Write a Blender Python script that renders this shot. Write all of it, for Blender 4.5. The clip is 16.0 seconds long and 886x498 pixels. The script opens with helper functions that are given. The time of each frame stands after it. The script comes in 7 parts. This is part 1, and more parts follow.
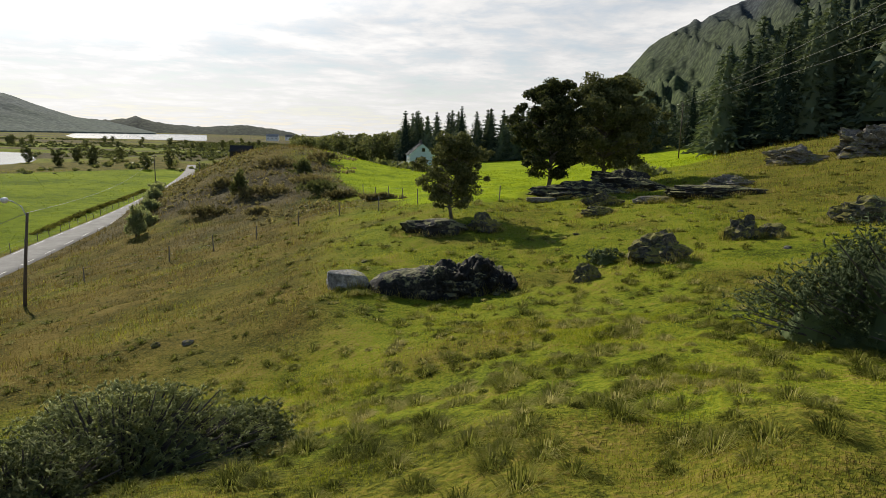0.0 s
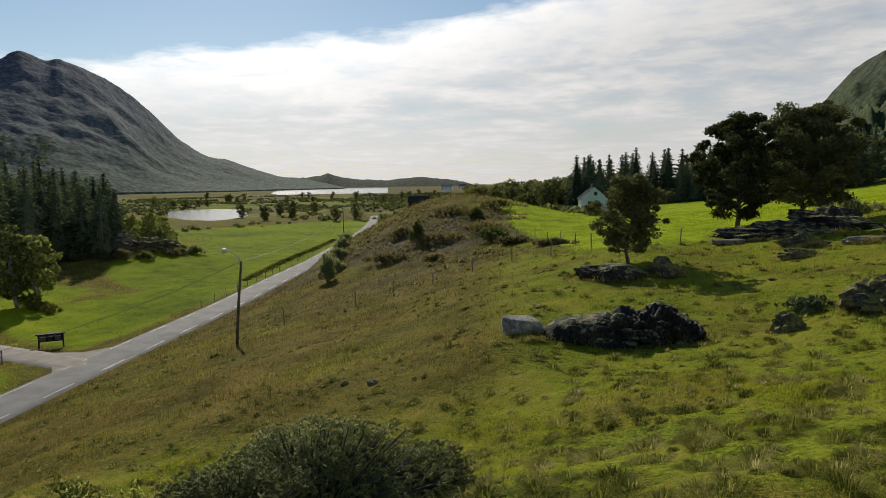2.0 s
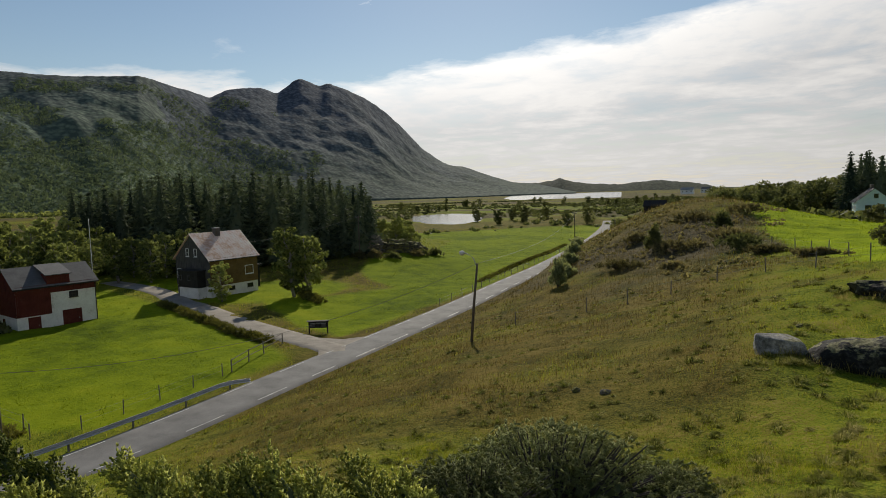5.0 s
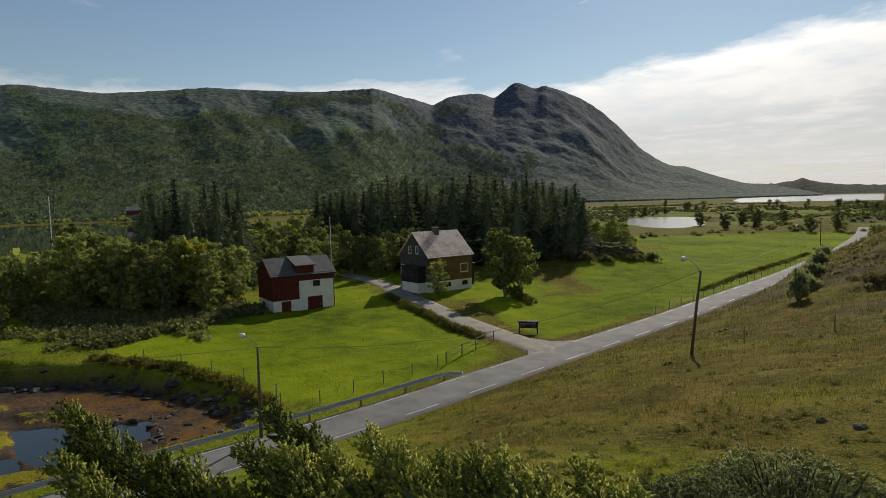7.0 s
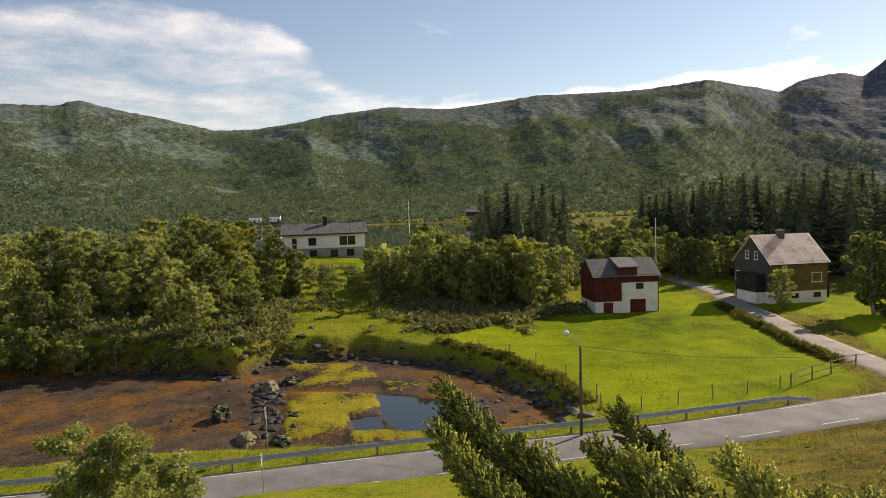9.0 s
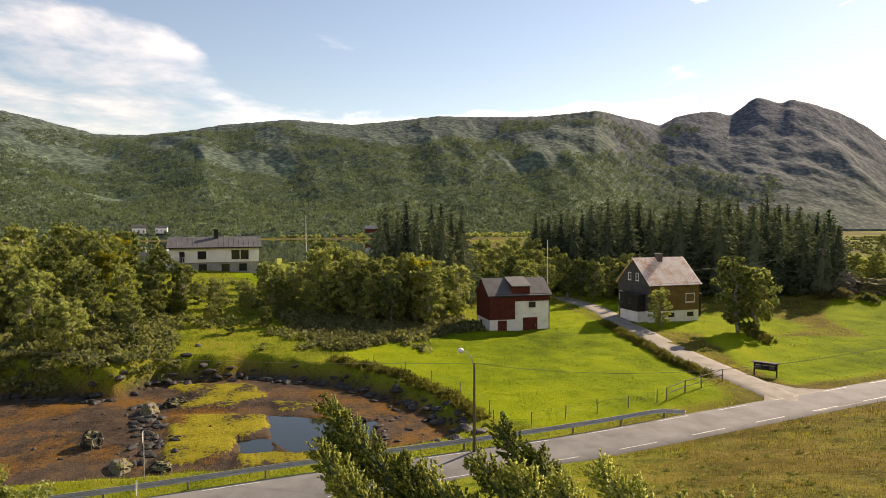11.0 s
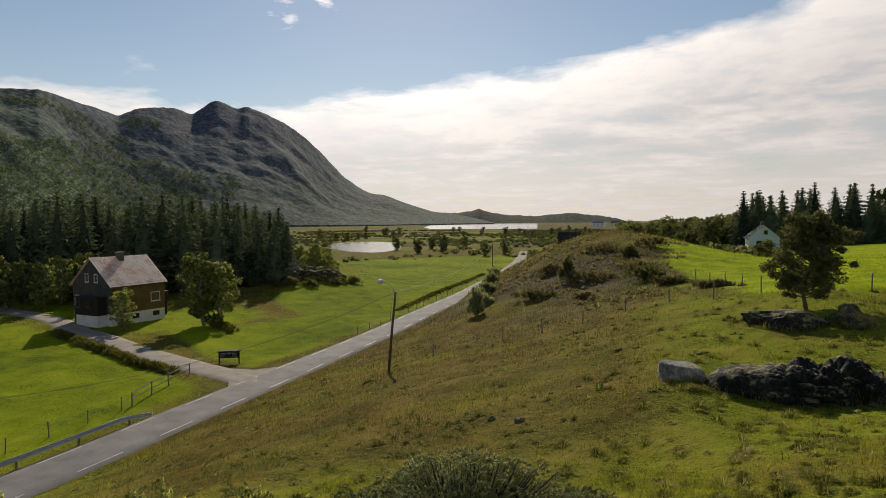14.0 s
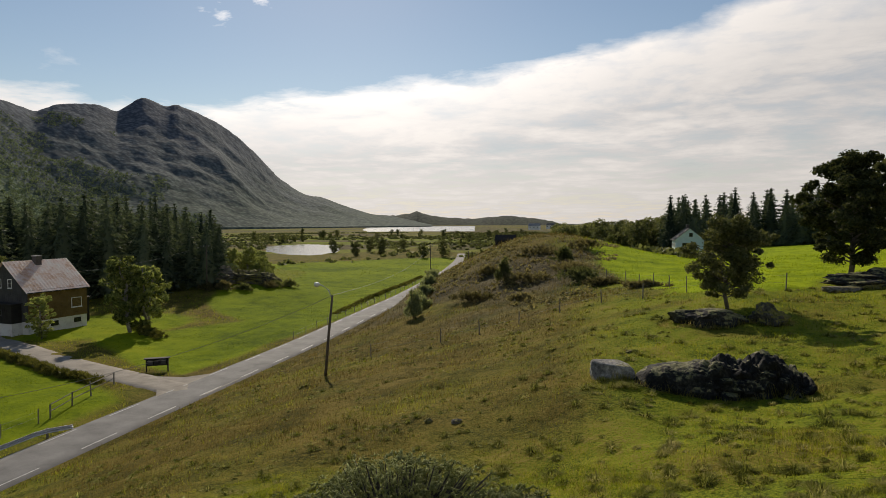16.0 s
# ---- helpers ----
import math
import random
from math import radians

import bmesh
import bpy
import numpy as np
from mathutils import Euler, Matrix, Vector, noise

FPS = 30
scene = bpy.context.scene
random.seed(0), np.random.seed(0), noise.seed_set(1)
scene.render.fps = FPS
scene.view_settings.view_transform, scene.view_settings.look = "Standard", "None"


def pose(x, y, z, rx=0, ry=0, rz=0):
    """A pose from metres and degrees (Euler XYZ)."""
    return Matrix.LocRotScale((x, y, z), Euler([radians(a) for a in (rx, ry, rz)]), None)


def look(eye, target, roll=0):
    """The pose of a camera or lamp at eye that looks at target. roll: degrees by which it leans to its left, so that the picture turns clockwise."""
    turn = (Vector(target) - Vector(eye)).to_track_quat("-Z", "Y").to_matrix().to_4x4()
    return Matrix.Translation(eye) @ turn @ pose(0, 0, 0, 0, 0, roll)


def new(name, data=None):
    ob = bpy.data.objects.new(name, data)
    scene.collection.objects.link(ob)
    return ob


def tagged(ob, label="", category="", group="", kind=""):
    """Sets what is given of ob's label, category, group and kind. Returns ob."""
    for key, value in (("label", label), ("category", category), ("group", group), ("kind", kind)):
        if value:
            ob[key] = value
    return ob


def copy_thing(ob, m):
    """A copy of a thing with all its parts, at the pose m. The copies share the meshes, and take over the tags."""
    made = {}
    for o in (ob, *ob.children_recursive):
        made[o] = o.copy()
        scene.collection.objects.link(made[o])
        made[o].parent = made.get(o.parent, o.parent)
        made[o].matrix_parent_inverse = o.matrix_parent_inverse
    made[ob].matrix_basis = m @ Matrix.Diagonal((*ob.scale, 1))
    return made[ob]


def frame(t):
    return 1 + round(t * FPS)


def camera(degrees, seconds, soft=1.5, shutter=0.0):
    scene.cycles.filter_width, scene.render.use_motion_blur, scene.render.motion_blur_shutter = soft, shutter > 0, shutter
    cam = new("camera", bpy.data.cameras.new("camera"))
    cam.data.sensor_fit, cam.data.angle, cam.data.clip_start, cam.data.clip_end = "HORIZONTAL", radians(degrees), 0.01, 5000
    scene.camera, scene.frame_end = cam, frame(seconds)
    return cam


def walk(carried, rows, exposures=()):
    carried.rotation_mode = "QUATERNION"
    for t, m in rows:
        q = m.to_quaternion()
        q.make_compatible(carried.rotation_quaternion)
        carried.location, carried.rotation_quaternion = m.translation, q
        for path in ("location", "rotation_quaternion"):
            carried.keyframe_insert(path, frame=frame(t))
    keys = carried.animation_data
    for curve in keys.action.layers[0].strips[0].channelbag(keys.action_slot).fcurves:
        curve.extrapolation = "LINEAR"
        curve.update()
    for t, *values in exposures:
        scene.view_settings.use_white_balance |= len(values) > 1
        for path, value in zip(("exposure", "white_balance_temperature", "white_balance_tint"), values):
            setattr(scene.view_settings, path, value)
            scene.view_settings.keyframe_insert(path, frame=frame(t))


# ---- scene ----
cam = camera(70.7, 16.0, soft=0.5)
# seconds, eye, Euler degrees
PATH = [
    (0.0, 0.000, 0.400, 14.000, 79.87, -1.55, 0.28),
    (0.5, -0.031, 0.399, 14.000, 81.25, -0.48, 4.51),
    (1.0, -0.055, 0.396, 14.000, 82.20, 0.09, 7.86),
    (1.5, -0.085, 0.391, 14.000, 83.57, 0.36, 12.25),
    (2.0, -0.108, 0.385, 14.000, 83.96, 0.92, 15.66),
    (2.5, -0.129, 0.379, 14.000, 84.37, 1.27, 18.72),
    (3.0, -0.143, 0.373, 14.000, 84.45, 1.95, 20.82),
    (3.2, -0.148, 0.372, 14.000, 84.57, 2.04, 21.56),
    (3.8, -0.172, 0.361, 14.000, 84.63, 2.24, 25.21),
    (4.4, -0.204, 0.343, 14.000, 84.64, 1.91, 30.57),
    (5.0, -0.239, 0.321, 14.000, 84.87, 1.64, 36.58),
    (5.5, -0.265, 0.300, 14.000, 85.41, 1.89, 41.30),
    (6.0, -0.287, 0.279, 14.000, 86.17, 2.49, 45.67),
    (6.5, -0.308, 0.255, 14.000, 85.73, 2.27, 50.28),
    (7.0, -0.331, 0.224, 14.000, 85.55, 1.50, 55.83),
    (7.5, -0.360, 0.174, 14.000, 85.84, 1.47, 64.06),
    (8.0, -0.382, 0.119, 14.000, 85.69, 0.97, 72.63),
    (8.5, -0.393, 0.076, 14.000, 85.93, 1.06, 79.02),
    (8.7, -0.396, 0.059, 14.000, 86.23, 1.65, 81.49),
    (9.2, -0.405, 0.025, 14.000, 86.71, 1.77, 86.49),
    (9.7, -0.411, 0.013, 14.000, 87.26, 1.38, 88.47),
    (10.2, -0.411, 0.024, 14.000, 87.74, 0.80, 86.88),
    (10.6, -0.403, 0.053, 14.000, 87.95, 0.42, 82.67),
    (11.0, -0.387, 0.100, 14.000, 87.94, 0.30, 75.57),
    (11.5, -0.362, 0.171, 14.000, 87.74, 0.37, 64.75),
    (12.0, -0.333, 0.221, 14.000, 87.87, 1.25, 56.36),
    (12.5, -0.298, 0.267, 14.000, 87.75, 1.89, 48.06),
    (13.0, -0.261, 0.303, 14.000, 87.55, 1.08, 40.70),
    (13.5, -0.224, 0.331, 14.000, 87.62, 0.48, 34.05),
    (14.0, -0.196, 0.349, 14.000, 87.36, 0.35, 29.28),
    (14.5, -0.177, 0.359, 14.000, 87.40, -0.01, 26.30),
    (15.0, -0.169, 0.362, 14.000, 87.83, -0.14, 25.06),
    (15.5, -0.164, 0.365, 14.000, 87.94, -0.30, 24.16),
    (16.0, -0.160, 0.367, 14.000, 87.56, 0.24, 23.62),
]
EXPOSURES = [(0.0, 0.0, 6650, 10), (1.0, -0.2, 6650, 10), (1.5, -0.28, 6650, 10), (3.0, -0.43, 6700, 10), (7.0, -0.46, 6800, 10), (7.5, -0.25, 6900, 11), (8.0, -0.02, 7250, 16), (8.5, 0.2, 7500, 18), (11.0, 0.62, 8150, 20), (11.6, 0.46, 7900, 16), (12.0, 0.24, 7700, 15), (12.5, -0.04, 7500, 15), (14.5, -0.39, 7150, 14), (16.0, -0.39, 7050, 13)]
walk(cam, [(t, pose(*row)) for t, *row in PATH], EXPOSURES)

# ---- world, sun ----
SUN_AZ, SUN_EL = -33.0, 31.0


def lin(tree, kind, **props):
    n = tree.nodes.new(kind)
    for k, v in props.items():
        n.inputs[k.replace("_", " ")].default_value = v
    return n


def math_node(tree, op, a, b=None, c=None, clamp=False):
    n = tree.nodes.new("ShaderNodeMath")
    n.operation, n.use_clamp = op, clamp
    for i, v in enumerate((a, b, c)):
        if v is None:
            continue
        if isinstance(v, (int, float)):
            n.inputs[i].default_value = v
        else:
            tree.links.new(v, n.inputs[i])
    return n.outputs[0]


def ramp(tree, fac, stops, smooth=False):
    n = tree.nodes.new("ShaderNodeValToRGB")
    if smooth:
        n.color_ramp.interpolation = "EASE"
    els = n.color_ramp.elements
    while len(els) < len(stops):
        els.new(0.5)
    for e, (p, c) in zip(els, stops):
        e.position = p
        e.color = (*c, 1) if len(c) == 3 else c
    tree.links.new(fac, n.inputs[0])
    return n.outputs[0]


def mix_col(tree, fac, a, b, mode="MIX"):
    n = tree.nodes.new("ShaderNodeMix")
    n.data_type, n.blend_type = "RGBA", mode
    for sock, v in ((n.inputs[0], fac), (n.inputs[6], a), (n.inputs[7], b)):
        if isinstance(v, (int, float)):
            sock.default_value = v
        elif isinstance(v, tuple):
            sock.default_value = (*v, 1)
        else:
            tree.links.new(v, sock)
    return n.outputs[2]


def noise_tex(tree, vec, scale, detail=4.0, rough=0.55, dist=0.0, out=0):
    n = lin(tree, "ShaderNodeTexNoise", Scale=scale, Detail=detail, Roughness=rough, Distortion=dist)
    if vec is not None:
        tree.links.new(vec, n.inputs["Vector"])
    return n.outputs[out]


def make_world():
    w = bpy.data.worlds.new("sky")
    scene.world = w
    w.use_nodes = True
    t = w.node_tree
    t.nodes.clear()
    sky = t.nodes.new("ShaderNodeTexSky")
    sky.sky_type, sky.sun_disc = "NISHITA", False
    sky.sun_elevation, sky.sun_rotation = radians(SUN_EL), radians(SUN_AZ)
    sky.air_density, sky.dust_density, sky.ozone_density = 1.15, 0.12, 2.2
    co = t.nodes.new("ShaderNodeTexCoord").outputs["Generated"]
    sep = t.nodes.new("ShaderNodeSeparateXYZ")
    t.links.new(co, sep.inputs[0])
    x, y, z = sep.outputs
    el = math_node(t, "MULTIPLY", math_node(t, "ARCSINE", z), 57.2958)
    az = math_node(t, "MULTIPLY", math_node(t, "ARCTAN2", x, y), 57.2958)
    # flat cloud-layer coordinates: direction over height
    zz = math_node(t, "ADD", math_node(t, "MAXIMUM", z, 0.0), 0.09)
    comb = t.nodes.new("ShaderNodeCombineXYZ")
    t.links.new(math_node(t, "DIVIDE", x, zz), comb.inputs[0])
    t.links.new(math_node(t, "DIVIDE", y, zz), comb.inputs[1])
    flat = comb.outputs[0]
    streak = noise_tex(t, flat, 0.9, 7.0, 0.6, 0.4)
    fine = noise_tex(t, flat, 3.1, 6.0, 0.6, 0.2)
    # upper edge of the cloud bank over the azimuth
    edge = t.nodes.new("ShaderNodeFloatCurve")
    pts = edge.mapping.curves[0].points
    marks = ((-180, 12), (-120, 16), (-104, 17), (-97, 15), (-91, 11), (-70, 10.2), (-61, 10.8), (-47, 9.8), (-40, 11.3), (-22, 13.2), (-11, 15.2), (9, 19), (40, 26), (180, 14))
    pts[0].location = ((marks[0][0] + 180) / 360, marks[0][1] / 40)
    pts[1].location = ((marks[-1][0] + 180) / 360, marks[-1][1] / 40)
    for a, e in marks[1:-1]:
        pts.new((a + 180) / 360, e / 40)
    edge.mapping.update()
    t.links.new(math_node(t, "DIVIDE", math_node(t, "ADD", az, 180.0), 360.0), edge.inputs["Value"])
    top = math_node(t, "MULTIPLY", edge.outputs[0], 40.0)
    wob = math_node(t, "ADD", math_node(t, "MULTIPLY", math_node(t, "SUBTRACT", fine, 0.5), 2.6), math_node(t, "MULTIPLY", math_node(t, "SUBTRACT", streak, 0.5), 3.0))
    into = math_node(t, "SUBTRACT", math_node(t, "ADD", top, wob), el)
    thin = math_node(t, "MULTIPLY", math_node(t, "ADD", az, 93.0), 0.12, clamp=True)
    thin = math_node(t, "ADD", math_node(t, "MULTIPLY", thin, 0.72), math_node(t, "MULTIPLY", math_node(t, "SUBTRACT", math_node(t, "ADD", math_node(t, "MULTIPLY", streak, 0.5), math_node(t, "MULTIPLY", fine, 0.5)), 0.40), 2.4, clamp=True), clamp=True)
    bank = math_node(t, "MULTIPLY", math_node(t, "MULTIPLY", into, 0.75, clamp=True), thin)
    # wisps above the bank
    wisp = math_node(t, "MULTIPLY", math_node(t, "SUBTRACT", streak, 0.66), 4.5, clamp=True)
    cover = math_node(t, "MAXIMUM", bank, math_node(t, "MULTIPLY", wisp, 0.75))
    # small torn clouds high above the twin summit
    for pa, pe, wide in ((-44.8, 20.0, 2.7), (-53.2, 20.0, 1.5), (-39.4, 19.6, 1.4)):
        du, dv = math_node(t, "DIVIDE", math_node(t, "SUBTRACT", az, pa), 1.25 * wide), math_node(t, "DIVIDE", math_node(t, "SUBTRACT", el, pe), wide)
        r2 = math_node(t, "ADD", math_node(t, "MULTIPLY", du, du), math_node(t, "MULTIPLY", dv, dv))
        puff = math_node(t, "MULTIPLY", math_node(t, "SUBTRACT", math_node(t, "ADD", 0.95, math_node(t, "MULTIPLY", math_node(t, "SUBTRACT", fine, 0.5), 9.0)), r2), 0.8, clamp=True)
        cover = math_node(t, "MAXIMUM", cover, math_node(t, "MULTIPLY", puff, 0.9))
    # cloud brightness: bright rim near the upper edge, greyer layers inside
    depth = math_node(t, "MULTIPLY", into, 0.16, clamp=True)
    tone = math_node(t, "ADD", math_node(t, "MULTIPLY", streak, 0.75), math_node(t, "MULTIPLY", fine, 0.35))
    grey = ramp(t, tone, [(0.3, (0.56, 0.60, 0.67)), (0.52, (0.78, 0.80, 0.83)), (0.66, (1.0, 1.0, 1.0))])
    body = mix_col(t, depth, (1.22, 1.22, 1.22), grey)
    low = math_node(t, "SUBTRACT", 1.0, math_node(t, "DIVIDE", el, 7.0), clamp=True)
    body = mix_col(t, math_node(t, "MULTIPLY", low, 0.7), body, (0.86, 0.855, 0.84))
    # towards the sun the cloud and haze are brighter
    s = Vector((math.sin(radians(SUN_AZ)) * math.cos(radians(SUN_EL)), math.cos(radians(SUN_AZ)) * math.cos(radians(SUN_EL)), math.sin(radians(SUN_EL))))
    dot = t.nodes.new("ShaderNodeVectorMath")
    dot.operation = "DOT_PRODUCT"
    t.links.new(co, dot.inputs[0])
    dot.inputs[1].default_value = s
    near = math_node(t, "POWER", math_node(t, "MAXIMUM", dot.outputs["Value"], 0.0), 9.0)
    gain = math_node(t, "ADD", 0.82, math_node(t, "MULTIPLY", near, 0.62))
    g = t.nodes.new("ShaderNodeVectorMath")
    g.operation = "SCALE"
    t.links.new(body, g.inputs[0])
    t.links.new(math_node(t, "MULTIPLY", gain, CLOUD), g.inputs["Scale"])
    b1, b2, mixs, out = t.nodes.new("ShaderNodeBackground"), t.nodes.new("ShaderNodeBackground"), t.nodes.new("ShaderNodeMixShader"), t.nodes.new("ShaderNodeOutputWorld")
    t.links.new(sky.outputs[0], b1.inputs[0])
    b1.inputs[1].default_value = SKY
    t.links.new(g.outputs[0], b2.inputs[0])
    t.links.new(cover, mixs.inputs[0])
    t.links.new(b1.outputs[0], mixs.inputs[1])
    t.links.new(b2.outputs[0], mixs.inputs[2])
    t.links.new(mixs.outputs[0], out.inputs[0])


SKY, CLOUD = 0.102, 1.08
make_world()
lamp = bpy.data.lights.new("sun", "SUN")
lamp.energy, lamp.angle, lamp.color = 5.0, radians(0.6), (1.0, 0.93, 0.79)
sun = new("sun", lamp)
sun.matrix_world = look((0, 0, 60), (-60 * math.sin(radians(SUN_AZ)), -60 * math.cos(radians(SUN_AZ)), 60 - 60 * math.tan(radians(SUN_EL))))

# ---- materials ----


def material(name, rough=0.8, spec=0.3):
    m = bpy.data.materials.new(name)
    m.use_nodes = True
    t = m.node_tree
    b = t.nodes["Principled BSDF"]
    b.inputs["Roughness"].default_value = rough
    b.inputs["Specular IOR Level"].default_value = spec
    return m, t, b


def obj_vec(t):
    return t.nodes.new("ShaderNodeTexCoord").outputs["Object"]


def bump(t, b, height, strength=0.5, distance=0.05):
    n = lin(t, "ShaderNodeBump", Strength=strength, Distance=distance)
    t.links.new(height, n.inputs["Height"])
    t.links.new(n.outputs[0], b.inputs["Normal"])


def mottled(name, stops, scale=1.0, rough=0.8, bump_d=0.02, detail=6.0, spec=0.3, fine=8.0, metal=0.0):
    """A surface of several tones at two scales, with relief."""
    m, t, b = material(name, rough, spec)
    v = obj_vec(t)
    a = noise_tex(t, v, scale, detail, 0.6)
    f = noise_tex(t, v, scale * fine, 4.0, 0.6)
    tone = math_node(t, "ADD", math_node(t, "MULTIPLY", a, 0.65), math_node(t, "MULTIPLY", f, 0.35))
    t.links.new(ramp(t, tone, stops), b.inputs["Base Color"])
    b.inputs["Metallic"].default_value = metal
    if bump_d:
        bump(t, b, tone, 0.6, bump_d)
    return m


def leafy(name, dark, light, trans=0.35, patch=0.6, rough=0.55):
    """Leaves: each piece has its own tone; light comes through."""
    m, t, b = material(name, rough, 0.06)
    r = t.nodes.new("ShaderNodeNewGeometry").outputs["Random Per Island"]
    v = obj_vec(t)
    n = noise_tex(t, v, patch, 3.0)
    o = t.nodes.new("ShaderNodeObjectInfo").outputs["Random"]
    f = math_node(t, "ADD", math_node(t, "MULTIPLY", r, 0.5), math_node(t, "ADD", math_node(t, "MULTIPLY", n, 0.45), math_node(t, "MULTIPLY", math_node(t, "SUBTRACT", o, 0.5), 0.45)))
    col = ramp(t, f, [(0.15, dark), (0.85, light)])
    t.links.new(col, b.inputs["Base Color"])
    tr = t.nodes.new("ShaderNodeBsdfTranslucent")
    t.links.new(mix_col(t, 1.0, col, (1.25, 1.22, 0.75), "MULTIPLY"), tr.inputs[0])
    mx = t.nodes.new("ShaderNodeMixShader")
    mx.inputs[0].default_value = trans
    t.links.new(b.outputs[0], mx.inputs[1])
    t.links.new(tr.outputs[0], mx.inputs[2])
    t.links.new(mx.outputs[0], t.nodes["Material Output"].inputs[0])
    return m


def mossy_rock(name, dark, mid, pale, moss_lo, moss_hi, amount):
    """Broken rock with lichen, and moss or turf where the top lies level."""
    m, t, b = material(name, 0.88, 0.25)
    v = obj_vec(t)
    a, f = noise_tex(t, v, 1.6, 6, 0.65), noise_tex(t, v, 11.0, 4, 0.65)
    tone = math_node(t, "ADD", math_node(t, "MULTIPLY", a, 0.55), math_node(t, "MULTIPLY", f, 0.45))
    stone_col = ramp(t, tone, [(0.38, dark), (0.50, mid), (0.60, pale)])
    moss_col = ramp(t, f, [(0.35, moss_lo), (0.62, moss_hi)])
    sep = t.nodes.new("ShaderNodeSeparateXYZ")
    t.links.new(t.nodes.new("ShaderNodeNewGeometry").outputs["Normal"], sep.inputs[0])
    w = math_node(t, "ADD", math_node(t, "MULTIPLY", sep.outputs[2], 1.0), math_node(t, "MULTIPLY", math_node(t, "SUBTRACT", a, 0.5), 5.0))
    w = math_node(t, "MULTIPLY", math_node(t, "SUBTRACT", w, 1.0 - amount), 4.0, clamp=True)
    t.links.new(mix_col(t, w, stone_col, moss_col), b.inputs["Base Color"])
    bump(t, b, tone, 0.8, 0.07)
    return m


M_ROCK = mossy_rock("rock", (0.060, 0.054, 0.046), (0.17, 0.155, 0.135), (0.34, 0.32, 0.28), (0.09, 0.082, 0.022), (0.22, 0.19, 0.07), 0.3)
M_ROCK_DARK = mossy_rock("dark_rock", (0.012, 0.012, 0.011), (0.030, 0.029, 0.027), (0.085, 0.082, 0.07), (0.085, 0.085, 0.025), (0.27, 0.25, 0.12), 0.32)
M_ROCK_MOSS = mossy_rock("mossy_rock", (0.03, 0.028, 0.022), (0.09, 0.085, 0.065), (0.20, 0.19, 0.15), (0.09, 0.085, 0.018), (0.21, 0.19, 0.05), 0.75)
M_ROCK_BLACK = mossy_rock("black_lichened_rock", (0.007, 0.007, 0.007), (0.017, 0.017, 0.016), (0.055, 0.054, 0.047), (0.075, 0.075, 0.025), (0.26, 0.24, 0.13), 0.25)
M_ROCK_PALE = mossy_rock("pale_rock", (0.10, 0.096, 0.088), (0.25, 0.24, 0.22), (0.46, 0.44, 0.40), (0.09, 0.085, 0.03), (0.28, 0.26, 0.16), 0.05)
M_ASPHALT = mottled("asphalt", [(0.35, (0.105, 0.103, 0.099)), (0.5, (0.155, 0.151, 0.146)), (0.65, (0.205, 0.20, 0.192))], 0.5, 0.85, 0.006, fine=40)
M_LINE = mottled("road_paint", [(0.3, (0.16, 0.16, 0.16)), (0.55, (0.52, 0.52, 0.50))], 1.5, 0.6, 0.002)
M_GRAVEL = mottled("gravel", [(0.3, (0.16, 0.14, 0.115)), (0.5, (0.27, 0.24, 0.20)), (0.7, (0.36, 0.33, 0.28))], 0.7, 0.95, 0.02, fine=25)
M_BARK = mottled("bark", [(0.3, (0.05, 0.042, 0.035)), (0.7, (0.17, 0.15, 0.125))], 3.0, 0.9, 0.03)
M_BARK_PALE = mottled("pale_bark", [(0.3, (0.10, 0.09, 0.08)), (0.6, (0.34, 0.32, 0.29))], 3.0, 0.85, 0.02)
M_POLE = mottled("pole_wood", [(0.3, (0.07, 0.055, 0.042)), (0.7, (0.16, 0.13, 0.10))], 2.0, 0.9, 0.01)
M_STEEL = mottled("galvanised_steel", [(0.3, (0.42, 0.43, 0.44)), (0.7, (0.58, 0.59, 0.6))], 1.5, 0.45, 0.002, metal=0.7)
M_SPRUCE = leafy("spruce_needles", (0.032, 0.050, 0.036), (0.145, 0.178, 0.105), 0.25, 0.3, 0.7)
M_LEAF = leafy("birch_leaves", (0.080, 0.105, 0.036), (0.42, 0.46, 0.165), 0.42, 0.35, 0.7)
M_LEAF_DARK = leafy("rowan_leaves", (0.033, 0.043, 0.021), (0.165, 0.172, 0.075), 0.32, 0.4, 0.65)
M_LEAF_YELLOW = leafy("yellowing_leaves", (0.10, 0.11, 0.015), (0.40, 0.37, 0.04), 0.45, 0.3, 0.7)
M_LEAF_GREY = leafy("willow_leaves", (0.14, 0.165, 0.09), (0.42, 0.45, 0.25), 0.5, 0.4)
M_JUNIPER = leafy("juniper_needles", (0.070, 0.095, 0.016), (0.52, 0.54, 0.12), 0.36, 2.6)
M_JUNIPER_GREY = leafy("grey_juniper_needles", (0.115, 0.135, 0.058), (0.42, 0.45, 0.215), 0.45, 1.5)
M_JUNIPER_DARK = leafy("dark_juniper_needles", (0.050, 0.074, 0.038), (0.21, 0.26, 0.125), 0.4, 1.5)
M_HEATH = leafy("heather", (0.085, 0.078, 0.040), (0.30, 0.26, 0.14), 0.45, 0.8)
M_BUSH = leafy("bush_leaves", (0.062, 0.076, 0.034), (0.23, 0.245, 0.105), 0.45, 0.5)

# ---- geometry helpers ----


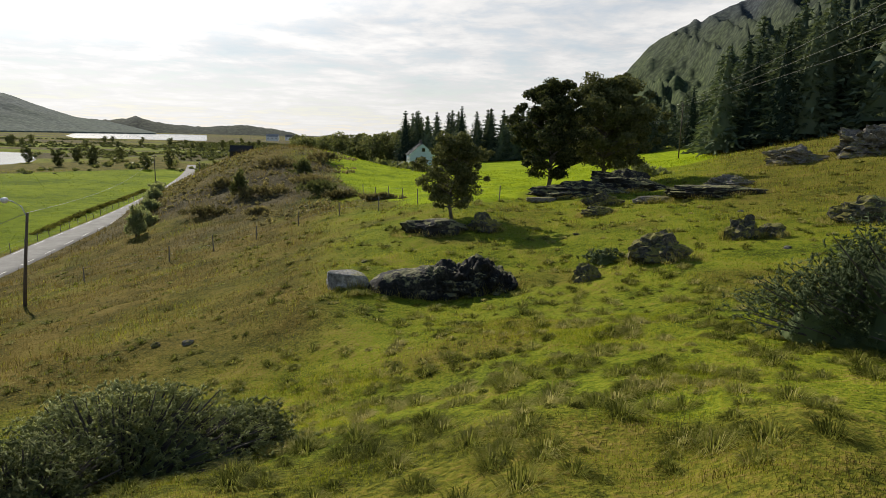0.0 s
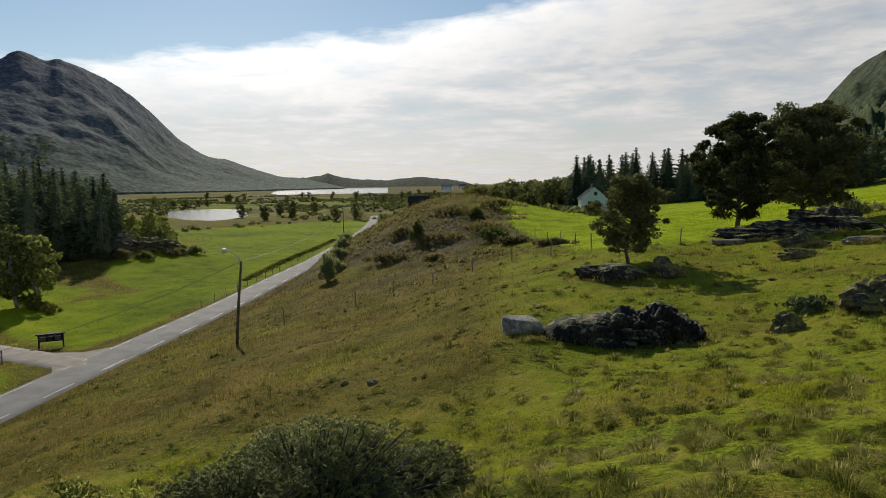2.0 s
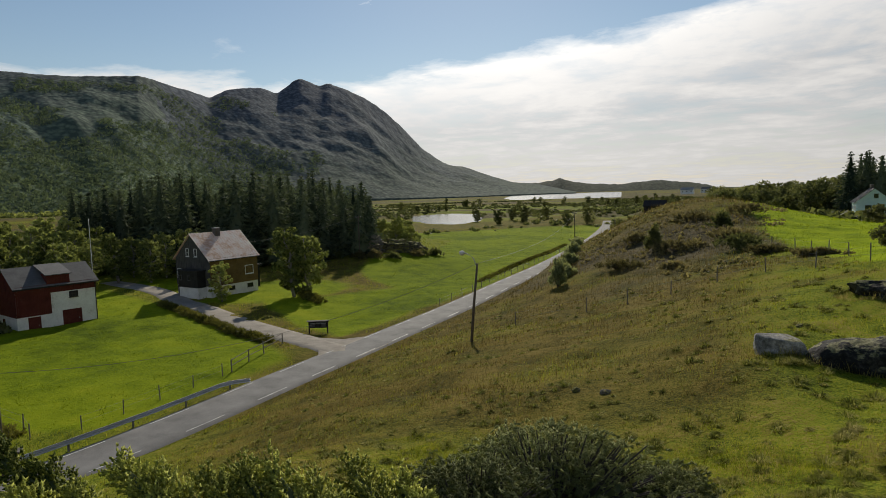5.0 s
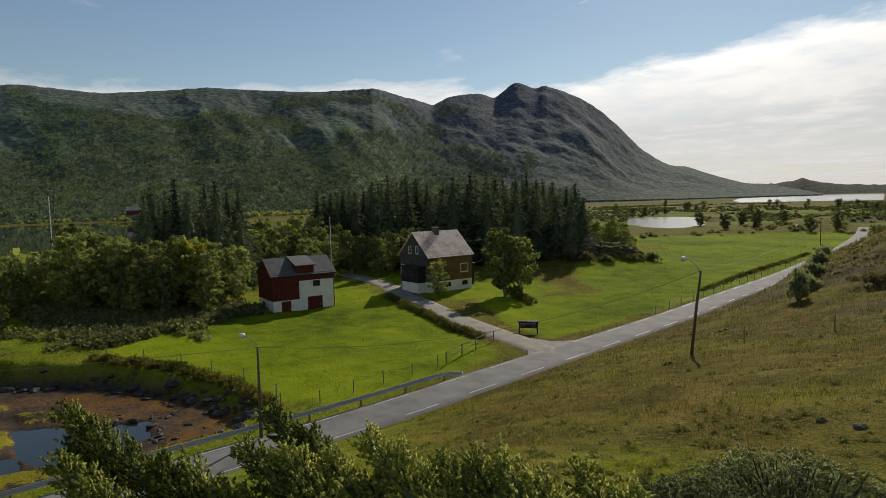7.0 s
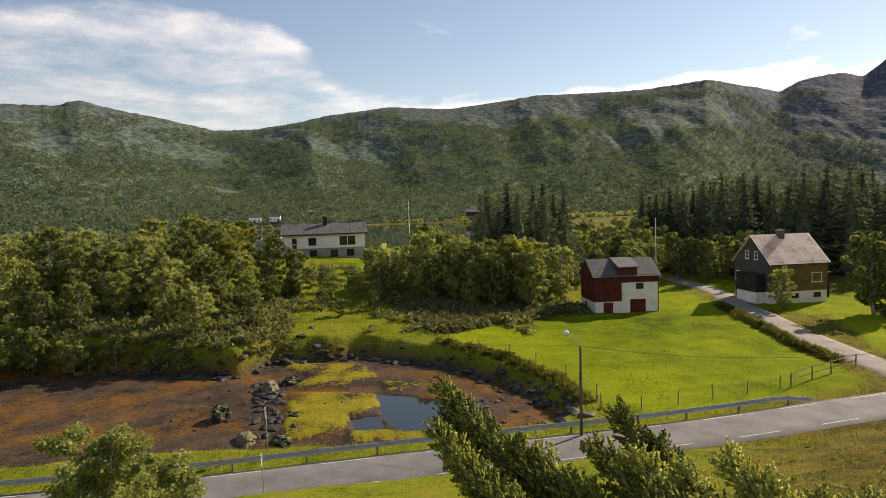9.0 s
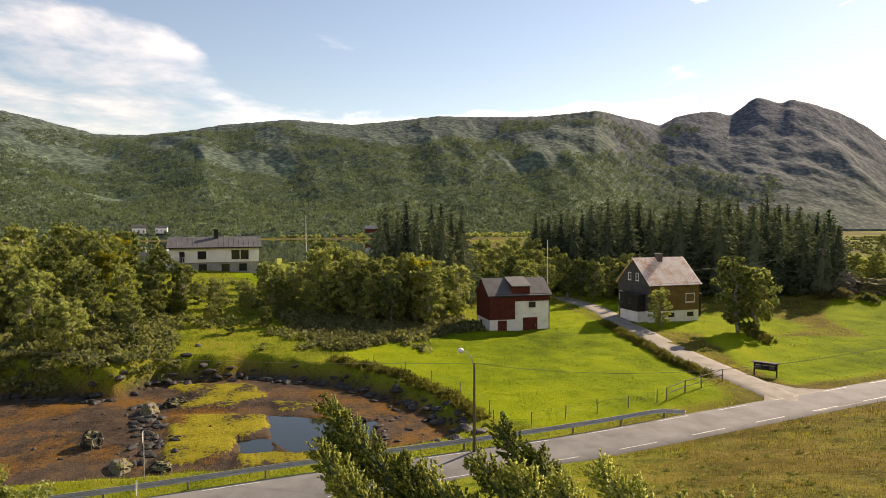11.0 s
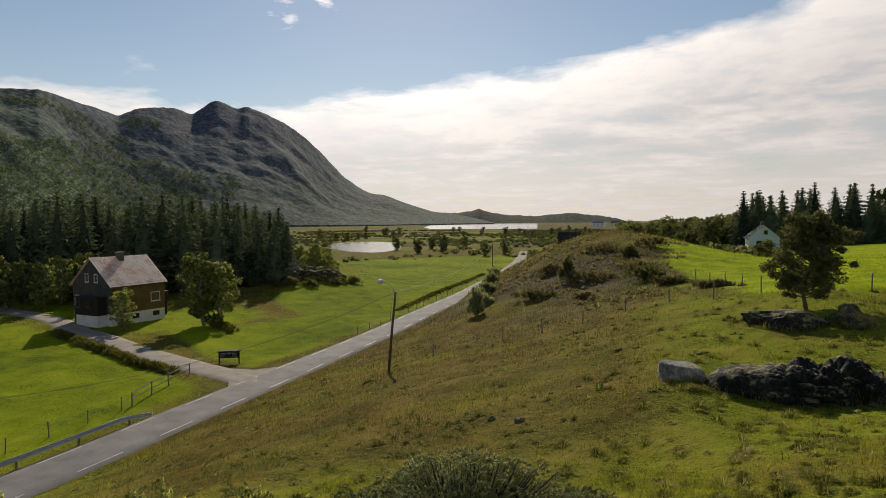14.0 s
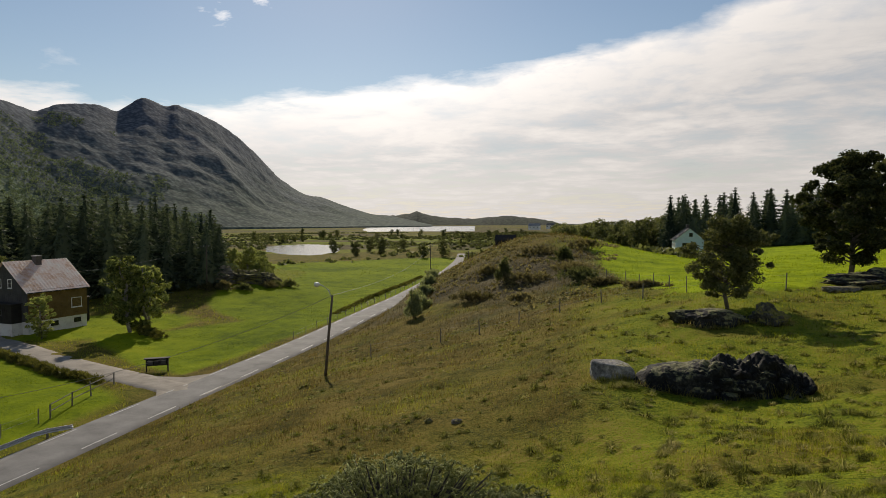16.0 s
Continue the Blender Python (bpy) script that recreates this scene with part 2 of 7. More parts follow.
class Geo:
    """Vertices and faces gathered into one mesh."""

    def __init__(self):
        self.v, self.f = [], []

    def add(self, verts, faces):
        o = len(self.v)
        self.v += [tuple(p) for p in verts]
        self.f += [tuple(i + o for i in q) for q in faces]
        return self

    def box(self, x0, y0, z0, x1, y1, z1, m=None):
        p = [(x, y, z) for z in (z0, z1) for y in (y0, y1) for x in (x0, x1)]
        if m is not None:
            p = [m @ Vector(q) for q in p]
        return self.add(p, [(0, 2, 3, 1), (4, 5, 7, 6), (0, 1, 5, 4), (2, 6, 7, 3), (0, 4, 6, 2), (1, 3, 7, 5)])

    def tube(self, path, radii, sides=7, cap=True):
        """A tapered tube along a path."""
        rings = []
        path = [Vector(p) for p in path]
        for i, p in enumerate(path):
            d = (path[min(i + 1, len(path) - 1)] - path[max(i - 1, 0)]).normalized()
            a = d.orthogonal().normalized() if abs(d.z) < 0.9 else Vector((1, 0, 0)).cross(d).normalized()
            b = d.cross(a)
            rings += [p + radii[i] * (math.cos(k * math.tau / sides) * a + math.sin(k * math.tau / sides) * b) for k in range(sides)]
        fs = [(i * sides + k, i * sides + (k + 1) % sides, (i + 1) * sides + (k + 1) % sides, (i + 1) * sides + k) for i in range(len(path) - 1) for k in range(sides)]
        if cap:
            fs += [tuple(range(sides - 1, -1, -1)), tuple(range((len(path) - 1) * sides, len(path) * sides))]
        return self.add(rings, fs)

    def prism(self, outline, axis_from, axis_to):
        """An outline of (x, z) pairs drawn out along y."""
        n = len(outline)
        p = [(x, axis_from, z) for x, z in outline] + [(x, axis_to, z) for x, z in outline]
        return self.add(p, [tuple(range(n)), tuple(range(2 * n - 1, n - 1, -1))] + [(i, i + n, (i + 1) % n + n, (i + 1) % n) for i in range(n)])

    def mesh(self, name, mat=None, smooth=False):
        me = bpy.data.meshes.new(name)
        me.from_pydata(self.v, [], self.f)
        if mat:
            me.materials.append(mat)
        if smooth:
            me.shade_smooth()
        bm = bmesh.new()
        bm.from_mesh(me)
        bmesh.ops.recalc_face_normals(bm, faces=bm.faces)
        bm.to_mesh(me)
        bm.free()
        return me


def np_mesh(name, verts, faces, mat, smooth=False):
    """A mesh from arrays; faces all of one size."""
    verts, faces = np.asarray(verts, dtype=np.float32), np.asarray(faces, dtype=np.int32)
    k = faces.shape[1]
    me = bpy.data.meshes.new(name)
    me.vertices.add(len(verts))
    me.vertices.foreach_set("co", verts.ravel())
    me.loops.add(faces.size)
    me.loops.foreach_set("vertex_index", faces.ravel())
    me.polygons.add(len(faces))
    me.polygons.foreach_set("loop_start", np.arange(0, faces.size, k, dtype=np.int32))
    me.polygons.foreach_set("loop_total", np.full(len(faces), k, dtype=np.int32))
    if smooth:
        me.polygons.foreach_set("use_smooth", np.ones(len(faces), dtype=bool))
    me.materials.append(mat)
    me.update(calc_edges=True)
    return me


def part(name, data, mat, parent, label="", smooth=False):
    me = data.mesh(name, mat, smooth) if isinstance(data, Geo) else data
    ob = new(name, me)
    ob.parent = parent
    if label:
        tagged(ob, label)
    return ob


def thing(name, m, label, category, group="", kind=""):
    ob = new(name)
    ob.empty_display_size = 0.2
    ob.matrix_world = m
    return tagged(ob, label, category, group, kind)


def vnoise(x, y, scale, seed=0, octaves=3):
    """Smooth lattice noise over the plan, about -1 to 1."""
    out, amp, tot = 0.0, 1.0, 0.0
    x, y = np.asarray(x, float) / scale, np.asarray(y, float) / scale
    for o in range(octaves):
        xi, yi = np.floor(x), np.floor(y)
        fx, fy = x - xi, y - yi
        fx, fy = fx * fx * (3 - 2 * fx), fy * fy * (3 - 2 * fy)

        def h(a, b):
            s = np.sin(a * 127.1 + b * 311.7 + seed * 74.7 + o * 19.3) * 43758.5453
            return (s - np.floor(s)) * 2 - 1
        out = out + amp * ((h(xi, yi) * (1 - fx) + h(xi + 1, yi) * fx) * (1 - fy) + (h(xi, yi + 1) * (1 - fx) + h(xi + 1, yi + 1) * fx) * fy)
        tot += amp
        x, y, amp = x * 2.03 + 5.1, y * 2.03 + 1.7, amp * 0.5
    return out / tot


def sstep(a, b, v):
    u = np.clip((np.asarray(v, float) - a) / (b - a), 0, 1)
    return u * u * (3 - 2 * u)


def polar(az, d):
    return d * math.sin(radians(az)), d * math.cos(radians(az))


# ---- the lie of the land ----
HILL_D = [0, 5, 11, 22, 38, 60, 90, 130, 220]
HILL = {
    -120: (11.2, 8.6, 4.0, 0.4, 0.0, 0.0, 1.0, 2.0),
    -75: (11.2, 8.6, 4.2, 0.3, 0.0, 0.0, 0.5, 1.0),
    -55: (11.2, 8.9, 5.6, 1.4, 0.0, 0.3, 0.8, 1.0),
    -40: (11.0, 8.6, 6.6, 3.6, 0.3, 0.0, 0.0, 0.0),
    -30: (11.0, 8.6, 7.2, 5.0, 2.2, 0.3, 0.0, 0.0),
    -20: (11.0, 8.7, 7.9, 6.2, 4.6, 4.6, 1.5, 0.0),
    -10: (11.1, 9.2, 8.8, 8.0, 7.4, 7.2, 6.6, 3.0),
    0: (11.2, 9.7, 8.6, 9.4, 8.8, 8.0, 7.2, 5.6),
    10: (11.5, 10.2, 9.1, 9.6, 9.7, 9.3, 9.0, 8.6),
    20: (11.6, 10.5, 9.9, 10.4, 10.8, 11.2, 11.5, 14.0),
    30: (12.0, 10.8, 10.4, 10.9, 12.6, 14.6, 17.0, 25.0),
    40: (12.0, 11.0, 10.8, 11.6, 14.0, 17.0, 21.0, 32.0),
}
ROAD_Y = [-400, -60, -12, 0, 20, 30, 45, 60, 80, 105, 135, 150, 200, 300]
ROAD_X = [-45, -33, -32.6, -34.1, -36.5, -38.4, -41.2, -44.0, -48.6, -54.2, -62.2, -66.2, -82, -120]
DRIVE = [(-40, 39.2), (-47, 40.2), (-55, 41.5), (-66, 43.6), (-78, 46), (-92, 49.5), (-108, 50.5)]
MUD = [(-66.5, -31), (-65.6, -24), (-62, -15), (-66, -12), (-67.4, -3.5), (-62.8, 4), (-57, 9), (-49.6, 12.4), (-43.6, 13.2), (-40.3, 10.5), (-38.2, 0), (-38.6, -12.5), (-38, -30), (-50, -44), (-68, -44)]
SEA = -1.6


def cubic(xs, ys, q):
    """Catmull-Rom through the rows ys (first axis along xs) at q."""
    xs = np.asarray(xs, float)
    i = np.clip(np.searchsorted(xs, q, side="right") - 1, 0, len(xs) - 2)
    m = np.gradient(np.asarray(ys, float), xs, axis=0)
    h = xs[i + 1] - xs[i]
    s = np.clip((q - xs[i]) / h, 0, 1)
    h00, h10, h01, h11 = 2 * s**3 - 3 * s**2 + 1, s**3 - 2 * s**2 + s, -2 * s**3 + 3 * s**2, s**3 - s**2
    if np.ndim(ys) == 1:
        ys = np.asarray(ys, float)
        return h00 * ys[i] + h10 * h * m[i] + h01 * ys[i + 1] + h11 * h * m[i + 1]
    k = np.arange(len(q))
    return h00 * ys[i, k] + h10 * h * m[i, k] + h01 * ys[i + 1, k] + h11 * h * m[i + 1, k]


def road_x(y):
    return cubic(ROAD_Y, ROAD_X, np.asarray(y, float))


def poly_dist(x, y, poly):
    """Distance to a closed outline, negative inside."""
    best, inside = np.full(x.shape, 1e9), np.zeros(x.shape, bool)
    for (ax, ay), (bx, by) in zip(poly, poly[1:] + poly[:1]):
        ex, ey = bx - ax, by - ay
        s = np.clip(((x - ax) * ex + (y - ay) * ey) / (ex * ex + ey * ey), 0, 1)
        best = np.minimum(best, (x - ax - s * ex) ** 2 + (y - ay - s * ey) ** 2)
        c = ((ay > y) != (by > y)) & (x < (bx - ax) * (y - ay) / (by - ay + 1e-12) + ax)
        inside ^= c
    return np.where(inside, -1, 1) * np.sqrt(best)


def line_dist(x, y, line):
    best = np.full(np.shape(x), 1e9)
    for (ax, ay), (bx, by) in zip(line, line[1:]):
        ex, ey = bx - ax, by - ay
        s = np.clip(((x - ax) * ex + (y - ay) * ey) / (ex * ex + ey * ey), 0, 1)
        best = np.minimum(best, (x - ax - s * ex) ** 2 + (y - ay - s * ey) ** 2)
    return np.sqrt(best)


def gauss(x, y, cx, cy, sx, sy=None, turn=0.0):
    c, s = math.cos(radians(turn)), math.sin(radians(turn))
    u, v = (x - cx) * c + (y - cy) * s, -(x - cx) * s + (y - cy) * c
    return np.exp(-0.5 * ((u / sx) ** 2 + (v / (sy or sx)) ** 2))


MOSS = [[(-65.0, -11), (-62.8, -3), (-58, -1.2), (-54.8, -4.2), (-55.2, -8.8), (-59.8, -8.0)], [(-56.0, -1.0), (-55.0, 2.9), (-52.6, 1.0), (-53.0, -0.6)], [(-53.4, -8.4), (-52.6, -1.2), (-49.5, -1.2), (-47.2, -2.6), (-44.6, -3.6), (-42.6, -4.0), (-43.2, -7.6), (-49.0, -8.4)], [(-43.6, -3.0), (-43.4, -0.4), (-42.4, 2.9), (-40.3, 2.2), (-40.6, -3.2)]]
POOL = [(-52.2, -1.2), (-51.6, 1.0), (-48.4, 6.8), (-45.2, 6.2), (-42.6, 3.2), (-43.0, 0.5), (-46.6, -0.6)]
POOL_SMALL = [(-46.9, -3.2), (-46.4, -1.2), (-43.9, -0.8), (-43.6, -2.4)]


def moss_mask(x, y):
    """Yellow-green moss cushions on the tidal flat."""
    d = np.minimum.reduce([poly_dist(x, y, p) for p in MOSS])
    return sstep(0.25, -0.25, d + 0.55 * vnoise(x, y, 1.7, 5)) * (1 - pool_mask(x, y))


def pool_mask(x, y):
    d = np.minimum(poly_dist(x, y, POOL), poly_dist(x, y, POOL_SMALL))
    return sstep(0.35, -0.35, d + 0.5 * vnoise(x, y, 2.2, 8))


def ground(x, y, fine=True):
    shape = np.shape(x)
    x, y = np.atleast_1d(np.asarray(x, float)).ravel(), np.atleast_1d(np.asarray(y, float)).ravel()
    d, az = np.hypot(x, y), np.degrees(np.arctan2(x, y))
    keys = sorted(HILL)
    rows = np.array([cubic(HILL_D, np.array((12.3,) + HILL[k]), np.minimum(d, 220)) for k in keys])
    q = np.where(az > 40, 40, az)
    z = cubic(np.array(keys, float), rows, np.maximum(q, -120.0))
    back = np.maximum(sstep(55, 115, az), sstep(-126, -172, az))
    z = z * (1 - back) + back * (12.3 - 0.4 * sstep(0, 12, d))
    # the brown knoll by the road
    z = z + 5.6 * gauss(x, y, -29, 101, 12, 19, 15) + 2.0 * gauss(x, y, -34, 120, 10, 14)
    # rise under the white house, rocky knoll in the meadow
    z = z + 5.2 * gauss(x, y, -127, -14, 30, 20) + 3.0 * gauss(x, y, -88, -42, 22, 22) + 2.6 * gauss(x, y, -87, 97, 12, 9)
    # flatter land farther off
    far = np.where(az < -23, sstep(170, 270, d), sstep(220, 600, d))
    low = -0.6 + 0.35 * vnoise(x, y, 260, 3) + 7.0 * gauss(x, y, -100, 330, 30, 60) + np.where(az > -12, 1.5, 0)
    z = z * (1 - far) + far * (low + np.where(az > 5, sstep(5, 25, az) * 30, 0))
    z = z + sstep(140, 400, d) * 0.3 * vnoise(x, y, 90, 4)
    # waters
    lag = sstep(270, 300, d + 10 * vnoise(x, y, 60, 6)) * (1 - sstep(800, 830, d + 30 * vnoise(x, y, 90, 7))) * sstep(-79, -82, az)
    pond = 1 - sstep(0.85, 1.0, np.hypot((az + 36.2) / 4.0, (d - 372) / 100) + 0.30 * vnoise(x, y, 45, 9))
    bay = sstep(1020, 1080, d) * (1 - sstep(2500, 2700, d)) * sstep(-31.5, -30.0, az + 0.8 * vnoise(x, y, 300, 2)) * (1 - sstep(-21.5, -20, az))
    sea = sstep(3000, 3200, d) * sstep(-24, -20, az) * (1 - sstep(12, 14, az))
    wet = np.clip(np.maximum.reduce([lag, pond, bay, sea]), 0, 1)
    z = z * (1 - wet) + wet * (SEA - 1.2)
    # road bench and ditch, drive
    w = np.abs(x - road_x(np.clip(y, -400, 300)))
    on = (1 - sstep(2.6, 6.5, w)) * (np.abs(y) < 300) * (x < -20)
    z = z * (1 - on) + on * -0.06
    # tidal flat
    md = poly_dist(x, y, MUD) + 0.7 * vnoise(x, y, 3.0, 11)
    mud = 1 - sstep(-1.6, 0.6, md)
    z = z * (1 - mud) + mud * (-1.15 + 0.10 * vnoise(x, y, 4.0, 12) + 0.22 * moss_mask(x, y) - 0.4 * pool_mask(x, y))
    if fine:
        soft = (1 - on) * (1 - mud) * (1 - wet)
        up = sstep(-95, -40, az) * (1 - sstep(70, 140, d))
        z = z + soft * (1 - sstep(150, 300, d)) * (0.10 * vnoise(x, y, 3.0, 21) + up * (0.16 * vnoise(x, y, 5.5, 22) + 0.14 * vnoise(x, y, 1.3, 23, 2)) * sstep(2, 6, d))
    return z.reshape(shape) if shape else float(z[0])


def gz(x, y):
    return float(ground(np.array([x]), np.array([y]))[0])

# ---- ground ----
FIELD_BARN = [(-44.2, 14.2), (-50, 13.6), (-57.6, 10.4), (-63.5, 5.5), (-72, 8), (-80, 16), (-96, 40), (-100, 46), (-78, 43.6), (-62, 40.3), (-52, 38), (-46.5, 36), (-43.2, 34.5), (-41.6, 26), (-39.6, 18)]
FIELD_ROAD = [(-46, 44), (-57, 46.2), (-72, 53), (-66, 58), (-62, 70), (-78, 80), (-84, 88), (-92, 118), (-108, 150), (-150, 165), (-118, 205), (-86, 226), (-76, 190), (-70, 158), (-60, 120), (-54, 94), (-49, 70)]
FIELD_UP = [(-12, 74), (-6, 60), (-2, 46), (3, 46), (9, 55), (22, 78), (36, 86), (62, 150), (30, 196), (-6, 182), (-26, 128)]


def zone_masks(x, y):
    d, az = np.hypot(x, y), np.degrees(np.arctan2(x, y))
    wob = 1.6 * vnoise(x, y, 6, 31)
    field = np.zeros(x.shape)
    for poly in (FIELD_BARN, FIELD_ROAD, FIELD_UP):
        field = np.maximum(field, 1 - sstep(-0.8, 0.8, poly_dist(x, y, poly) + wob * (0.35 if poly is FIELD_BARN else 0.8)))
    lawn = gauss(x, y, -75, 60, 8, 10) + gauss(x, y, -95, 55, 8, 4) + gauss(x, y, -120, -3, 9, 5)
    field = np.maximum(field, sstep(0.4, 0.6, lawn + 0.2 * vnoise(x, y, 5, 33)))
    strip = (d > 240) * (d < 1000) * (az > -45) * sstep(0.2, 0.35, vnoise(x * 0.35, y, 60, 35)) * 0.7
    field = np.maximum(field, strip)
    # dry brown grass on the slope to the road and on the knoll
    brown = sstep(-70, -50, az) * (1 - sstep(-16, -6, az + 5 * vnoise(x, y, 9, 36))) * sstep(12, 20, d + 4 * vnoise(x, y, 7, 37)) * (1 - sstep(115, 150, d))
    brown = brown * np.clip(0.98 + 0.55 * vnoise(x, y, 5.0, 42), 0.5, 1)
    brown = np.maximum(brown, 0.6 * sstep(28, 44, d) * (1 - sstep(150, 200, d)) * sstep(20, 26, az))
    brown = np.maximum(brown, 0.8 * sstep(186, 212, d + 8 * vnoise(x, y, 30, 34)) * (az < -12) * (1 - 0.75 * sstep(0.05, 0.3, vnoise(x * 0.5, y, 42, 38))))
    brown = np.maximum(brown, 0.25 * sstep(220, 300, d) * sstep(-0.1, 0.5, vnoise(x, y, 120, 38)))
    brown = np.maximum(brown, 0.55 * sstep(0.1, 0.5, vnoise(x, y, 4.5, 39)) * (d < 60) * (az > -60))
    heath = np.clip(gauss(x, y, -27, 82, 15, 13) + 0.6 * gauss(x, y, -20, 64, 14, 9) + 0.9 * gauss(x, y, -22, 100, 10, 10), 0, 1) * sstep(-0.35, 0.25, vnoise(x, y, 7, 40))
    heath = np.maximum(heath, 0.8 * (d > 230) * sstep(-0.1, 0.2, vnoise(x * 0.3, y, 45, 41)))
    mud = 1 - sstep(-1.4, 0.2, poly_dist(x, y, MUD) + 0.7 * vnoise(x, y, 3.0, 11))
    return field, brown * (1 - field), np.maximum(mud, 0), heath * (1 - field)


def ground_sheet():
    rings = list(np.arange(0.0, 44, 0.4))
    while rings[-1] < 150:
        rings.append(rings[-1] * 1.0085)
    while rings[-1] < 4600:
        rings.append(rings[-1] * 1.014)
    az = np.concatenate([np.arange(-128, 44, 0.36), np.arange(44, 232, 4.0)])
    R, A = np.meshgrid(np.array(rings), np.radians(az), indexing="ij")
    x, y = (R * np.sin(A)).ravel(), (R * np.cos(A)).ravel()
    z = ground(x, y)
    n, m = len(rings), len(az)
    i, j = np.meshgrid(np.arange(n - 1), np.arange(m), indexing="ij")
    jn = (j + 1) % m
    f = np.stack([i * m + j, (i + 1) * m + j, (i + 1) * m + jn, i * m + jn], -1).reshape(-1, 4)[:, ::-1]
    me = np_mesh("ground", np.stack([x, y, z], 1), f, ground_material(), True)
    field, brown, mud, heath = zone_masks(x, y)
    for name, rgb in (("zone_a", (field, brown, mud)), ("zone_b", (heath, moss_mask(x, y) * mud, 1 - sstep(-0.8, 0.8, poly_dist(x, y, FIELD_UP) + 1.3 * vnoise(x, y, 6, 31))))):
        at = me.attributes.new(name, "FLOAT_COLOR", "POINT")
        at.data.foreach_set("color", np.stack([*rgb, np.ones(len(x))], 1).astype(np.float32).ravel())
    ob = new("ground", me)
    return tagged(ob, "grassy hillside, meadows and tidal mud of the valley", "ground", kind="structure")


def ground_material():
    m, t, b = material("ground", 0.95, 0.03)
    v = obj_vec(t)

    def zones(name):
        a = t.nodes.new("ShaderNodeAttribute")
        a.attribute_name = name
        s = t.nodes.new("ShaderNodeSeparateColor")
        t.links.new(a.outputs["Color"], s.inputs[0])
        return s.outputs
    field, brown, mud = zones("zone_a")
    heath, moss, fresh = zones("zone_b")
    big, mid, small = noise_tex(t, v, 0.035, 4), noise_tex(t, v, 0.35, 5, 0.6), noise_tex(t, v, 3.0, 5, 0.65)
    tiny = noise_tex(t, v, 14.0, 3, 0.6)
    two = math_node(t, "ADD", math_node(t, "MULTIPLY", mid, 0.6), math_node(t, "MULTIPLY", small, 0.4))
    three = math_node(t, "ADD", math_node(t, "MULTIPLY", two, 0.6), math_node(t, "MULTIPLY", tiny, 0.4))
    spread = lambda q, k: math_node(t, "ADD", math_node(t, "MULTIPLY", math_node(t, "SUBTRACT", q, 0.5), k), 0.5)
    two, three = spread(two, 1.5), spread(three, 2.6)
    pasture = ramp(t, three, [(0.24, (0.045, 0.058, 0.008)), (0.42, (0.125, 0.160, 0.013)), (0.55, (0.20, 0.225, 0.018)), (0.67, (0.20, 0.18, 0.028)), (0.82, (0.24, 0.195, 0.05))])
    mown = ramp(t, math_node(t, "ADD", math_node(t, "MULTIPLY", spread(big, 2.2), 0.4), math_node(t, "MULTIPLY", three, 0.6)), [(0.28, (0.055, 0.088, 0.005)), (0.45, (0.135, 0.185, 0.006)), (0.60, (0.20, 0.255, 0.008)), (0.76, (0.27, 0.295, 0.013))])
    dry = ramp(t, three, [(0.20, (0.032, 0.030, 0.009)), (0.38, (0.078, 0.068, 0.016)), (0.50, (0.122, 0.092, 0.021)), (0.64, (0.165, 0.120, 0.030)), (0.82, (0.21, 0.165, 0.05))])
    scrub = ramp(t, three, [(0.25, (0.022, 0.022, 0.012)), (0.45, (0.075, 0.064, 0.034)), (0.60, (0.125, 0.105, 0.06)), (0.78, (0.20, 0.165, 0.09))])
    silt = ramp(t, three, [(0.22, (0.022, 0.017, 0.014)), (0.42, (0.056, 0.043, 0.033)), (0.58, (0.088, 0.062, 0.044)), (0.72, (0.115, 0.075, 0.045)), (0.86, (0.27, 0.12, 0.022))])
    cushion = ramp(t, three, [(0.30, (0.075, 0.070, 0.010)), (0.5, (0.185, 0.160, 0.014)), (0.70, (0.27, 0.235, 0.022))])
    c = mix_col(t, math_node(t, "MULTIPLY", brown, 0.95), pasture, dry)
    c = mix_col(t, field, c, mown)
    young = ramp(t, three, [(0.25, (0.10, 0.15, 0.004)), (0.45, (0.22, 0.30, 0.007)), (0.65, (0.33, 0.40, 0.012))])
    c = mix_col(t, fresh, c, young)
    c = mix_col(t, heath, c, scrub)
    # rust-coloured weed in wide patches
    weed = math_node(t, "MULTIPLY", math_node(t, "SUBTRACT", math_node(t, "ADD", math_node(t, "MULTIPLY", noise_tex(t, v, 0.16, 3), 0.75), math_node(t, "MULTIPLY", small, 0.35)), 0.555), 9.0, clamp=True)
    silt = mix_col(t, math_node(t, "MULTIPLY", weed, 0.75), silt, ramp(t, tiny, [(0.3, (0.09, 0.045, 0.012)), (0.6, (0.26, 0.125, 0.022))]))
    c = mix_col(t, mud, c, silt)
    edge = math_node(t, "MULTIPLY", math_node(t, "SUBTRACT", math_node(t, "ADD", moss, math_node(t, "MULTIPLY", math_node(t, "SUBTRACT", two, 0.5), 4.5)), 0.72), 5.0, clamp=True)
    c = mix_col(t, math_node(t, "MULTIPLY", edge, math_node(t, "MULTIPLY", moss, 12.0, clamp=True)), c, cushion)
    t.links.new(c, b.inputs["Base Color"])
    r = math_node(t, "SUBTRACT", 0.95, math_node(t, "MULTIPLY", mud, math_node(t, "MULTIPLY", mid, 0.5)))
    t.links.new(r, b.inputs["Roughness"])
    rough_h = math_node(t, "ADD", math_node(t, "MULTIPLY", small, 0.7), math_node(t, "MULTIPLY", tiny, 0.3))
    bump(t, b, rough_h, 0.9, 0.2)
    return m


ground_sheet()

# ---- waters ----


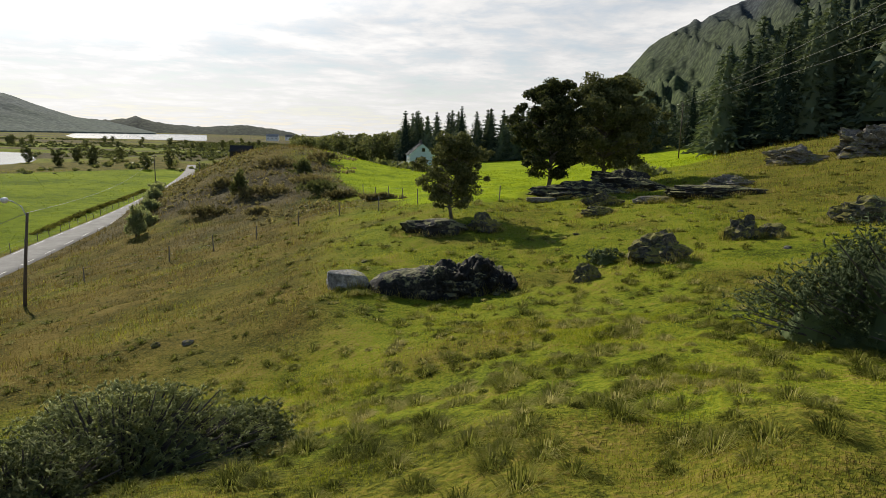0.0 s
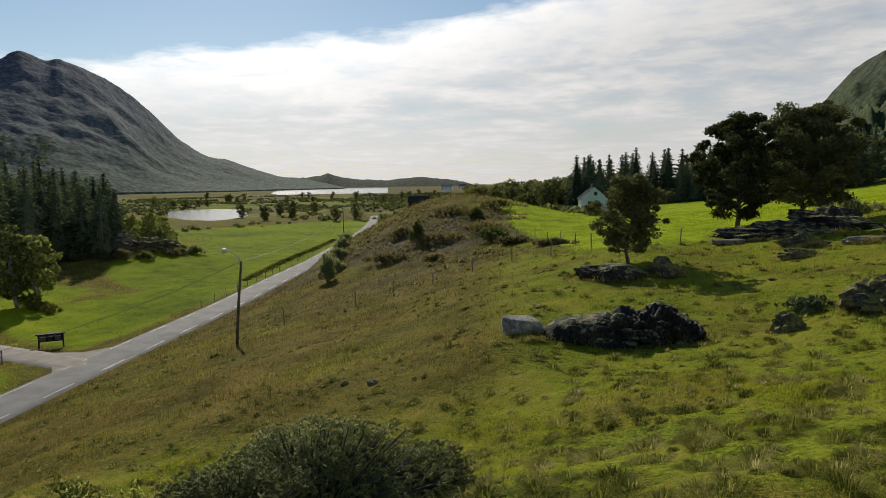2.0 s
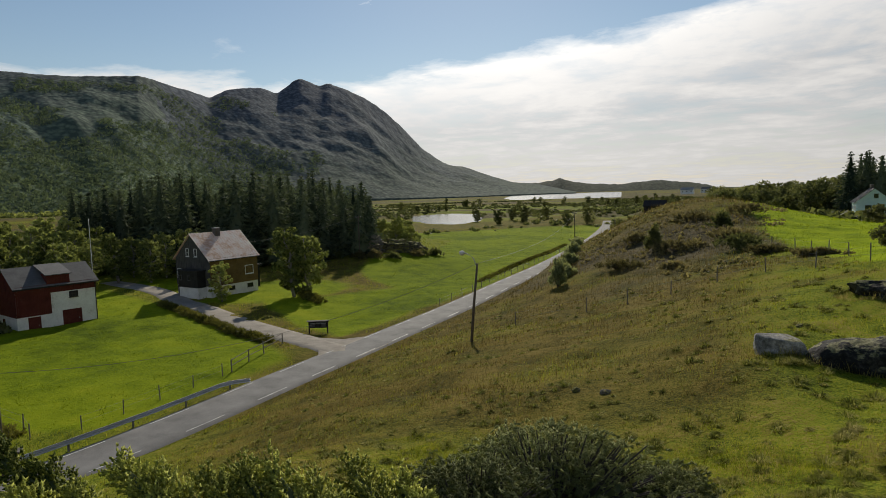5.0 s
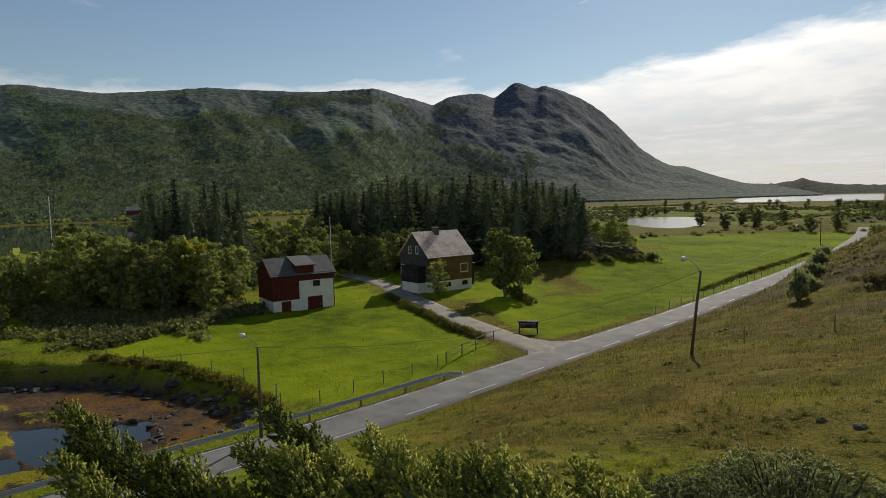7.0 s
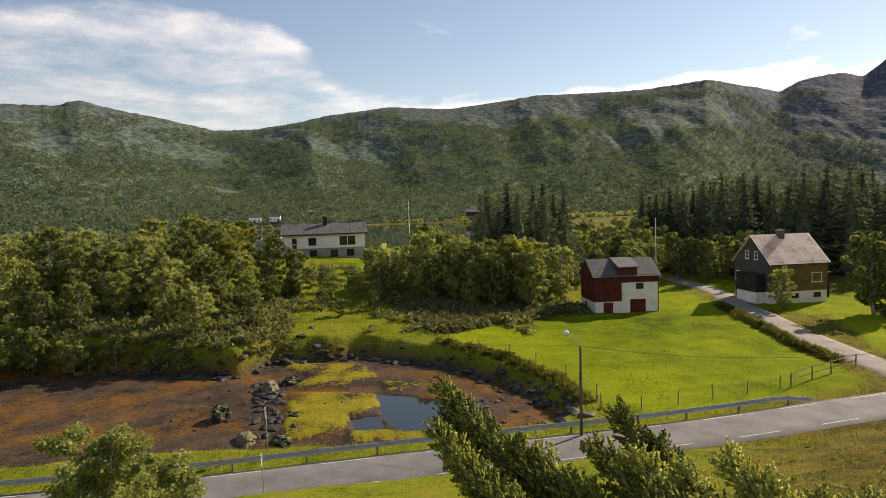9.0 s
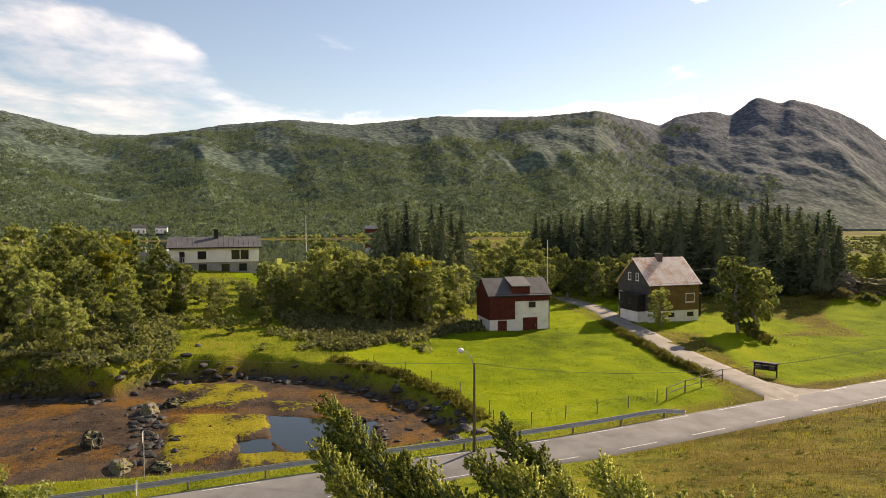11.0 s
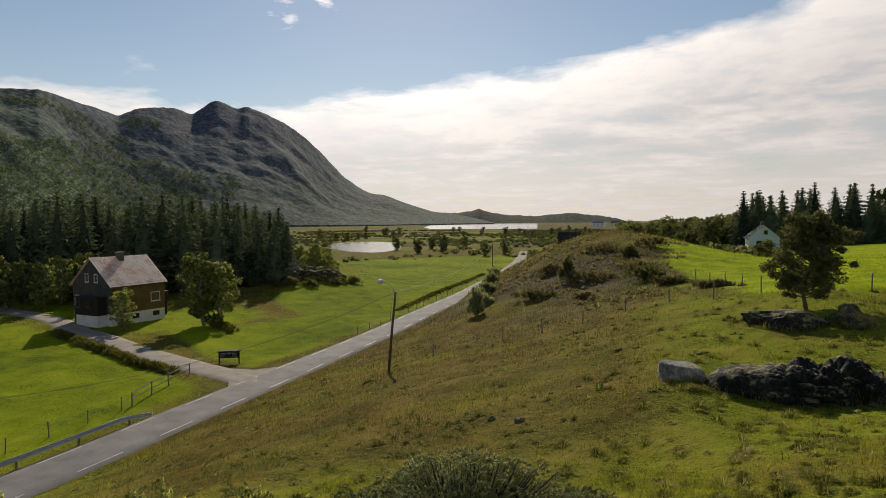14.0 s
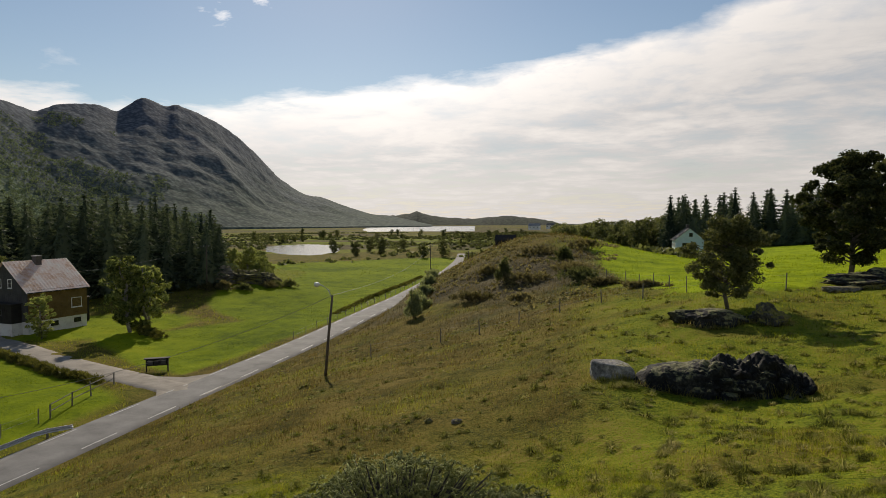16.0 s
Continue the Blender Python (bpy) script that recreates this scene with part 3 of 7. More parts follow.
def water_material(name, rough, silt):
    m, t, b = material(name, rough, 0.6)
    b.inputs["Base Color"].default_value = silt
    b.inputs["IOR"].default_value = 1.33
    v = obj_vec(t)
    bump(t, b, noise_tex(t, v, 0.8, 4), 0.05, 0.02)
    return m


# sea's grey base tone is raised, partly standing in for reflected sky, partly silt
M_WATER = water_material("water", 0.16, (0.10, 0.11, 0.115, 1))
M_POOL = water_material("pool_water", 0.03, (0.015, 0.018, 0.016, 1))
g = Geo()
g.add([(4800 * math.sin(a), 4800 * math.cos(a), SEA) for a in np.arange(0, math.tau - 0.01, math.tau / 96)], [tuple(range(95, -1, -1))])
tagged(new("water", g.mesh("water", M_WATER)), "grey sea and inlets reflecting the bright sky", "water", kind="structure")
g = Geo()
g.add([(r * math.sin(radians(a)), r * math.cos(radians(a)), SEA + 0.05) for r, a in [(255, q) for q in range(-140, -77, 4)] + [(850, q) for q in range(-80, -141, -4)]], [tuple(range(32))])
tagged(new("calm_inlet", g.mesh("calm_inlet", M_POOL)), "calm dark inlet mirroring the mountain", "water", kind="structure")
g = Geo()
g.add([(-47 + 9.5 * math.cos(a), 2.0 + 7.5 * math.sin(a), -1.27) for a in np.arange(0, math.tau - 0.01, math.tau / 40)], [tuple(range(40))])
tagged(new("tide_pool", g.mesh("tide_pool", M_POOL)), "still tide pool among moss and mud", "water", kind="structure")

# ---- roads ----


def ribbon(name, centre, half, thick, mat, lift):
    """A strip with rounded shoulders laid along a centre line over the ground."""
    pts = [Vector((*p, 0)) for p in centre]
    cross = [(-half - 0.25, -0.25), (-half, 0.0), (-half * 0.5, thick * 0.3), (0, thick * 0.45), (half * 0.5, thick * 0.3), (half, 0.0), (half + 0.25, -0.25)]
    vs, fs, k = [], [], len(cross)
    for i, p in enumerate(pts):
        d = (pts[min(i + 1, len(pts) - 1)] - pts[max(i - 1, 0)]).normalized()
        nrm = Vector((-d.y, d.x, 0))
        z = lift(p.x, p.y)
        vs += [(p.x + nrm.x * u, p.y + nrm.y * u, z + h) for u, h in cross]
    fs = [(i * k + j, i * k + j + 1, (i + 1) * k + j + 1, (i + 1) * k + j) for i in range(len(pts) - 1) for j in range(k - 1)]
    return Geo().add(vs, fs).mesh(name, mat, True)


ROAD = [(float(road_x(np.array([y]))[0]), y) for y in np.arange(-140, 260, 1.5)]
tagged(new("road", ribbon("road", ROAD, 1.95, 0.06, M_ASPHALT, lambda x, y: 0.05)), "narrow grey asphalt road with worn edge lines", "road", kind="structure")


def dense(line, step):
    out = []
    for a, b in zip(line, line[1:]):
        n = max(1, int(math.dist(a, b) / step))
        out += [(a[0] + (b[0] - a[0]) * i / n, a[1] + (b[1] - a[1]) * i / n) for i in range(n)]
    return out + [line[-1]]


def smooth_line(line, step):
    q = np.linspace(0, len(line) - 1, 12 * len(line))
    k = np.arange(len(line), dtype=float)
    xs, ys = cubic(k, np.array([p[0] for p in line], float), q), cubic(k, np.array([p[1] for p in line], float), q)
    return dense(list(zip(xs.tolist(), ys.tolist())), step)


tagged(new("gravel_drive", ribbon("gravel_drive", smooth_line(DRIVE, 1.2), 1.5, 0.05, M_GRAVEL, lambda x, y: max(gz(x, y), -0.02) + 0.07)), "pale gravel drive leading from the road to the house", "drive", kind="structure")
# gravel fan at the junction
g = Geo()
fan = [(-38.6, 34.6), (-40.6, 36.0), (-43.2, 38.4), (-46.5, 38.9), (-47, 41.6), (-44.2, 42.4), (-42.4, 45.5), (-41.6, 49), (-39.2, 44), (-38.2, 39)]
g.add([(x, y, 0.055) for x, y in fan] + [(x, y, -0.3) for x, y in fan], [tuple(range(10))] + [(i, i + 10, (i + 1) % 10 + 10, (i + 1) % 10) for i in range(10)])
tagged(new("gravel_junction", g.mesh("gravel_junction", M_GRAVEL)), "worn gravel fan where the drive meets the road", "drive", kind="structure")


def edge_lines():
    road = bpy.data.objects["road"]
    for side in (-1.62, 1.62):
        y = -70.0
        while y < 180:
            g = Geo()
            ys = [y, y + 1.5, y + 3.0]
            vs = []
            for yy in ys:
                x = float(road_x(np.array([yy]))[0])
                dx = float(road_x(np.array([yy + 0.5]))[0]) - x
                n = Vector((0.5, -dx, 0)).normalized()
                z = 0.05 + 0.06 * 0.45 * (1 - abs(side) / 1.95) + 0.012
                vs += [(x + n.x * (side + w), yy + n.y * (side + w), z + e) for w, e in ((-0.045, 0), (0.045, 0))]
            g.add(vs, [(0, 1, 3, 2), (2, 3, 5, 4)])
            part("edge_line", g, M_LINE, road, "worn white painted dash" if y < -60 else "")
            y += 6.0


edge_lines()

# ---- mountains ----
# leaf green is blued and greyed, a painted stand-in for haze before the slopes
M_FAR_WOOD = leafy("hazed_birch_leaves", (0.060, 0.088, 0.062), (0.195, 0.245, 0.145), 0.35, 0.012, 0.8)


def mountain_material(name, low, mid, top, rock, grain=1.0, high=380.0, relief=3.0):
    m, t, b = material(name, 0.95, 0.05)
    v = obj_vec(t)
    sep = t.nodes.new("ShaderNodeSeparateXYZ")
    t.links.new(v, sep.inputs[0])
    a, f = noise_tex(t, v, 0.006, 6, 0.62), noise_tex(t, v, 0.05 * grain, 5, 0.68)
    vor = lin(t, "ShaderNodeTexVoronoi", Scale=0.085 * grain)
    t.links.new(v, vor.inputs["Vector"])
    crown = vor.outputs["Distance"]
    # the bluish tones passed in stand in for haze over the distance
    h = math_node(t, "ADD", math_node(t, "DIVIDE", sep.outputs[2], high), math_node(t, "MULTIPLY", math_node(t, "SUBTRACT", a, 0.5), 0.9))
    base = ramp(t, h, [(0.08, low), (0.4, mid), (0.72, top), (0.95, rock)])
    tone = math_node(t, "ADD", math_node(t, "MULTIPLY", f, 0.9), math_node(t, "MULTIPLY", crown, 0.55))
    # shade between tree crowns is painted: darker and bluer towards each crown's edge
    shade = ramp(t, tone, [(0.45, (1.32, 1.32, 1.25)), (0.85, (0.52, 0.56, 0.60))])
    c = mix_col(t, 1.0, base, shade, "MULTIPLY")
    t.links.new(c, b.inputs["Base Color"])
    hh = math_node(t, "ADD", math_node(t, "MULTIPLY", crown, -0.6), math_node(t, "MULTIPLY", f, 0.6))
    bump(t, b, hh, 0.8, relief)
    return m


RIDGE_L = [(-140, 8.5), (-116, 9.1), (-114.5, 9.6), (-112, 9.0), (-109, 8.5), (-104.5, 7.5), (-101.5, 7.55), (-97.7, 8.15), (-95, 8.75), (-89.4, 9.45), (-83.9, 9.12), (-76, 9.95), (-67, 9.75), (-61.7, 10.1), (-59, 9.3), (-57.4, 8.85), (-56.5, 8.5), (-55.3, 9.15), (-53.8, 9.4), (-52.3, 9.48), (-51, 8.95), (-50.2, 9.5), (-49.1, 10.3), (-48.4, 10.1), (-47.4, 9.6), (-46.6, 9.9), (-45, 9.35), (-43.4, 8.6), (-41.7, 7.5), (-40.3, 6.15), (-38.5, 4.2), (-36.8, 2.9), (-35.7, 2.42), (-34.6, 2.35), (-33.4, 1.85), (-32, 1.35), (-30.2, 0.78), (-28, 0.55), (-26, 0.1), (-24.5, -0.3)]


def mountain_left():
    az = np.arange(-138, -24.6, 0.12)
    crest = np.interp(az, [a for a, _ in RIDGE_L], [e for _, e in RIDGE_L])
    bell = np.exp(-0.5 * (np.arange(-50, 51) / 17) ** 2)
    broad = np.convolve(np.pad(crest, 50, mode="edge"), bell / bell.sum(), mode="valid")
    crest = np.convolve(np.pad(crest, 3, mode="edge"), [0.08, 0.12, 0.17, 0.26, 0.17, 0.12, 0.08], mode="valid")
    crest = crest + 0.06 * vnoise(az * 10, az * 0, 4, 61) * np.clip(crest / 4, 0, 1)
    s = np.linspace(0, 1.25, 150)
    near = np.interp(az, [-138, -100, -80, -64, -57, -45, -34, -25], [860, 860, 900, 1050, 1300, 1500, 1750, 2300])
    far = np.interp(az, [-138, -62, -56, -50, -40, -25], [1780, 1800, 2050, 2250, 2450, 2800])
    S, A = np.meshgrid(s, np.arange(len(az)), indexing="ij")
    D = near[A] + (far - near)[A] * S
    u = np.clip(S, 0, 1)
    top = 14 + far[A] * np.tan(np.radians(crest[A] * u**1.5 + broad[A] * (1 - u**1.5)))
    X, Y = D * np.sin(np.radians(az[A])), D * np.cos(np.radians(az[A]))
    Z = 2 + (top - 2) * (0.72 * u + 0.28 * u**2.2)
    # spurs and gullies that run slantwise down the face, benches, hummocks
    slant = az[A] + 6 * u + 4.0 * vnoise(X, Y, 330, 60, 3)
    spur = 1 - 2 * np.abs(vnoise(slant, u * 3.0, 9.0, 69, 2))
    rill = 1 - 2 * np.abs(vnoise(slant, u * 4.0, 3.1, 59, 3))
    relief = 24 * spur * sstep(0.0, 0.5, u) + 7 * rill * sstep(0.1, 0.6, u) + vnoise(X, Y, 380, 62, 3) * 18 + vnoise(X, Y, 70, 63, 4) * 11
    Z = Z + relief * np.sin(np.pi * u) ** 0.75 * np.clip(top / 250, 0.03, 1)
    sight = 14 + D * (top - 14) / far[A]
    Z = np.where(S < 1, np.minimum(Z, sight - 5 * (1 - u) - 1e-3), Z)
    Z = np.where(S > 1, top - (S - 1) * 900, Z)
    Z = np.where(S == 0, -8, Z)
    n, m = S.shape
    i, j = np.meshgrid(np.arange(n - 1), np.arange(m - 1), indexing="ij")
    f = np.stack([i * m + j, i * m + j + 1, (i + 1) * m + j + 1, (i + 1) * m + j], -1).reshape(-1, 4)
    # haze is put into the colour: woods and bare rock both shifted to blue-grey
    mat = mountain_material("hazed_wooded_mountain", (0.132, 0.175, 0.105), (0.112, 0.148, 0.110), (0.110, 0.138, 0.116), (0.118, 0.132, 0.134))
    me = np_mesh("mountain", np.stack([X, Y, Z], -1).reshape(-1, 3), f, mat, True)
    bare = mountain_material("hazed_bare_mountain", (0.106, 0.132, 0.108), (0.108, 0.130, 0.134), (0.110, 0.128, 0.146), (0.114, 0.130, 0.158), 1.0, 380.0, 1.6)
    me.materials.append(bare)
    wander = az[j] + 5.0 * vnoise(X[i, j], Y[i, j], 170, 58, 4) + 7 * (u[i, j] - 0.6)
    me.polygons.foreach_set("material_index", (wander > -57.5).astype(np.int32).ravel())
    tagged(new("mountain", me), "long wooded mountain ridge with a rocky twin summit", "mountain", kind="structure")
    # woods on the slopes, thinning out upwards
    r = np.random.default_rng(55)
    ii, jj = r.integers(1, int(n * 0.74), 60000), r.integers(0, m, 60000)
    ok = (az[jj] < -44) & (vnoise(X[ii, jj], Y[ii, jj], 130, 77) * 0.8 + 0.75 - 1.0 * s[ii] - 0.04 * np.clip(az[jj] + 58, 0, 20) > 0)
    ii, jj = ii[ok], jj[ok]
    c = np.stack([X[ii, jj], Y[ii, jj], Z[ii, jj] + 2.2], 1) + r.normal(size=(len(ii), 3)) * np.array([3, 3, 0])
    k = 5
    c = np.repeat(c, k, 0) + r.normal(size=(len(c) * k, 3)) * np.array([2.0, 2.0, 1.4])
    d0 = r.normal(size=(len(c), 3)) * 0.5 + np.array([0, 0, 1.0])
    d0 /= np.linalg.norm(d0, axis=1)[:, None]
    b0 = np.cross(d0, r.normal(size=(len(c), 3)))
    b0 /= np.linalg.norm(b0, axis=1)[:, None]
    h0 = (r.uniform(1.4, 3.4, len(c)))[:, None]
    v0 = np.stack([c - b0 * h0 * 0.6, c + b0 * h0 * 0.6, c + d0 * h0], 1).reshape(-1, 3)
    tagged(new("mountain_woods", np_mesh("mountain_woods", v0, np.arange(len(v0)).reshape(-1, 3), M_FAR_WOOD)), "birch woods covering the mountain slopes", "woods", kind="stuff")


RIDGE_R = [(12.6, 2.0), (14, 4.4), (15.5, 6.0), (17.1, 8.05), (18.6, 8.9), (20.1, 9.7), (20.5, 10.1), (21.0, 9.85), (22.5, 10.6), (24.2, 11.3), (28, 13.5), (34, 16), (45, 19), (80, 22)]


def mountain_right():
    az = np.arange(12.6, 78, 0.16)
    crest = np.interp(az, [a for a, _ in RIDGE_R], [e for _, e in RIDGE_R]) + 0.10 * vnoise(az * 10, az * 0, 5, 65)
    s = np.linspace(0, 1.2, 80)
    S, A = np.meshgrid(s, np.arange(len(az)), indexing="ij")
    near = np.interp(az, [12, 20, 40, 80], [620, 330, 260, 240])
    far = np.interp(az, [12, 20, 40, 80], [1000, 950, 800, 700])
    D = near[A] + (far - near)[A] * S
    top = 14 + far[A] * np.tan(np.radians(crest[A]))
    X, Y = D * np.sin(np.radians(az[A])), D * np.cos(np.radians(az[A]))
    u = np.clip(S, 0, 1)
    Z = 10 + (top - 10) * (0.35 * u + 0.65 * u**1.9)
    rib = 1 - 2 * np.abs(vnoise(az[A] + 7 * u + 1.0 * vnoise(X, Y, 90, 57, 2), u, 2.4, 64, 3))
    Z = Z + (vnoise(X, Y, 140, 66, 4) * 30 + rib * 42 + vnoise(X, Y, 30, 67, 4) * 18 - 14) * np.sin(np.pi * u) ** 0.7
    sight = (14 + D * (top - 14) / far[A])
    Z = np.where(S < 1, np.minimum(Z, sight - 3 * (1 - u)), top - (S - 1) * 500)
    Z = np.where(S == 0, -5, Z)
    n, m = S.shape
    i, j = np.meshgrid(np.arange(n - 1), np.arange(m - 1), indexing="ij")
    f = np.stack([i * m + j, i * m + j + 1, (i + 1) * m + j + 1, (i + 1) * m + j], -1).reshape(-1, 4)
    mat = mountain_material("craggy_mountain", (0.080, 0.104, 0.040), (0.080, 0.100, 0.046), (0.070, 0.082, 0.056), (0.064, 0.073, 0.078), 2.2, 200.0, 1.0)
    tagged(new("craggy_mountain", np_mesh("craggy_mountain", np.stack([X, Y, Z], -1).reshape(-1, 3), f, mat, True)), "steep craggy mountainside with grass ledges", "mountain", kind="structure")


def skerries():
    """Low rocky headlands before the sea."""
    az = np.arange(-33, 2.0, 0.1)
    crest = np.interp(az, [-33, -30, -28, -26.6, -26, -25.2, -23.9, -21, -17.8, -15, -13.6, -13, 2], [1.2, 0.7, 0.65, 0.85, 1.05, 0.75, 0.5, 0.32, 0.6, 0.3, 0.05, -0.2, -0.3]) + 0.05 * vnoise(az * 10, az * 0, 3, 68)
    s = np.linspace(0, 1.2, 14)
    S, A = np.meshgrid(s, np.arange(len(az)), indexing="ij")
    D = 2950 + 350 * S
    top = np.maximum(14 + 3300 * np.tan(np.radians(crest[A])), -4)
    u = np.clip(S, 0, 1)
    Z = np.where(S <= 1, -6 + (top + 6) * np.sin(u * np.pi / 2), top - (S - 1) * 300)
    X, Y = D * np.sin(np.radians(az[A])), D * np.cos(np.radians(az[A]))
    n, m = S.shape
    i, j = np.meshgrid(np.arange(n - 1), np.arange(m - 1), indexing="ij")
    f = np.stack([i * m + j, i * m + j + 1, (i + 1) * m + j + 1, (i + 1) * m + j], -1).reshape(-1, 4)
    # headland tones greyed towards blue in place of sea haze
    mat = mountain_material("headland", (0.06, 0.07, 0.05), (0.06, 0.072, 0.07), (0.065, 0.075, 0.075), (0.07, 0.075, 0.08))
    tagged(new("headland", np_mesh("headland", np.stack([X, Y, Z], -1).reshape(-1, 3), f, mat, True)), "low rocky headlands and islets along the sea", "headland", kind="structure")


mountain_left()
mountain_right()
skerries()

# ---- buildings ----
M_RED = mottled("red_boards", [(0.3, (0.055, 0.010, 0.007)), (0.5, (0.10, 0.019, 0.013)), (0.7, (0.13, 0.034, 0.022))], 1.2, 0.8, 0.01)
M_WHITE = mottled("white_plaster", [(0.25, (0.45, 0.44, 0.42)), (0.42, (0.70, 0.69, 0.67)), (0.6, (0.80, 0.80, 0.78))], 0.9, 0.8, 0.01)
M_BOARD_WHITE = mottled("white_boards", [(0.3, (0.74, 0.74, 0.74)), (0.6, (0.85, 0.85, 0.85))], 0.7, 0.6, 0.004)
M_BOARD_BLUE = mottled("pale_blue_boards", [(0.3, (0.50, 0.66, 0.72)), (0.6, (0.62, 0.78, 0.83))], 0.7, 0.6, 0.004)
M_SLATE = mottled("grey_roof", [(0.3, (0.065, 0.065, 0.068)), (0.6, (0.12, 0.12, 0.12))], 0.8, 0.75, 0.01)
M_ROOF_PALE = mottled("pale_roof_sheet", [(0.3, (0.20, 0.205, 0.205)), (0.6, (0.30, 0.30, 0.30))], 0.8, 0.6, 0.005)
M_RUST = mottled("rusty_roof", [(0.34, (0.76, 0.68, 0.62)), (0.47, (0.76, 0.60, 0.52)), (0.56, (0.66, 0.43, 0.31)), (0.68, (0.48, 0.25, 0.15))], 0.55, 0.55, 0.01, fine=5)
M_BROWN = mottled("ochre_brown_boards", [(0.3, (0.10, 0.065, 0.022)), (0.6, (0.19, 0.125, 0.045))], 1.0, 0.8, 0.008)
M_GREY_BOARD = mottled("dark_grey_boards", [(0.3, (0.045, 0.044, 0.045)), (0.6, (0.085, 0.083, 0.082))], 1.0, 0.8, 0.008)
M_DARK = mottled("dark_boards", [(0.3, (0.016, 0.015, 0.015)), (0.6, (0.035, 0.032, 0.03))], 1.2, 0.8, 0.008)
M_CHIMNEY = mottled("chimney_bricks", [(0.3, (0.07, 0.06, 0.055)), (0.6, (0.14, 0.12, 0.11))], 2.0, 0.9, 0.01)
M_TRIM_WHITE = mottled("white_trim", [(0.3, (0.66, 0.66, 0.64)), (0.6, (0.80, 0.80, 0.78))], 2.0, 0.5, 0.002)
M_CONCRETE = mottled("grey_concrete", [(0.3, (0.22, 0.22, 0.215)), (0.6, (0.36, 0.36, 0.35))], 0.9, 0.9, 0.01)


def glass_material():
    m, t, b = material("window_glass", 0.05, 0.6)
    b.inputs["Base Color"].default_value = (0.02, 0.024, 0.028, 1)
    return m


M_GLASS = glass_material()


def window(parent, x, z, w, h, y, frame_mat, bars=(1, 1), name="window", face=None):
    """A window set on a wall that faces -y (in the face's frame): frame, panes behind it, sill."""
    m = face or Matrix.Identity(4)
    g = Geo()
    f = 0.09
    for a in ((x - w / 2, z, x + w / 2, z + f), (x - w / 2, z + h - f, x + w / 2, z + h), (x - w / 2, z + f, x - w / 2 + f, z + h - f), (x + w / 2 - f, z + f, x + w / 2, z + h - f)):
        g.box(a[0], y - 0.07, a[1], a[2], y + 0.03, a[3], m)
    for i in range(1, bars[0]):
        c = x - w / 2 + w * i / bars[0]
        g.box(c - 0.03, y - 0.055, z + f, c + 0.03, y + 0.02, z + h - f, m)
    for i in range(1, bars[1]):
        c = z + h * i / bars[1]
        g.box(x - w / 2 + f, y - 0.05, c - 0.025, x + w / 2 - f, y + 0.02, c + 0.025, m)
    ob = part(name, g, frame_mat, parent)
    part("pane", Geo().box(x - w / 2 + f, y - 0.028, z + f, x + w / 2 - f, y - 0.012, z + h - f, m), M_GLASS, ob)
    part("sill", Geo().box(x - w / 2 - 0.05, y - 0.13, z - 0.06, x + w / 2 + 0.05, y, z - 0.001, m), frame_mat, ob)
    return ob


def door(parent, x, z, w, h, y, mat, frame_mat, face=None, boards=5):
    m = face or Matrix.Identity(4)
    g = Geo()
    for i in range(boards):
        a = x - w / 2 + w * i / boards
        g.box(a + 0.006, y - 0.045, z, a + w / boards - 0.006, y + 0.02, z + h, m)
    g.box(x - w / 2, y - 0.03, z, x + w / 2, y + 0.02, z + h, m)
    ob = part("door", g, mat, parent)
    fr = Geo()
    fr.box(x - w / 2 - 0.1, y - 0.05, z, x - w / 2, y + 0.02, z + h + 0.1, m).box(x + w / 2, y - 0.05, z, x + w / 2 + 0.1, y + 0.02, z + h + 0.1, m).box(x - w / 2, y - 0.05, z + h, x + w / 2, y + 0.02, z + h + 0.1, m)
    part("door_frame", fr, frame_mat, ob)
    part("handle", Geo().box(x + w * 0.36, y - 0.1, z + h * 0.48, x + w * 0.42, y - 0.045, z + h * 0.52, m), M_STEEL, ob)
    return ob


def sheet_roof(parent, name, length, half, eave, ridge, over_x, over_y, mat, side, rib=0.35, thick=0.08, label=""):
    """One slope of a ribbed sheet roof as one folded sheet; the ridge runs along x, side -1 faces -y."""
    run = half + over_y
    drop = (ridge - eave) / half
    y1, z1 = side * run, ridge - drop * run
    x, prof, end = -length / 2 - over_x, [], length / 2 + over_x
    while x < end - rib:
        prof += [(x, 0.0), (x + rib - 0.10, 0.0), (x + rib - 0.075, 0.04), (x + rib - 0.025, 0.04)]
        x += rib
    prof += [(x, 0.0), (end, 0.0)]
    n = len(prof)
    vs = [(a, 0, ridge + h) for a, h in prof] + [(a, y1, z1 + h) for a, h in prof] + [(a, 0, ridge - thick) for a, h in prof] + [(a, y1, z1 - thick) for a, h in prof]
    fs = []
    for i in range(n - 1):
        fs += [(i, i + 1, n + i + 1, n + i), (2 * n + i, 3 * n + i, 3 * n + i + 1, 2 * n + i + 1), (i, 2 * n + i, 2 * n + i + 1, i + 1), (n + i, n + i + 1, 3 * n + i + 1, 3 * n + i)]
    fs += [(0, n, 3 * n, 2 * n), (n - 1, 3 * n - 1, 4 * n - 1, 2 * n - 1)]
    return part(name, Geo().add(vs, fs), mat, parent, label)


def place(cx, cy, fx, fy, z):
    """Frame of a building: x along the front, -y out of the front towards (fx, fy)."""
    out = Vector((fx, fy, 0)).normalized()
    yv = -out
    xv = yv.cross(Vector((0, 0, 1)))
    m = Matrix((( xv.x, yv.x, 0, cx), (xv.y, yv.y, 0, cy), (0, 0, 1, z), (0, 0, 0, 1)))
    return m


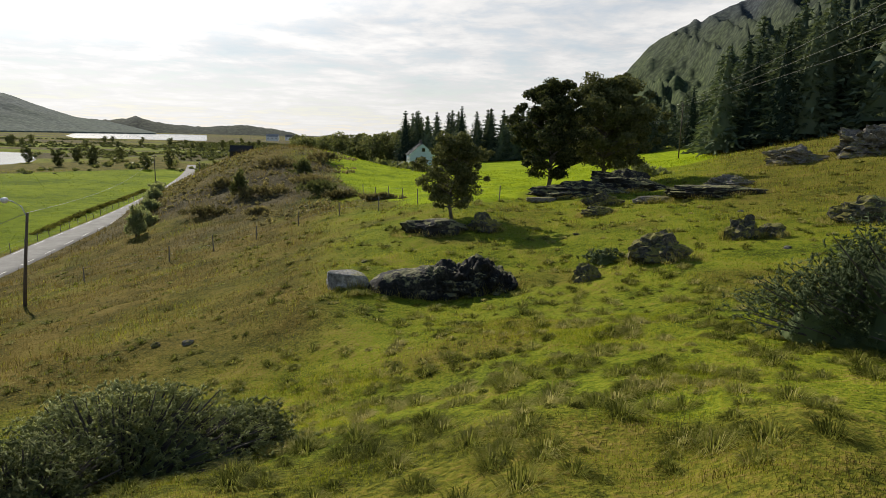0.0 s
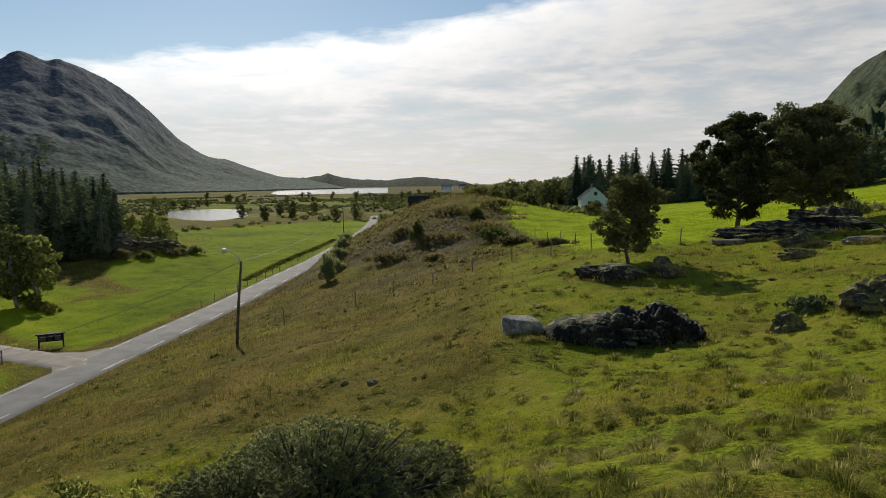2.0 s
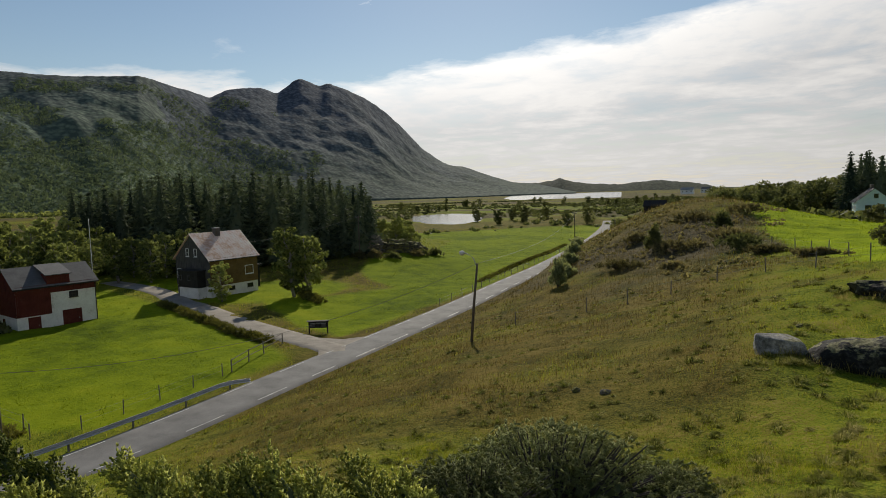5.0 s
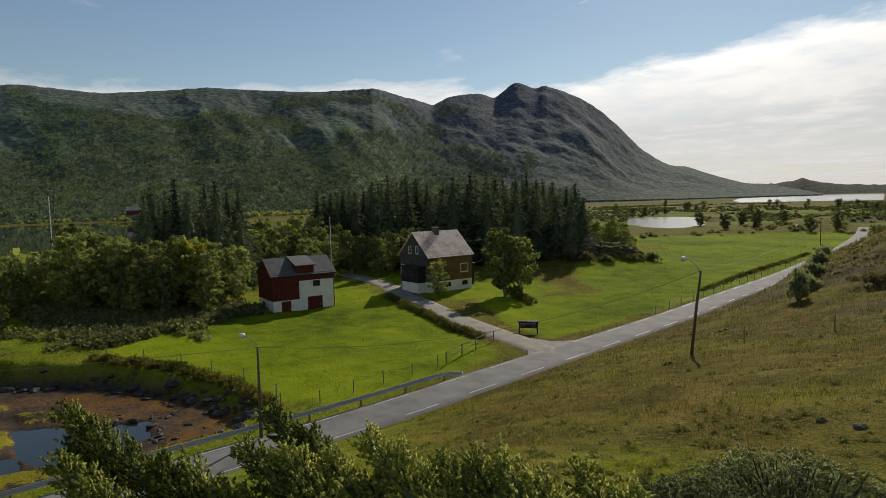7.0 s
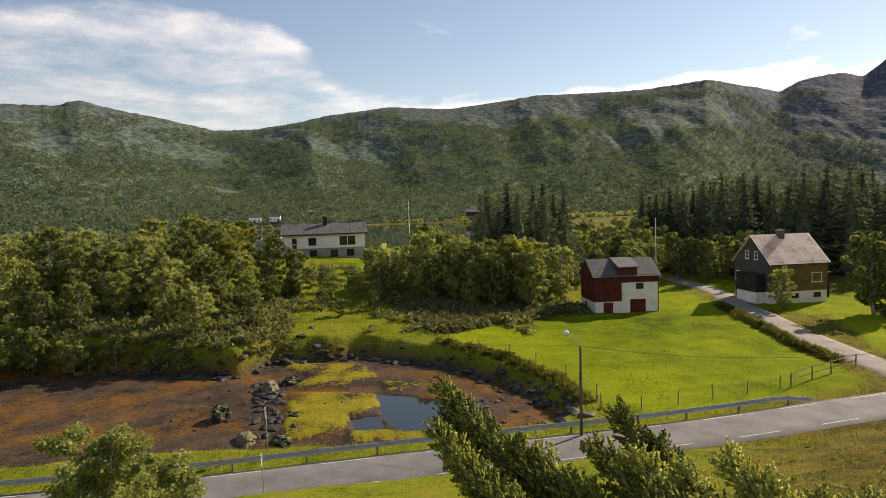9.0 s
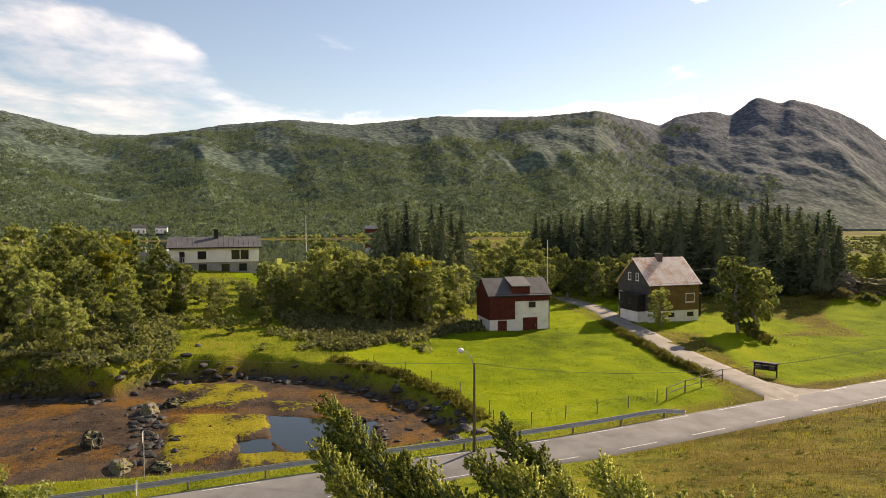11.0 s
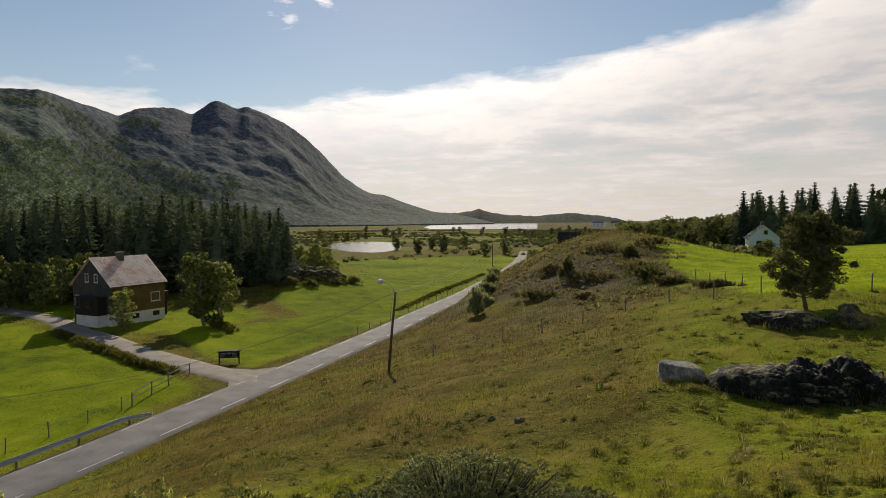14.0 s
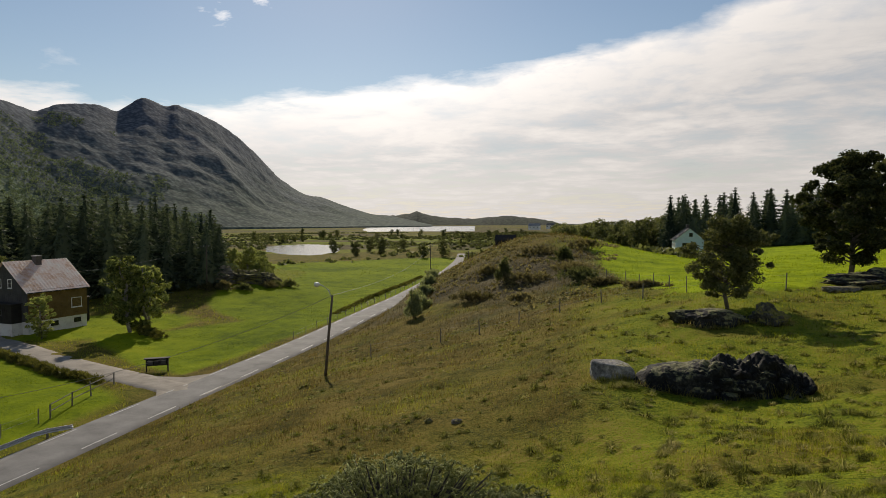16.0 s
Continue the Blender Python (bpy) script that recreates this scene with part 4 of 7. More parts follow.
def clad(parent, name, mat, x0, x1, y, z0, z1, face=None, vertical=True, step=0.19, label=""):
    """Boards as one cladding part on a wall that faces -y of the face's frame."""
    g = Geo()
    m = face or Matrix.Identity(4)
    if vertical:
        n = max(1, round((x1 - x0) / step))
        for i in range(n):
            a, w = x0 + (x1 - x0) * i / n, (x1 - x0) / n
            g.box(a + 0.008, y - (0.05 if i % 2 else 0.035), z0, a + w - 0.008, y + 0.01, z1, m)
    else:
        n = max(1, round((z1 - z0) / step))
        for i in range(n):
            a, w = z0 + (z1 - z0) * i / n, (z1 - z0) / n
            g.box(x0, y - 0.045, a, x1, y + 0.01, a + w - 0.014, m)
    return part(name, g, mat, parent, label)


def turned(deg):
    return Matrix.Rotation(radians(deg), 4, "Z")


def gable_clad(parent, name, mat, half, length, eave, ridge, z0, sign, step=0.2):
    """Vertical boards on a gable end at x = sign * length / 2."""
    g = Geo()
    n = round(2 * half / step)
    for i in range(n):
        a, b = -half + 2 * half * i / n + 0.008, -half + 2 * half * (i + 1) / n - 0.008
        top = lambda y: ridge - (ridge - eave) * abs(y) / half - 0.02
        x0, x1 = sign * length / 2, sign * (length / 2 + (0.05 if i % 2 else 0.035))
        p = [(x0, a, z0), (x0, b, z0), (x0, b, top(b)), (x0, a, top(a)), (x1, a, z0), (x1, b, z0), (x1, b, top(b)), (x1, a, top(a))]
        g.add(p, [(0, 1, 2, 3), (7, 6, 5, 4), (0, 4, 5, 1), (1, 5, 6, 2), (2, 6, 7, 3), (3, 7, 4, 0)])
    return part(name, g, mat, parent)


def red_barn():
    L, H, EAVE, RIDGE = 8.4, 3.0, 5.0, 6.95
    m = place(-81.1, 30.7, 1.0, -0.02, 0.0)
    b = thing("barn", m, "red and white barn with a grey dormered roof in the meadow", "barn")
    core = Geo()
    n = [(y, z) for y, z in ((-H + 0.06, -1.0), (H - 0.06, -1.0), (H - 0.06, EAVE - 0.02), (0, RIDGE - 0.12), (-H + 0.06, EAVE - 0.02))]
    core.add([(-L / 2 + 0.06, y, z) for y, z in n] + [(L / 2 - 0.06, y, z) for y, z in n], [(0, 1, 2, 3, 4), (9, 8, 7, 6, 5)] + [(i, i + 5, (i + 1) % 5 + 5, (i + 1) % 5) for i in range(5)])
    part("wall", core, M_WHITE, b, "white plastered masonry walls")
    # plaster on the front: low on one side, full height on the other
    part("plaster", Geo().box(-L / 2, -H, -1.0, -0.7, -H + 0.06, 1.62).box(-0.7, -H, -1.0, L / 2, -H + 0.06, 4.0), M_WHITE, b)
    part("plaster", Geo().box(-L / 2, -H + 0.06, -1.0, -L / 2 + 0.06, H, 1.6), M_WHITE, b)
    clad(b, "cladding", M_RED, -L / 2, -0.7, -H, 1.62, EAVE, label="red vertical boards")
    clad(b, "cladding", M_RED, -0.7, L / 2, -H, 4.0, EAVE)
    gable_clad(b, "cladding", M_RED, H, L, EAVE, RIDGE - 0.1, 1.6, -1)
    gable_clad(b, "cladding", M_RED, H, L, EAVE, RIDGE - 0.1, 3.9, 1)
    sheet_roof(b, "roof", L, H, EAVE, RIDGE, 0.3, 0.3, M_SLATE, -1, 30.0, label="smooth dark grey roof slope")
    sheet_roof(b, "roof", L, H, EAVE, RIDGE, 0.3, 0.3, M_SLATE, 1, 30.0)
    d = part("dormer", Geo().box(-1.0, -H + 0.02, EAVE - 0.2, 1.4, -0.2, EAVE + 1.08), M_RED, b, "red boarded dormer")
    clad(d, "cladding", M_RED, -1.0, 1.4, -H + 0.02, EAVE - 0.1, EAVE + 1.05)
    g = Geo()
    p = [(-1.2, -H - 0.25, EAVE + 1.06), (1.6, -H - 0.25, EAVE + 1.06), (1.6, 0.1, RIDGE + 0.12), (-1.2, 0.1, RIDGE + 0.12)]
    g.add(p + [(x, y, z - 0.09) for x, y, z in p], [(0, 1, 2, 3), (7, 6, 5, 4), (0, 4, 5, 1), (1, 5, 6, 2), (2, 6, 7, 3), (3, 7, 4, 0)])
    part("roof", g, M_SLATE, d, "grey sheet roof of the dormer")
    door(b, -2.5, -0.4, 1.05, 1.8, -H, M_RED, M_RED)
    door(b, 1.42, -0.3, 1.85, 2.0, -H, M_RED, M_RED, boards=8)
    window(b, 1.7, 3.2, 0.95, 0.7, -H, M_DARK, (3, 2))
    window(b, -0.9, 0.75, 0.6, 0.45, -L / 2, M_RED, face=turned(-90))
    part("bargeboard", Geo().box(-L / 2 - 0.3, -H - 0.31, EAVE - 0.36, L / 2 + 0.3, -H - 0.27, EAVE - 0.2), M_DARK, b)
    part("downpipe", Geo().tube([(L / 2 - 0.1, -H - 0.1, EAVE - 0.2), (L / 2 - 0.1, -H - 0.1, -0.5)], [0.05, 0.05], 6), M_DARK, b)


def brown_house():
    L, H, EAVE, RIDGE = 8.1, 4.0, 5.1, 8.6
    m = place(-81.9, 53.9, 1.0, 0.04, 0.7)
    h = thing("house", m, "brown wooden house with a rusty sheet roof and white foundation", "house")
    core = Geo()
    n = [(-H + 0.06, 1.2), (H - 0.06, 1.2), (H - 0.06, EAVE), (0, RIDGE - 0.12), (-H + 0.06, EAVE)]
    core.add([(-L / 2 + 0.06, y, z) for y, z in n] + [(L / 2 - 0.06, y, z) for y, z in n], [(0, 1, 2, 3, 4), (9, 8, 7, 6, 5)] + [(i, i + 5, (i + 1) % 5 + 5, (i + 1) % 5) for i in range(5)])
    part("wall", core, M_BROWN, h, "ochre-brown boarded walls")
    part("foundation", Geo().box(-L / 2 + 0.03, -H + 0.03, -1.2, L / 2 - 0.03, H - 0.03, 1.25), M_WHITE, h, "white painted foundation")
    clad(h, "cladding", M_BROWN, -L / 2, L / 2, -H, 1.2, EAVE, vertical=False)
    gable_clad(h, "cladding", M_GREY_BOARD, H, L, EAVE, RIDGE - 0.1, 1.2, -1)
    gable_clad(h, "cladding", M_BROWN, H, L, EAVE, RIDGE - 0.1, 1.2, 1)
    sheet_roof(h, "roof", L, H, EAVE, RIDGE, 0.35, 0.35, M_RUST, -1, 0.45, label="rust-streaked corrugated roof slope")
    sheet_roof(h, "roof", L, H, EAVE, RIDGE, 0.35, 0.35, M_RUST, 1, 0.45)
    c = part("chimney", Geo().box(-0.55, -0.75, RIDGE - 1.2, 0.25, -0.05, RIDGE + 0.5), M_CHIMNEY, h, "dark brick chimney")
    part("cap", Geo().box(-0.61, -0.81, RIDGE + 0.5, 0.31, 0.01, RIDGE + 0.6), M_CONCRETE, c)
    # dark porch on the gable
    p = part("porch", Geo().box(-L / 2 - 1.3, -H + 1.1, 1.1, -L / 2, -H + 5.6, 3.4), M_DARK, h, "dark boarded porch")
    part("foundation", Geo().box(-L / 2 - 1.27, -H + 1.13, -1.2, -L / 2 + 0.02, -H + 5.57, 1.1), M_WHITE, p, "white painted porch foundation")
    clad(p, "cladding", M_DARK, -5.6 + H - 0.0, H - 1.1 - 0.0, -L / 2 - 1.3, 1.1, 3.35, face=turned(-90))
    part("roof", Geo().box(-L / 2 - 1.5, -H + 0.9, 3.4, -L / 2 + 0.05, -H + 5.8, 3.52), M_DARK, p)
    f = turned(-90)
    window(h, 0.9, 5.3, 0.75, 1.15, -L / 2, M_TRIM_WHITE, (1, 2), face=f)
    window(h, -1.0, 5.3, 0.75, 1.15, -L / 2, M_TRIM_WHITE, (1, 2), face=f)
    window(h, -3.2, 2.2, 0.95, 1.3, -L / 2, M_TRIM_WHITE, (1, 2), face=f)
    window(p, -1.0, 2.1, 0.6, 0.7, -L / 2 - 1.32, M_GREY_BOARD, face=f)
    window(p, 1.0, 2.1, 0.6, 0.7, -L / 2 - 1.32, M_GREY_BOARD, face=f)
    door(h, -3.3, -0.3, 0.8, 1.6, -L / 2, M_DARK, M_GREY_BOARD, face=f)
    window(h, 2.5, 2.3, 1.5, 1.3, -H, M_TRIM_WHITE, (1, 1))
    for x in (-2.6, -0.6, 2.6):
        window(h, x, 0.35, 1.0, 0.55, -H + 0.03, M_DARK, (2, 1), "cellar_window")
    a = part("annex", Geo().box(L / 2, -1.2, -1.0, L / 2 + 2.6, 3.0, 3.0), M_DARK, h, "dark lean-to shed")
    clad(a, "cladding", M_DARK, L / 2, L / 2 + 2.6, -1.2, 0.0, 2.95)
    part("roof", Geo().box(L / 2 - 0.05, -1.45, 3.0, L / 2 + 2.85, 3.2, 3.14), M_DARK, a)
    part("gutter", Geo().tube([(-L / 2 - 0.3, -H - 0.36, EAVE - 0.32), (L / 2 + 0.3, -H - 0.36, EAVE - 0.32)], [0.06, 0.06], 8), M_DARK, h)


def white_house():
    L, H, EAVE, RIDGE = 15.6, 4.2, 5.4, 7.1
    m = place(-127.3, -12.4, 1.0, 0.09, 5.2)
    h = thing("house", m, "white two-storey house with a low grey roof and black windows", "house")
    core = Geo()
    n = [(-H + 0.06, 2.4), (H - 0.06, 2.4), (H - 0.06, EAVE), (0, RIDGE - 0.12), (-H + 0.06, EAVE)]
    core.add([(-L / 2 + 0.06, y, z) for y, z in n] + [(L / 2 - 0.06, y, z) for y, z in n], [(0, 1, 2, 3, 4), (9, 8, 7, 6, 5)] + [(i, i + 5, (i + 1) % 5 + 5, (i + 1) % 5) for i in range(5)])
    part("wall", core, M_BOARD_WHITE, h, "white boarded upper storey")
    part("basement", Geo().box(-L / 2 + 0.25, -H + 0.2, -2.0, L / 2 - 0.1, H - 0.1, 2.4), M_CONCRETE, h, "pale grey basement storey")
    clad(h, "cladding", M_BOARD_WHITE, -L / 2 + 3.0, L / 2, -H, 2.4, EAVE, vertical=False)
    sheet_roof(h, "roof", L, H, EAVE, RIDGE, 0.5, 0.6, M_SLATE, -1, 0.9, label="low grey roof slope")
    sheet_roof(h, "roof", L, H, EAVE, RIDGE, 0.5, 0.6, M_SLATE, 1, 0.9)
    part("fascia", Geo().box(-L / 2 - 0.5, -H - 0.66, EAVE - 0.42, L / 2 + 0.5, -H - 0.61, EAVE - 0.2), M_DARK, h, "black fascia board")
    c = part("chimney", Geo().box(-0.2, -0.9, RIDGE - 0.8, 0.6, -0.2, RIDGE + 1.3), M_DARK, h, "black sheet-clad chimney")
    part("cap", Geo().box(-0.28, -0.98, RIDGE + 1.3, 0.68, -0.12, RIDGE + 1.38), M_DARK, c)
    window(h, -2.3, 3.05, 1.5, 1.4, -H - 0.02, M_DARK, (2, 1))
    window(h, 3.6, 2.95, 1.45, 1.65, -H - 0.02, M_DARK)
    window(h, 5.2, 2.95, 1.45, 1.65, -H - 0.02, M_DARK)
    for x in (-2.2, 1.8, 4.9):
        window(h, x, 0.75, 1.4, 1.3, -H + 0.2, M_DARK, (1, 1), "basement_window")
    # recessed balcony corner with stair
    b = part("balcony", Geo().box(-L / 2 - 0.2, -H - 0.3, 2.25, -L / 2 + 3.0, -H + 1.2, 2.42), M_CONCRETE, h, "corner balcony with white railing")
    for i in range(9):
        part("baluster", Geo().box(-L / 2 - 0.15 + i * 0.38, -H - 0.28, 2.42, -L / 2 - 0.09 + i * 0.38, -H - 0.23, 3.3), M_TRIM_WHITE, b)
    part("handrail", Geo().box(-L / 2 - 0.2, -H - 0.3, 3.3, -L / 2 + 3.0, -H - 0.2, 3.38), M_TRIM_WHITE, b)
    door(h, -L / 2 + 2.1, 2.45, 0.9, 2.0, -H + 0.05, M_DARK, M_TRIM_WHITE)
    s = part("stair", Geo().tube([(-L / 2 + 2.9, -H - 1.6, -0.3), (-L / 2 + 1.2, -H - 0.5, 2.4)], [0.08, 0.08], 6), M_DARK, h, "dark outside stair")
    for i in range(8):
        part("tread", Geo().box(-L / 2 + 1.2 + 1.6 * i / 8, -H - 0.6 - 1.0 * i / 8, 2.2 - 2.5 * i / 8, -L / 2 + 2.2 + 1.6 * i / 8, -H - 0.3 - 1.0 * i / 8, 2.26 - 2.5 * i / 8), M_DARK, s)
    part("annex", Geo().box(-L / 2 - 2.2, -1.0, -1.0, -L / 2 + 0.2, 3.0, 4.4), M_BOARD_WHITE, h, "small white annex")


def blue_house():
    L, H, EAVE, RIDGE = 9.0, 3.6, 3.6, 6.6
    x, y = polar(-2.95, 182)
    m = place(x + 2.0, y + 3, -0.16, 0.99, 5.6) @ turned(90) 
    h = thing("house", m, "pale blue wooden house with a dark roof beyond the meadow", "house")
    core = Geo()
    n = [(-H + 0.06, -1.5), (H - 0.06, -1.5), (H - 0.06, EAVE), (0, RIDGE - 0.12), (-H + 0.06, EAVE)]
    core.add([(-L / 2 + 0.06, y, z) for y, z in n] + [(L / 2 - 0.06, y, z) for y, z in n], [(0, 1, 2, 3, 4), (9, 8, 7, 6, 5)] + [(i, i + 5, (i + 1) % 5 + 5, (i + 1) % 5) for i in range(5)])
    part("wall", core, M_BOARD_BLUE, h, "pale blue boarded walls")
    for sgn in (-1, 1):
        gable_clad(h, "cladding", M_BOARD_BLUE, H, L, EAVE, RIDGE - 0.1, 0.3, sgn)
        sheet_roof(h, "roof", L, H, EAVE, RIDGE, 0.35, 0.4, M_SLATE, sgn, 0.5)
    for sgn in (90, -90):
        window(h, 0.3, 4.3, 0.9, 1.0, -L / 2 - 0.03, M_DARK, face=turned(sgn))
        window(h, -1.2, 1.3, 1.3, 1.3, -L / 2 - 0.03, M_DARK, (2, 1), face=turned(sgn))
    for x0 in (-2.5, 0.4, 2.8):
        window(h, x0, 1.3, 1.2, 1.2, -H + 0.02, M_TRIM_WHITE, (2, 1))
    c = part("chimney", Geo().box(-0.4, -0.4, RIDGE - 0.6, 0.4, 0.3, RIDGE + 0.8), M_CHIMNEY, h)
    part("cap", Geo().box(-0.45, -0.45, RIDGE + 0.8, 0.45, 0.35, RIDGE + 0.88), M_CONCRETE, c)


def small_house(az, d, w, dep, eave, ridge, wall, roof, label, turn, z=None):
    x, y = polar(az, d)
    z = gz(x, y) - 0.2 if z is None else z
    h = thing("house", pose(x, y, z, 0, 0, turn), label, "house", "far houses")
    core = Geo()
    half = dep / 2
    n = [(-half, -2), (half, -2), (half, eave), (0, ridge - 0.1), (-half, eave)]
    core.add([(-w / 2, yy, zz) for yy, zz in n] + [(w / 2, yy, zz) for yy, zz in n], [(0, 1, 2, 3, 4), (9, 8, 7, 6, 5)] + [(i, i + 5, (i + 1) % 5 + 5, (i + 1) % 5) for i in range(5)])
    part("wall", core, wall, h)
    for sgn in (-1, 1):
        sheet_roof(h, "roof", w, half, eave, ridge, 0.4, 0.4, roof, sgn, 0.9)
        for k in range(3):
            window(h, -w / 3 + k * w / 3, 1.0, 1.3, 1.2, -half - 0.02, M_DARK, face=turned(0 if sgn < 0 else 180))


red_barn()
brown_house()
white_house()
blue_house()
small_house(-17.9, 330, 10, 7, 2.6, 5.2, M_DARK, M_DARK, "dark weathered barn on the rise by the bay", 10, 2.2)
small_house(-15.3, 900, 16, 9, 4, 7, M_BOARD_WHITE, M_ROOF_PALE, "white farmhouse near the sea", 5, 5.0)
small_house(-13.8, 1000, 14, 8, 4, 7, M_BOARD_WHITE, M_SLATE, "white farmhouse near the sea", -10, 5.0)
small_house(-81.8, 850, 26, 10, 4, 8, M_RED, M_ROOF_PALE, "long red barn across the inlet", 80, 8.0)
small_house(-101.5, 880, 16, 9, 5, 9, M_BOARD_WHITE, M_SLATE, "white farmhouse across the inlet", 100, 9.0)
small_house(-99.8, 880, 14, 8, 5, 8, M_BOARD_WHITE, M_SLATE, "white farmhouse across the inlet", 90, 9.0)
small_house(-103.5, 930, 18, 9, 5, 9, M_GREY_BOARD, M_SLATE, "grey farm building across the inlet", 95, 10.0)
small_house(-107.5, 960, 15, 9, 5, 9, M_BOARD_WHITE, M_ROOF_PALE, "white farmhouse across the inlet", 95, 12.0)

# ---- trees ----
rng = np.random.default_rng(7)


def leaf_cards(centres, size, rnd, up=0.0, long=1.6, dirs=None, single=False):
    """Small bent leaf pieces (two triangles each) at the centres."""
    n = len(centres)
    a = rnd.normal(size=(n, 3)) if dirs is None else dirs + rnd.normal(size=(n, 3)) * 0.35
    a[:, 2] += up
    a /= np.linalg.norm(a, axis=1)[:, None] + 1e-9
    b = np.cross(a, rnd.normal(size=(n, 3)))
    b /= np.linalg.norm(b, axis=1)[:, None] + 1e-9
    s = (size * rnd.uniform(0.6, 1.35, n))[:, None]
    c = np.asarray(centres)
    nrm = np.cross(a, b)
    if single:
        v = np.stack([c - a * s * long * 0.4 + b * s * 0.5, c - a * s * long * 0.4 - b * s * 0.5, c + a * s * long * 0.6], 1).reshape(-1, 3)
        return v, np.arange(3 * n).reshape(-1, 3)
    v = np.stack([c - a * s * long * 0.5, c + b * s * 0.5 + nrm * s * 0.15, c + a * s * long * 0.5, c - b * s * 0.5 + nrm * s * 0.15], 1).reshape(-1, 3)
    f = np.arange(4 * n).reshape(-1, 4)
    return v, f


def blob_points(rnd, n, radius, flat=0.8, shell=0.55):
    p = rnd.normal(size=(n, 3))
    p /= np.linalg.norm(p, axis=1)[:, None]
    r = rnd.uniform(shell, 1.0, n)[:, None]
    p = p * r * radius
    p[:, 2] *= flat
    return p


def broadleaf(name, seed, height, spread, clear, leaf, mat, bark=None, stems=1, blobs=26, per=110, lean=0.0, loose=1.0, long=1.6, single=False, low=0.8):
    """Tapered stem or stems, limbs, and a crown of leaf clumps with gaps."""
    rnd = np.random.default_rng(seed)
    wood, cents = Geo(), []
    for s in range(stems):
        a0 = rnd.uniform(0, math.tau)
        sp = 0.0 if stems == 1 else spread * 0.45
        topx, topy = sp * math.cos(a0) + lean * height, sp * math.sin(a0)
        hh = height * rnd.uniform(0.86, 1.0)
        r0 = height * 0.019 * (1.0 if stems == 1 else 0.75)
        path = [Vector((0.12 * s * math.cos(a0), 0.12 * s * math.sin(a0), -0.3))]
        for k in range(1, 7):
            f = k / 6
            path.append(Vector((topx * f**1.2 + rnd.normal() * 0.02 * height, topy * f**1.2 + rnd.normal() * 0.02 * height, hh * 0.92 * f)))
        wood.tube(path, [r0 * (1 - 0.85 * k / 6) + 0.012 for k in range(7)], 7)
        nb = max(4, blobs // stems)
        for i in range(nb):
            f = clear + (1 - clear) * (i + 0.5) / nb
            j = min(5, int(f * 6))
            base = path[j].lerp(path[j + 1], f * 6 - j)
            ang = i * 2.399 + rnd.uniform(-0.5, 0.5)
            prof = math.sin(math.pi * min(1, max(0.06, (f - clear * 0.7) / (1.06 - clear * 0.7)) ** low))
            reach = spread * (0.25 + 0.75 * prof) * rnd.uniform(0.4, 1.22) * (0.7 if stems > 1 else 1)
            tip = base + Vector((reach * math.cos(ang), reach * math.sin(ang), reach * rnd.uniform(0.15, 0.6)))
            mid = base.lerp(tip, 0.5) + Vector((0, 0, reach * 0.08))
            wood.tube([base, mid, tip], [r0 * 0.35 * (1 - f * 0.6) + 0.01, r0 * 0.2 * (1 - f * 0.6) + 0.008, 0.008], 3 if single else 5, False)
            rad = spread * rnd.uniform(0.16, 0.38) * loose
            for cpt, k in ((tip, per), (base.lerp(tip, 0.6), per // 2)):
                cents.append(blob_points(rnd, k, rad, 0.75, 0.3) + np.array(cpt))
    cents = np.concatenate(cents)
    cents = cents[cents[:, 2] > height * clear * 0.55]
    v, f = leaf_cards(cents, leaf, rnd, 0.0, long, None, single)
    tree = thing(name, Matrix.Identity(4), "", "tree")
    part("trunk", wood, bark or M_BARK, tree, smooth=True)
    part("crown", np_mesh("crown", v, f, mat), mat, tree)
    return tree


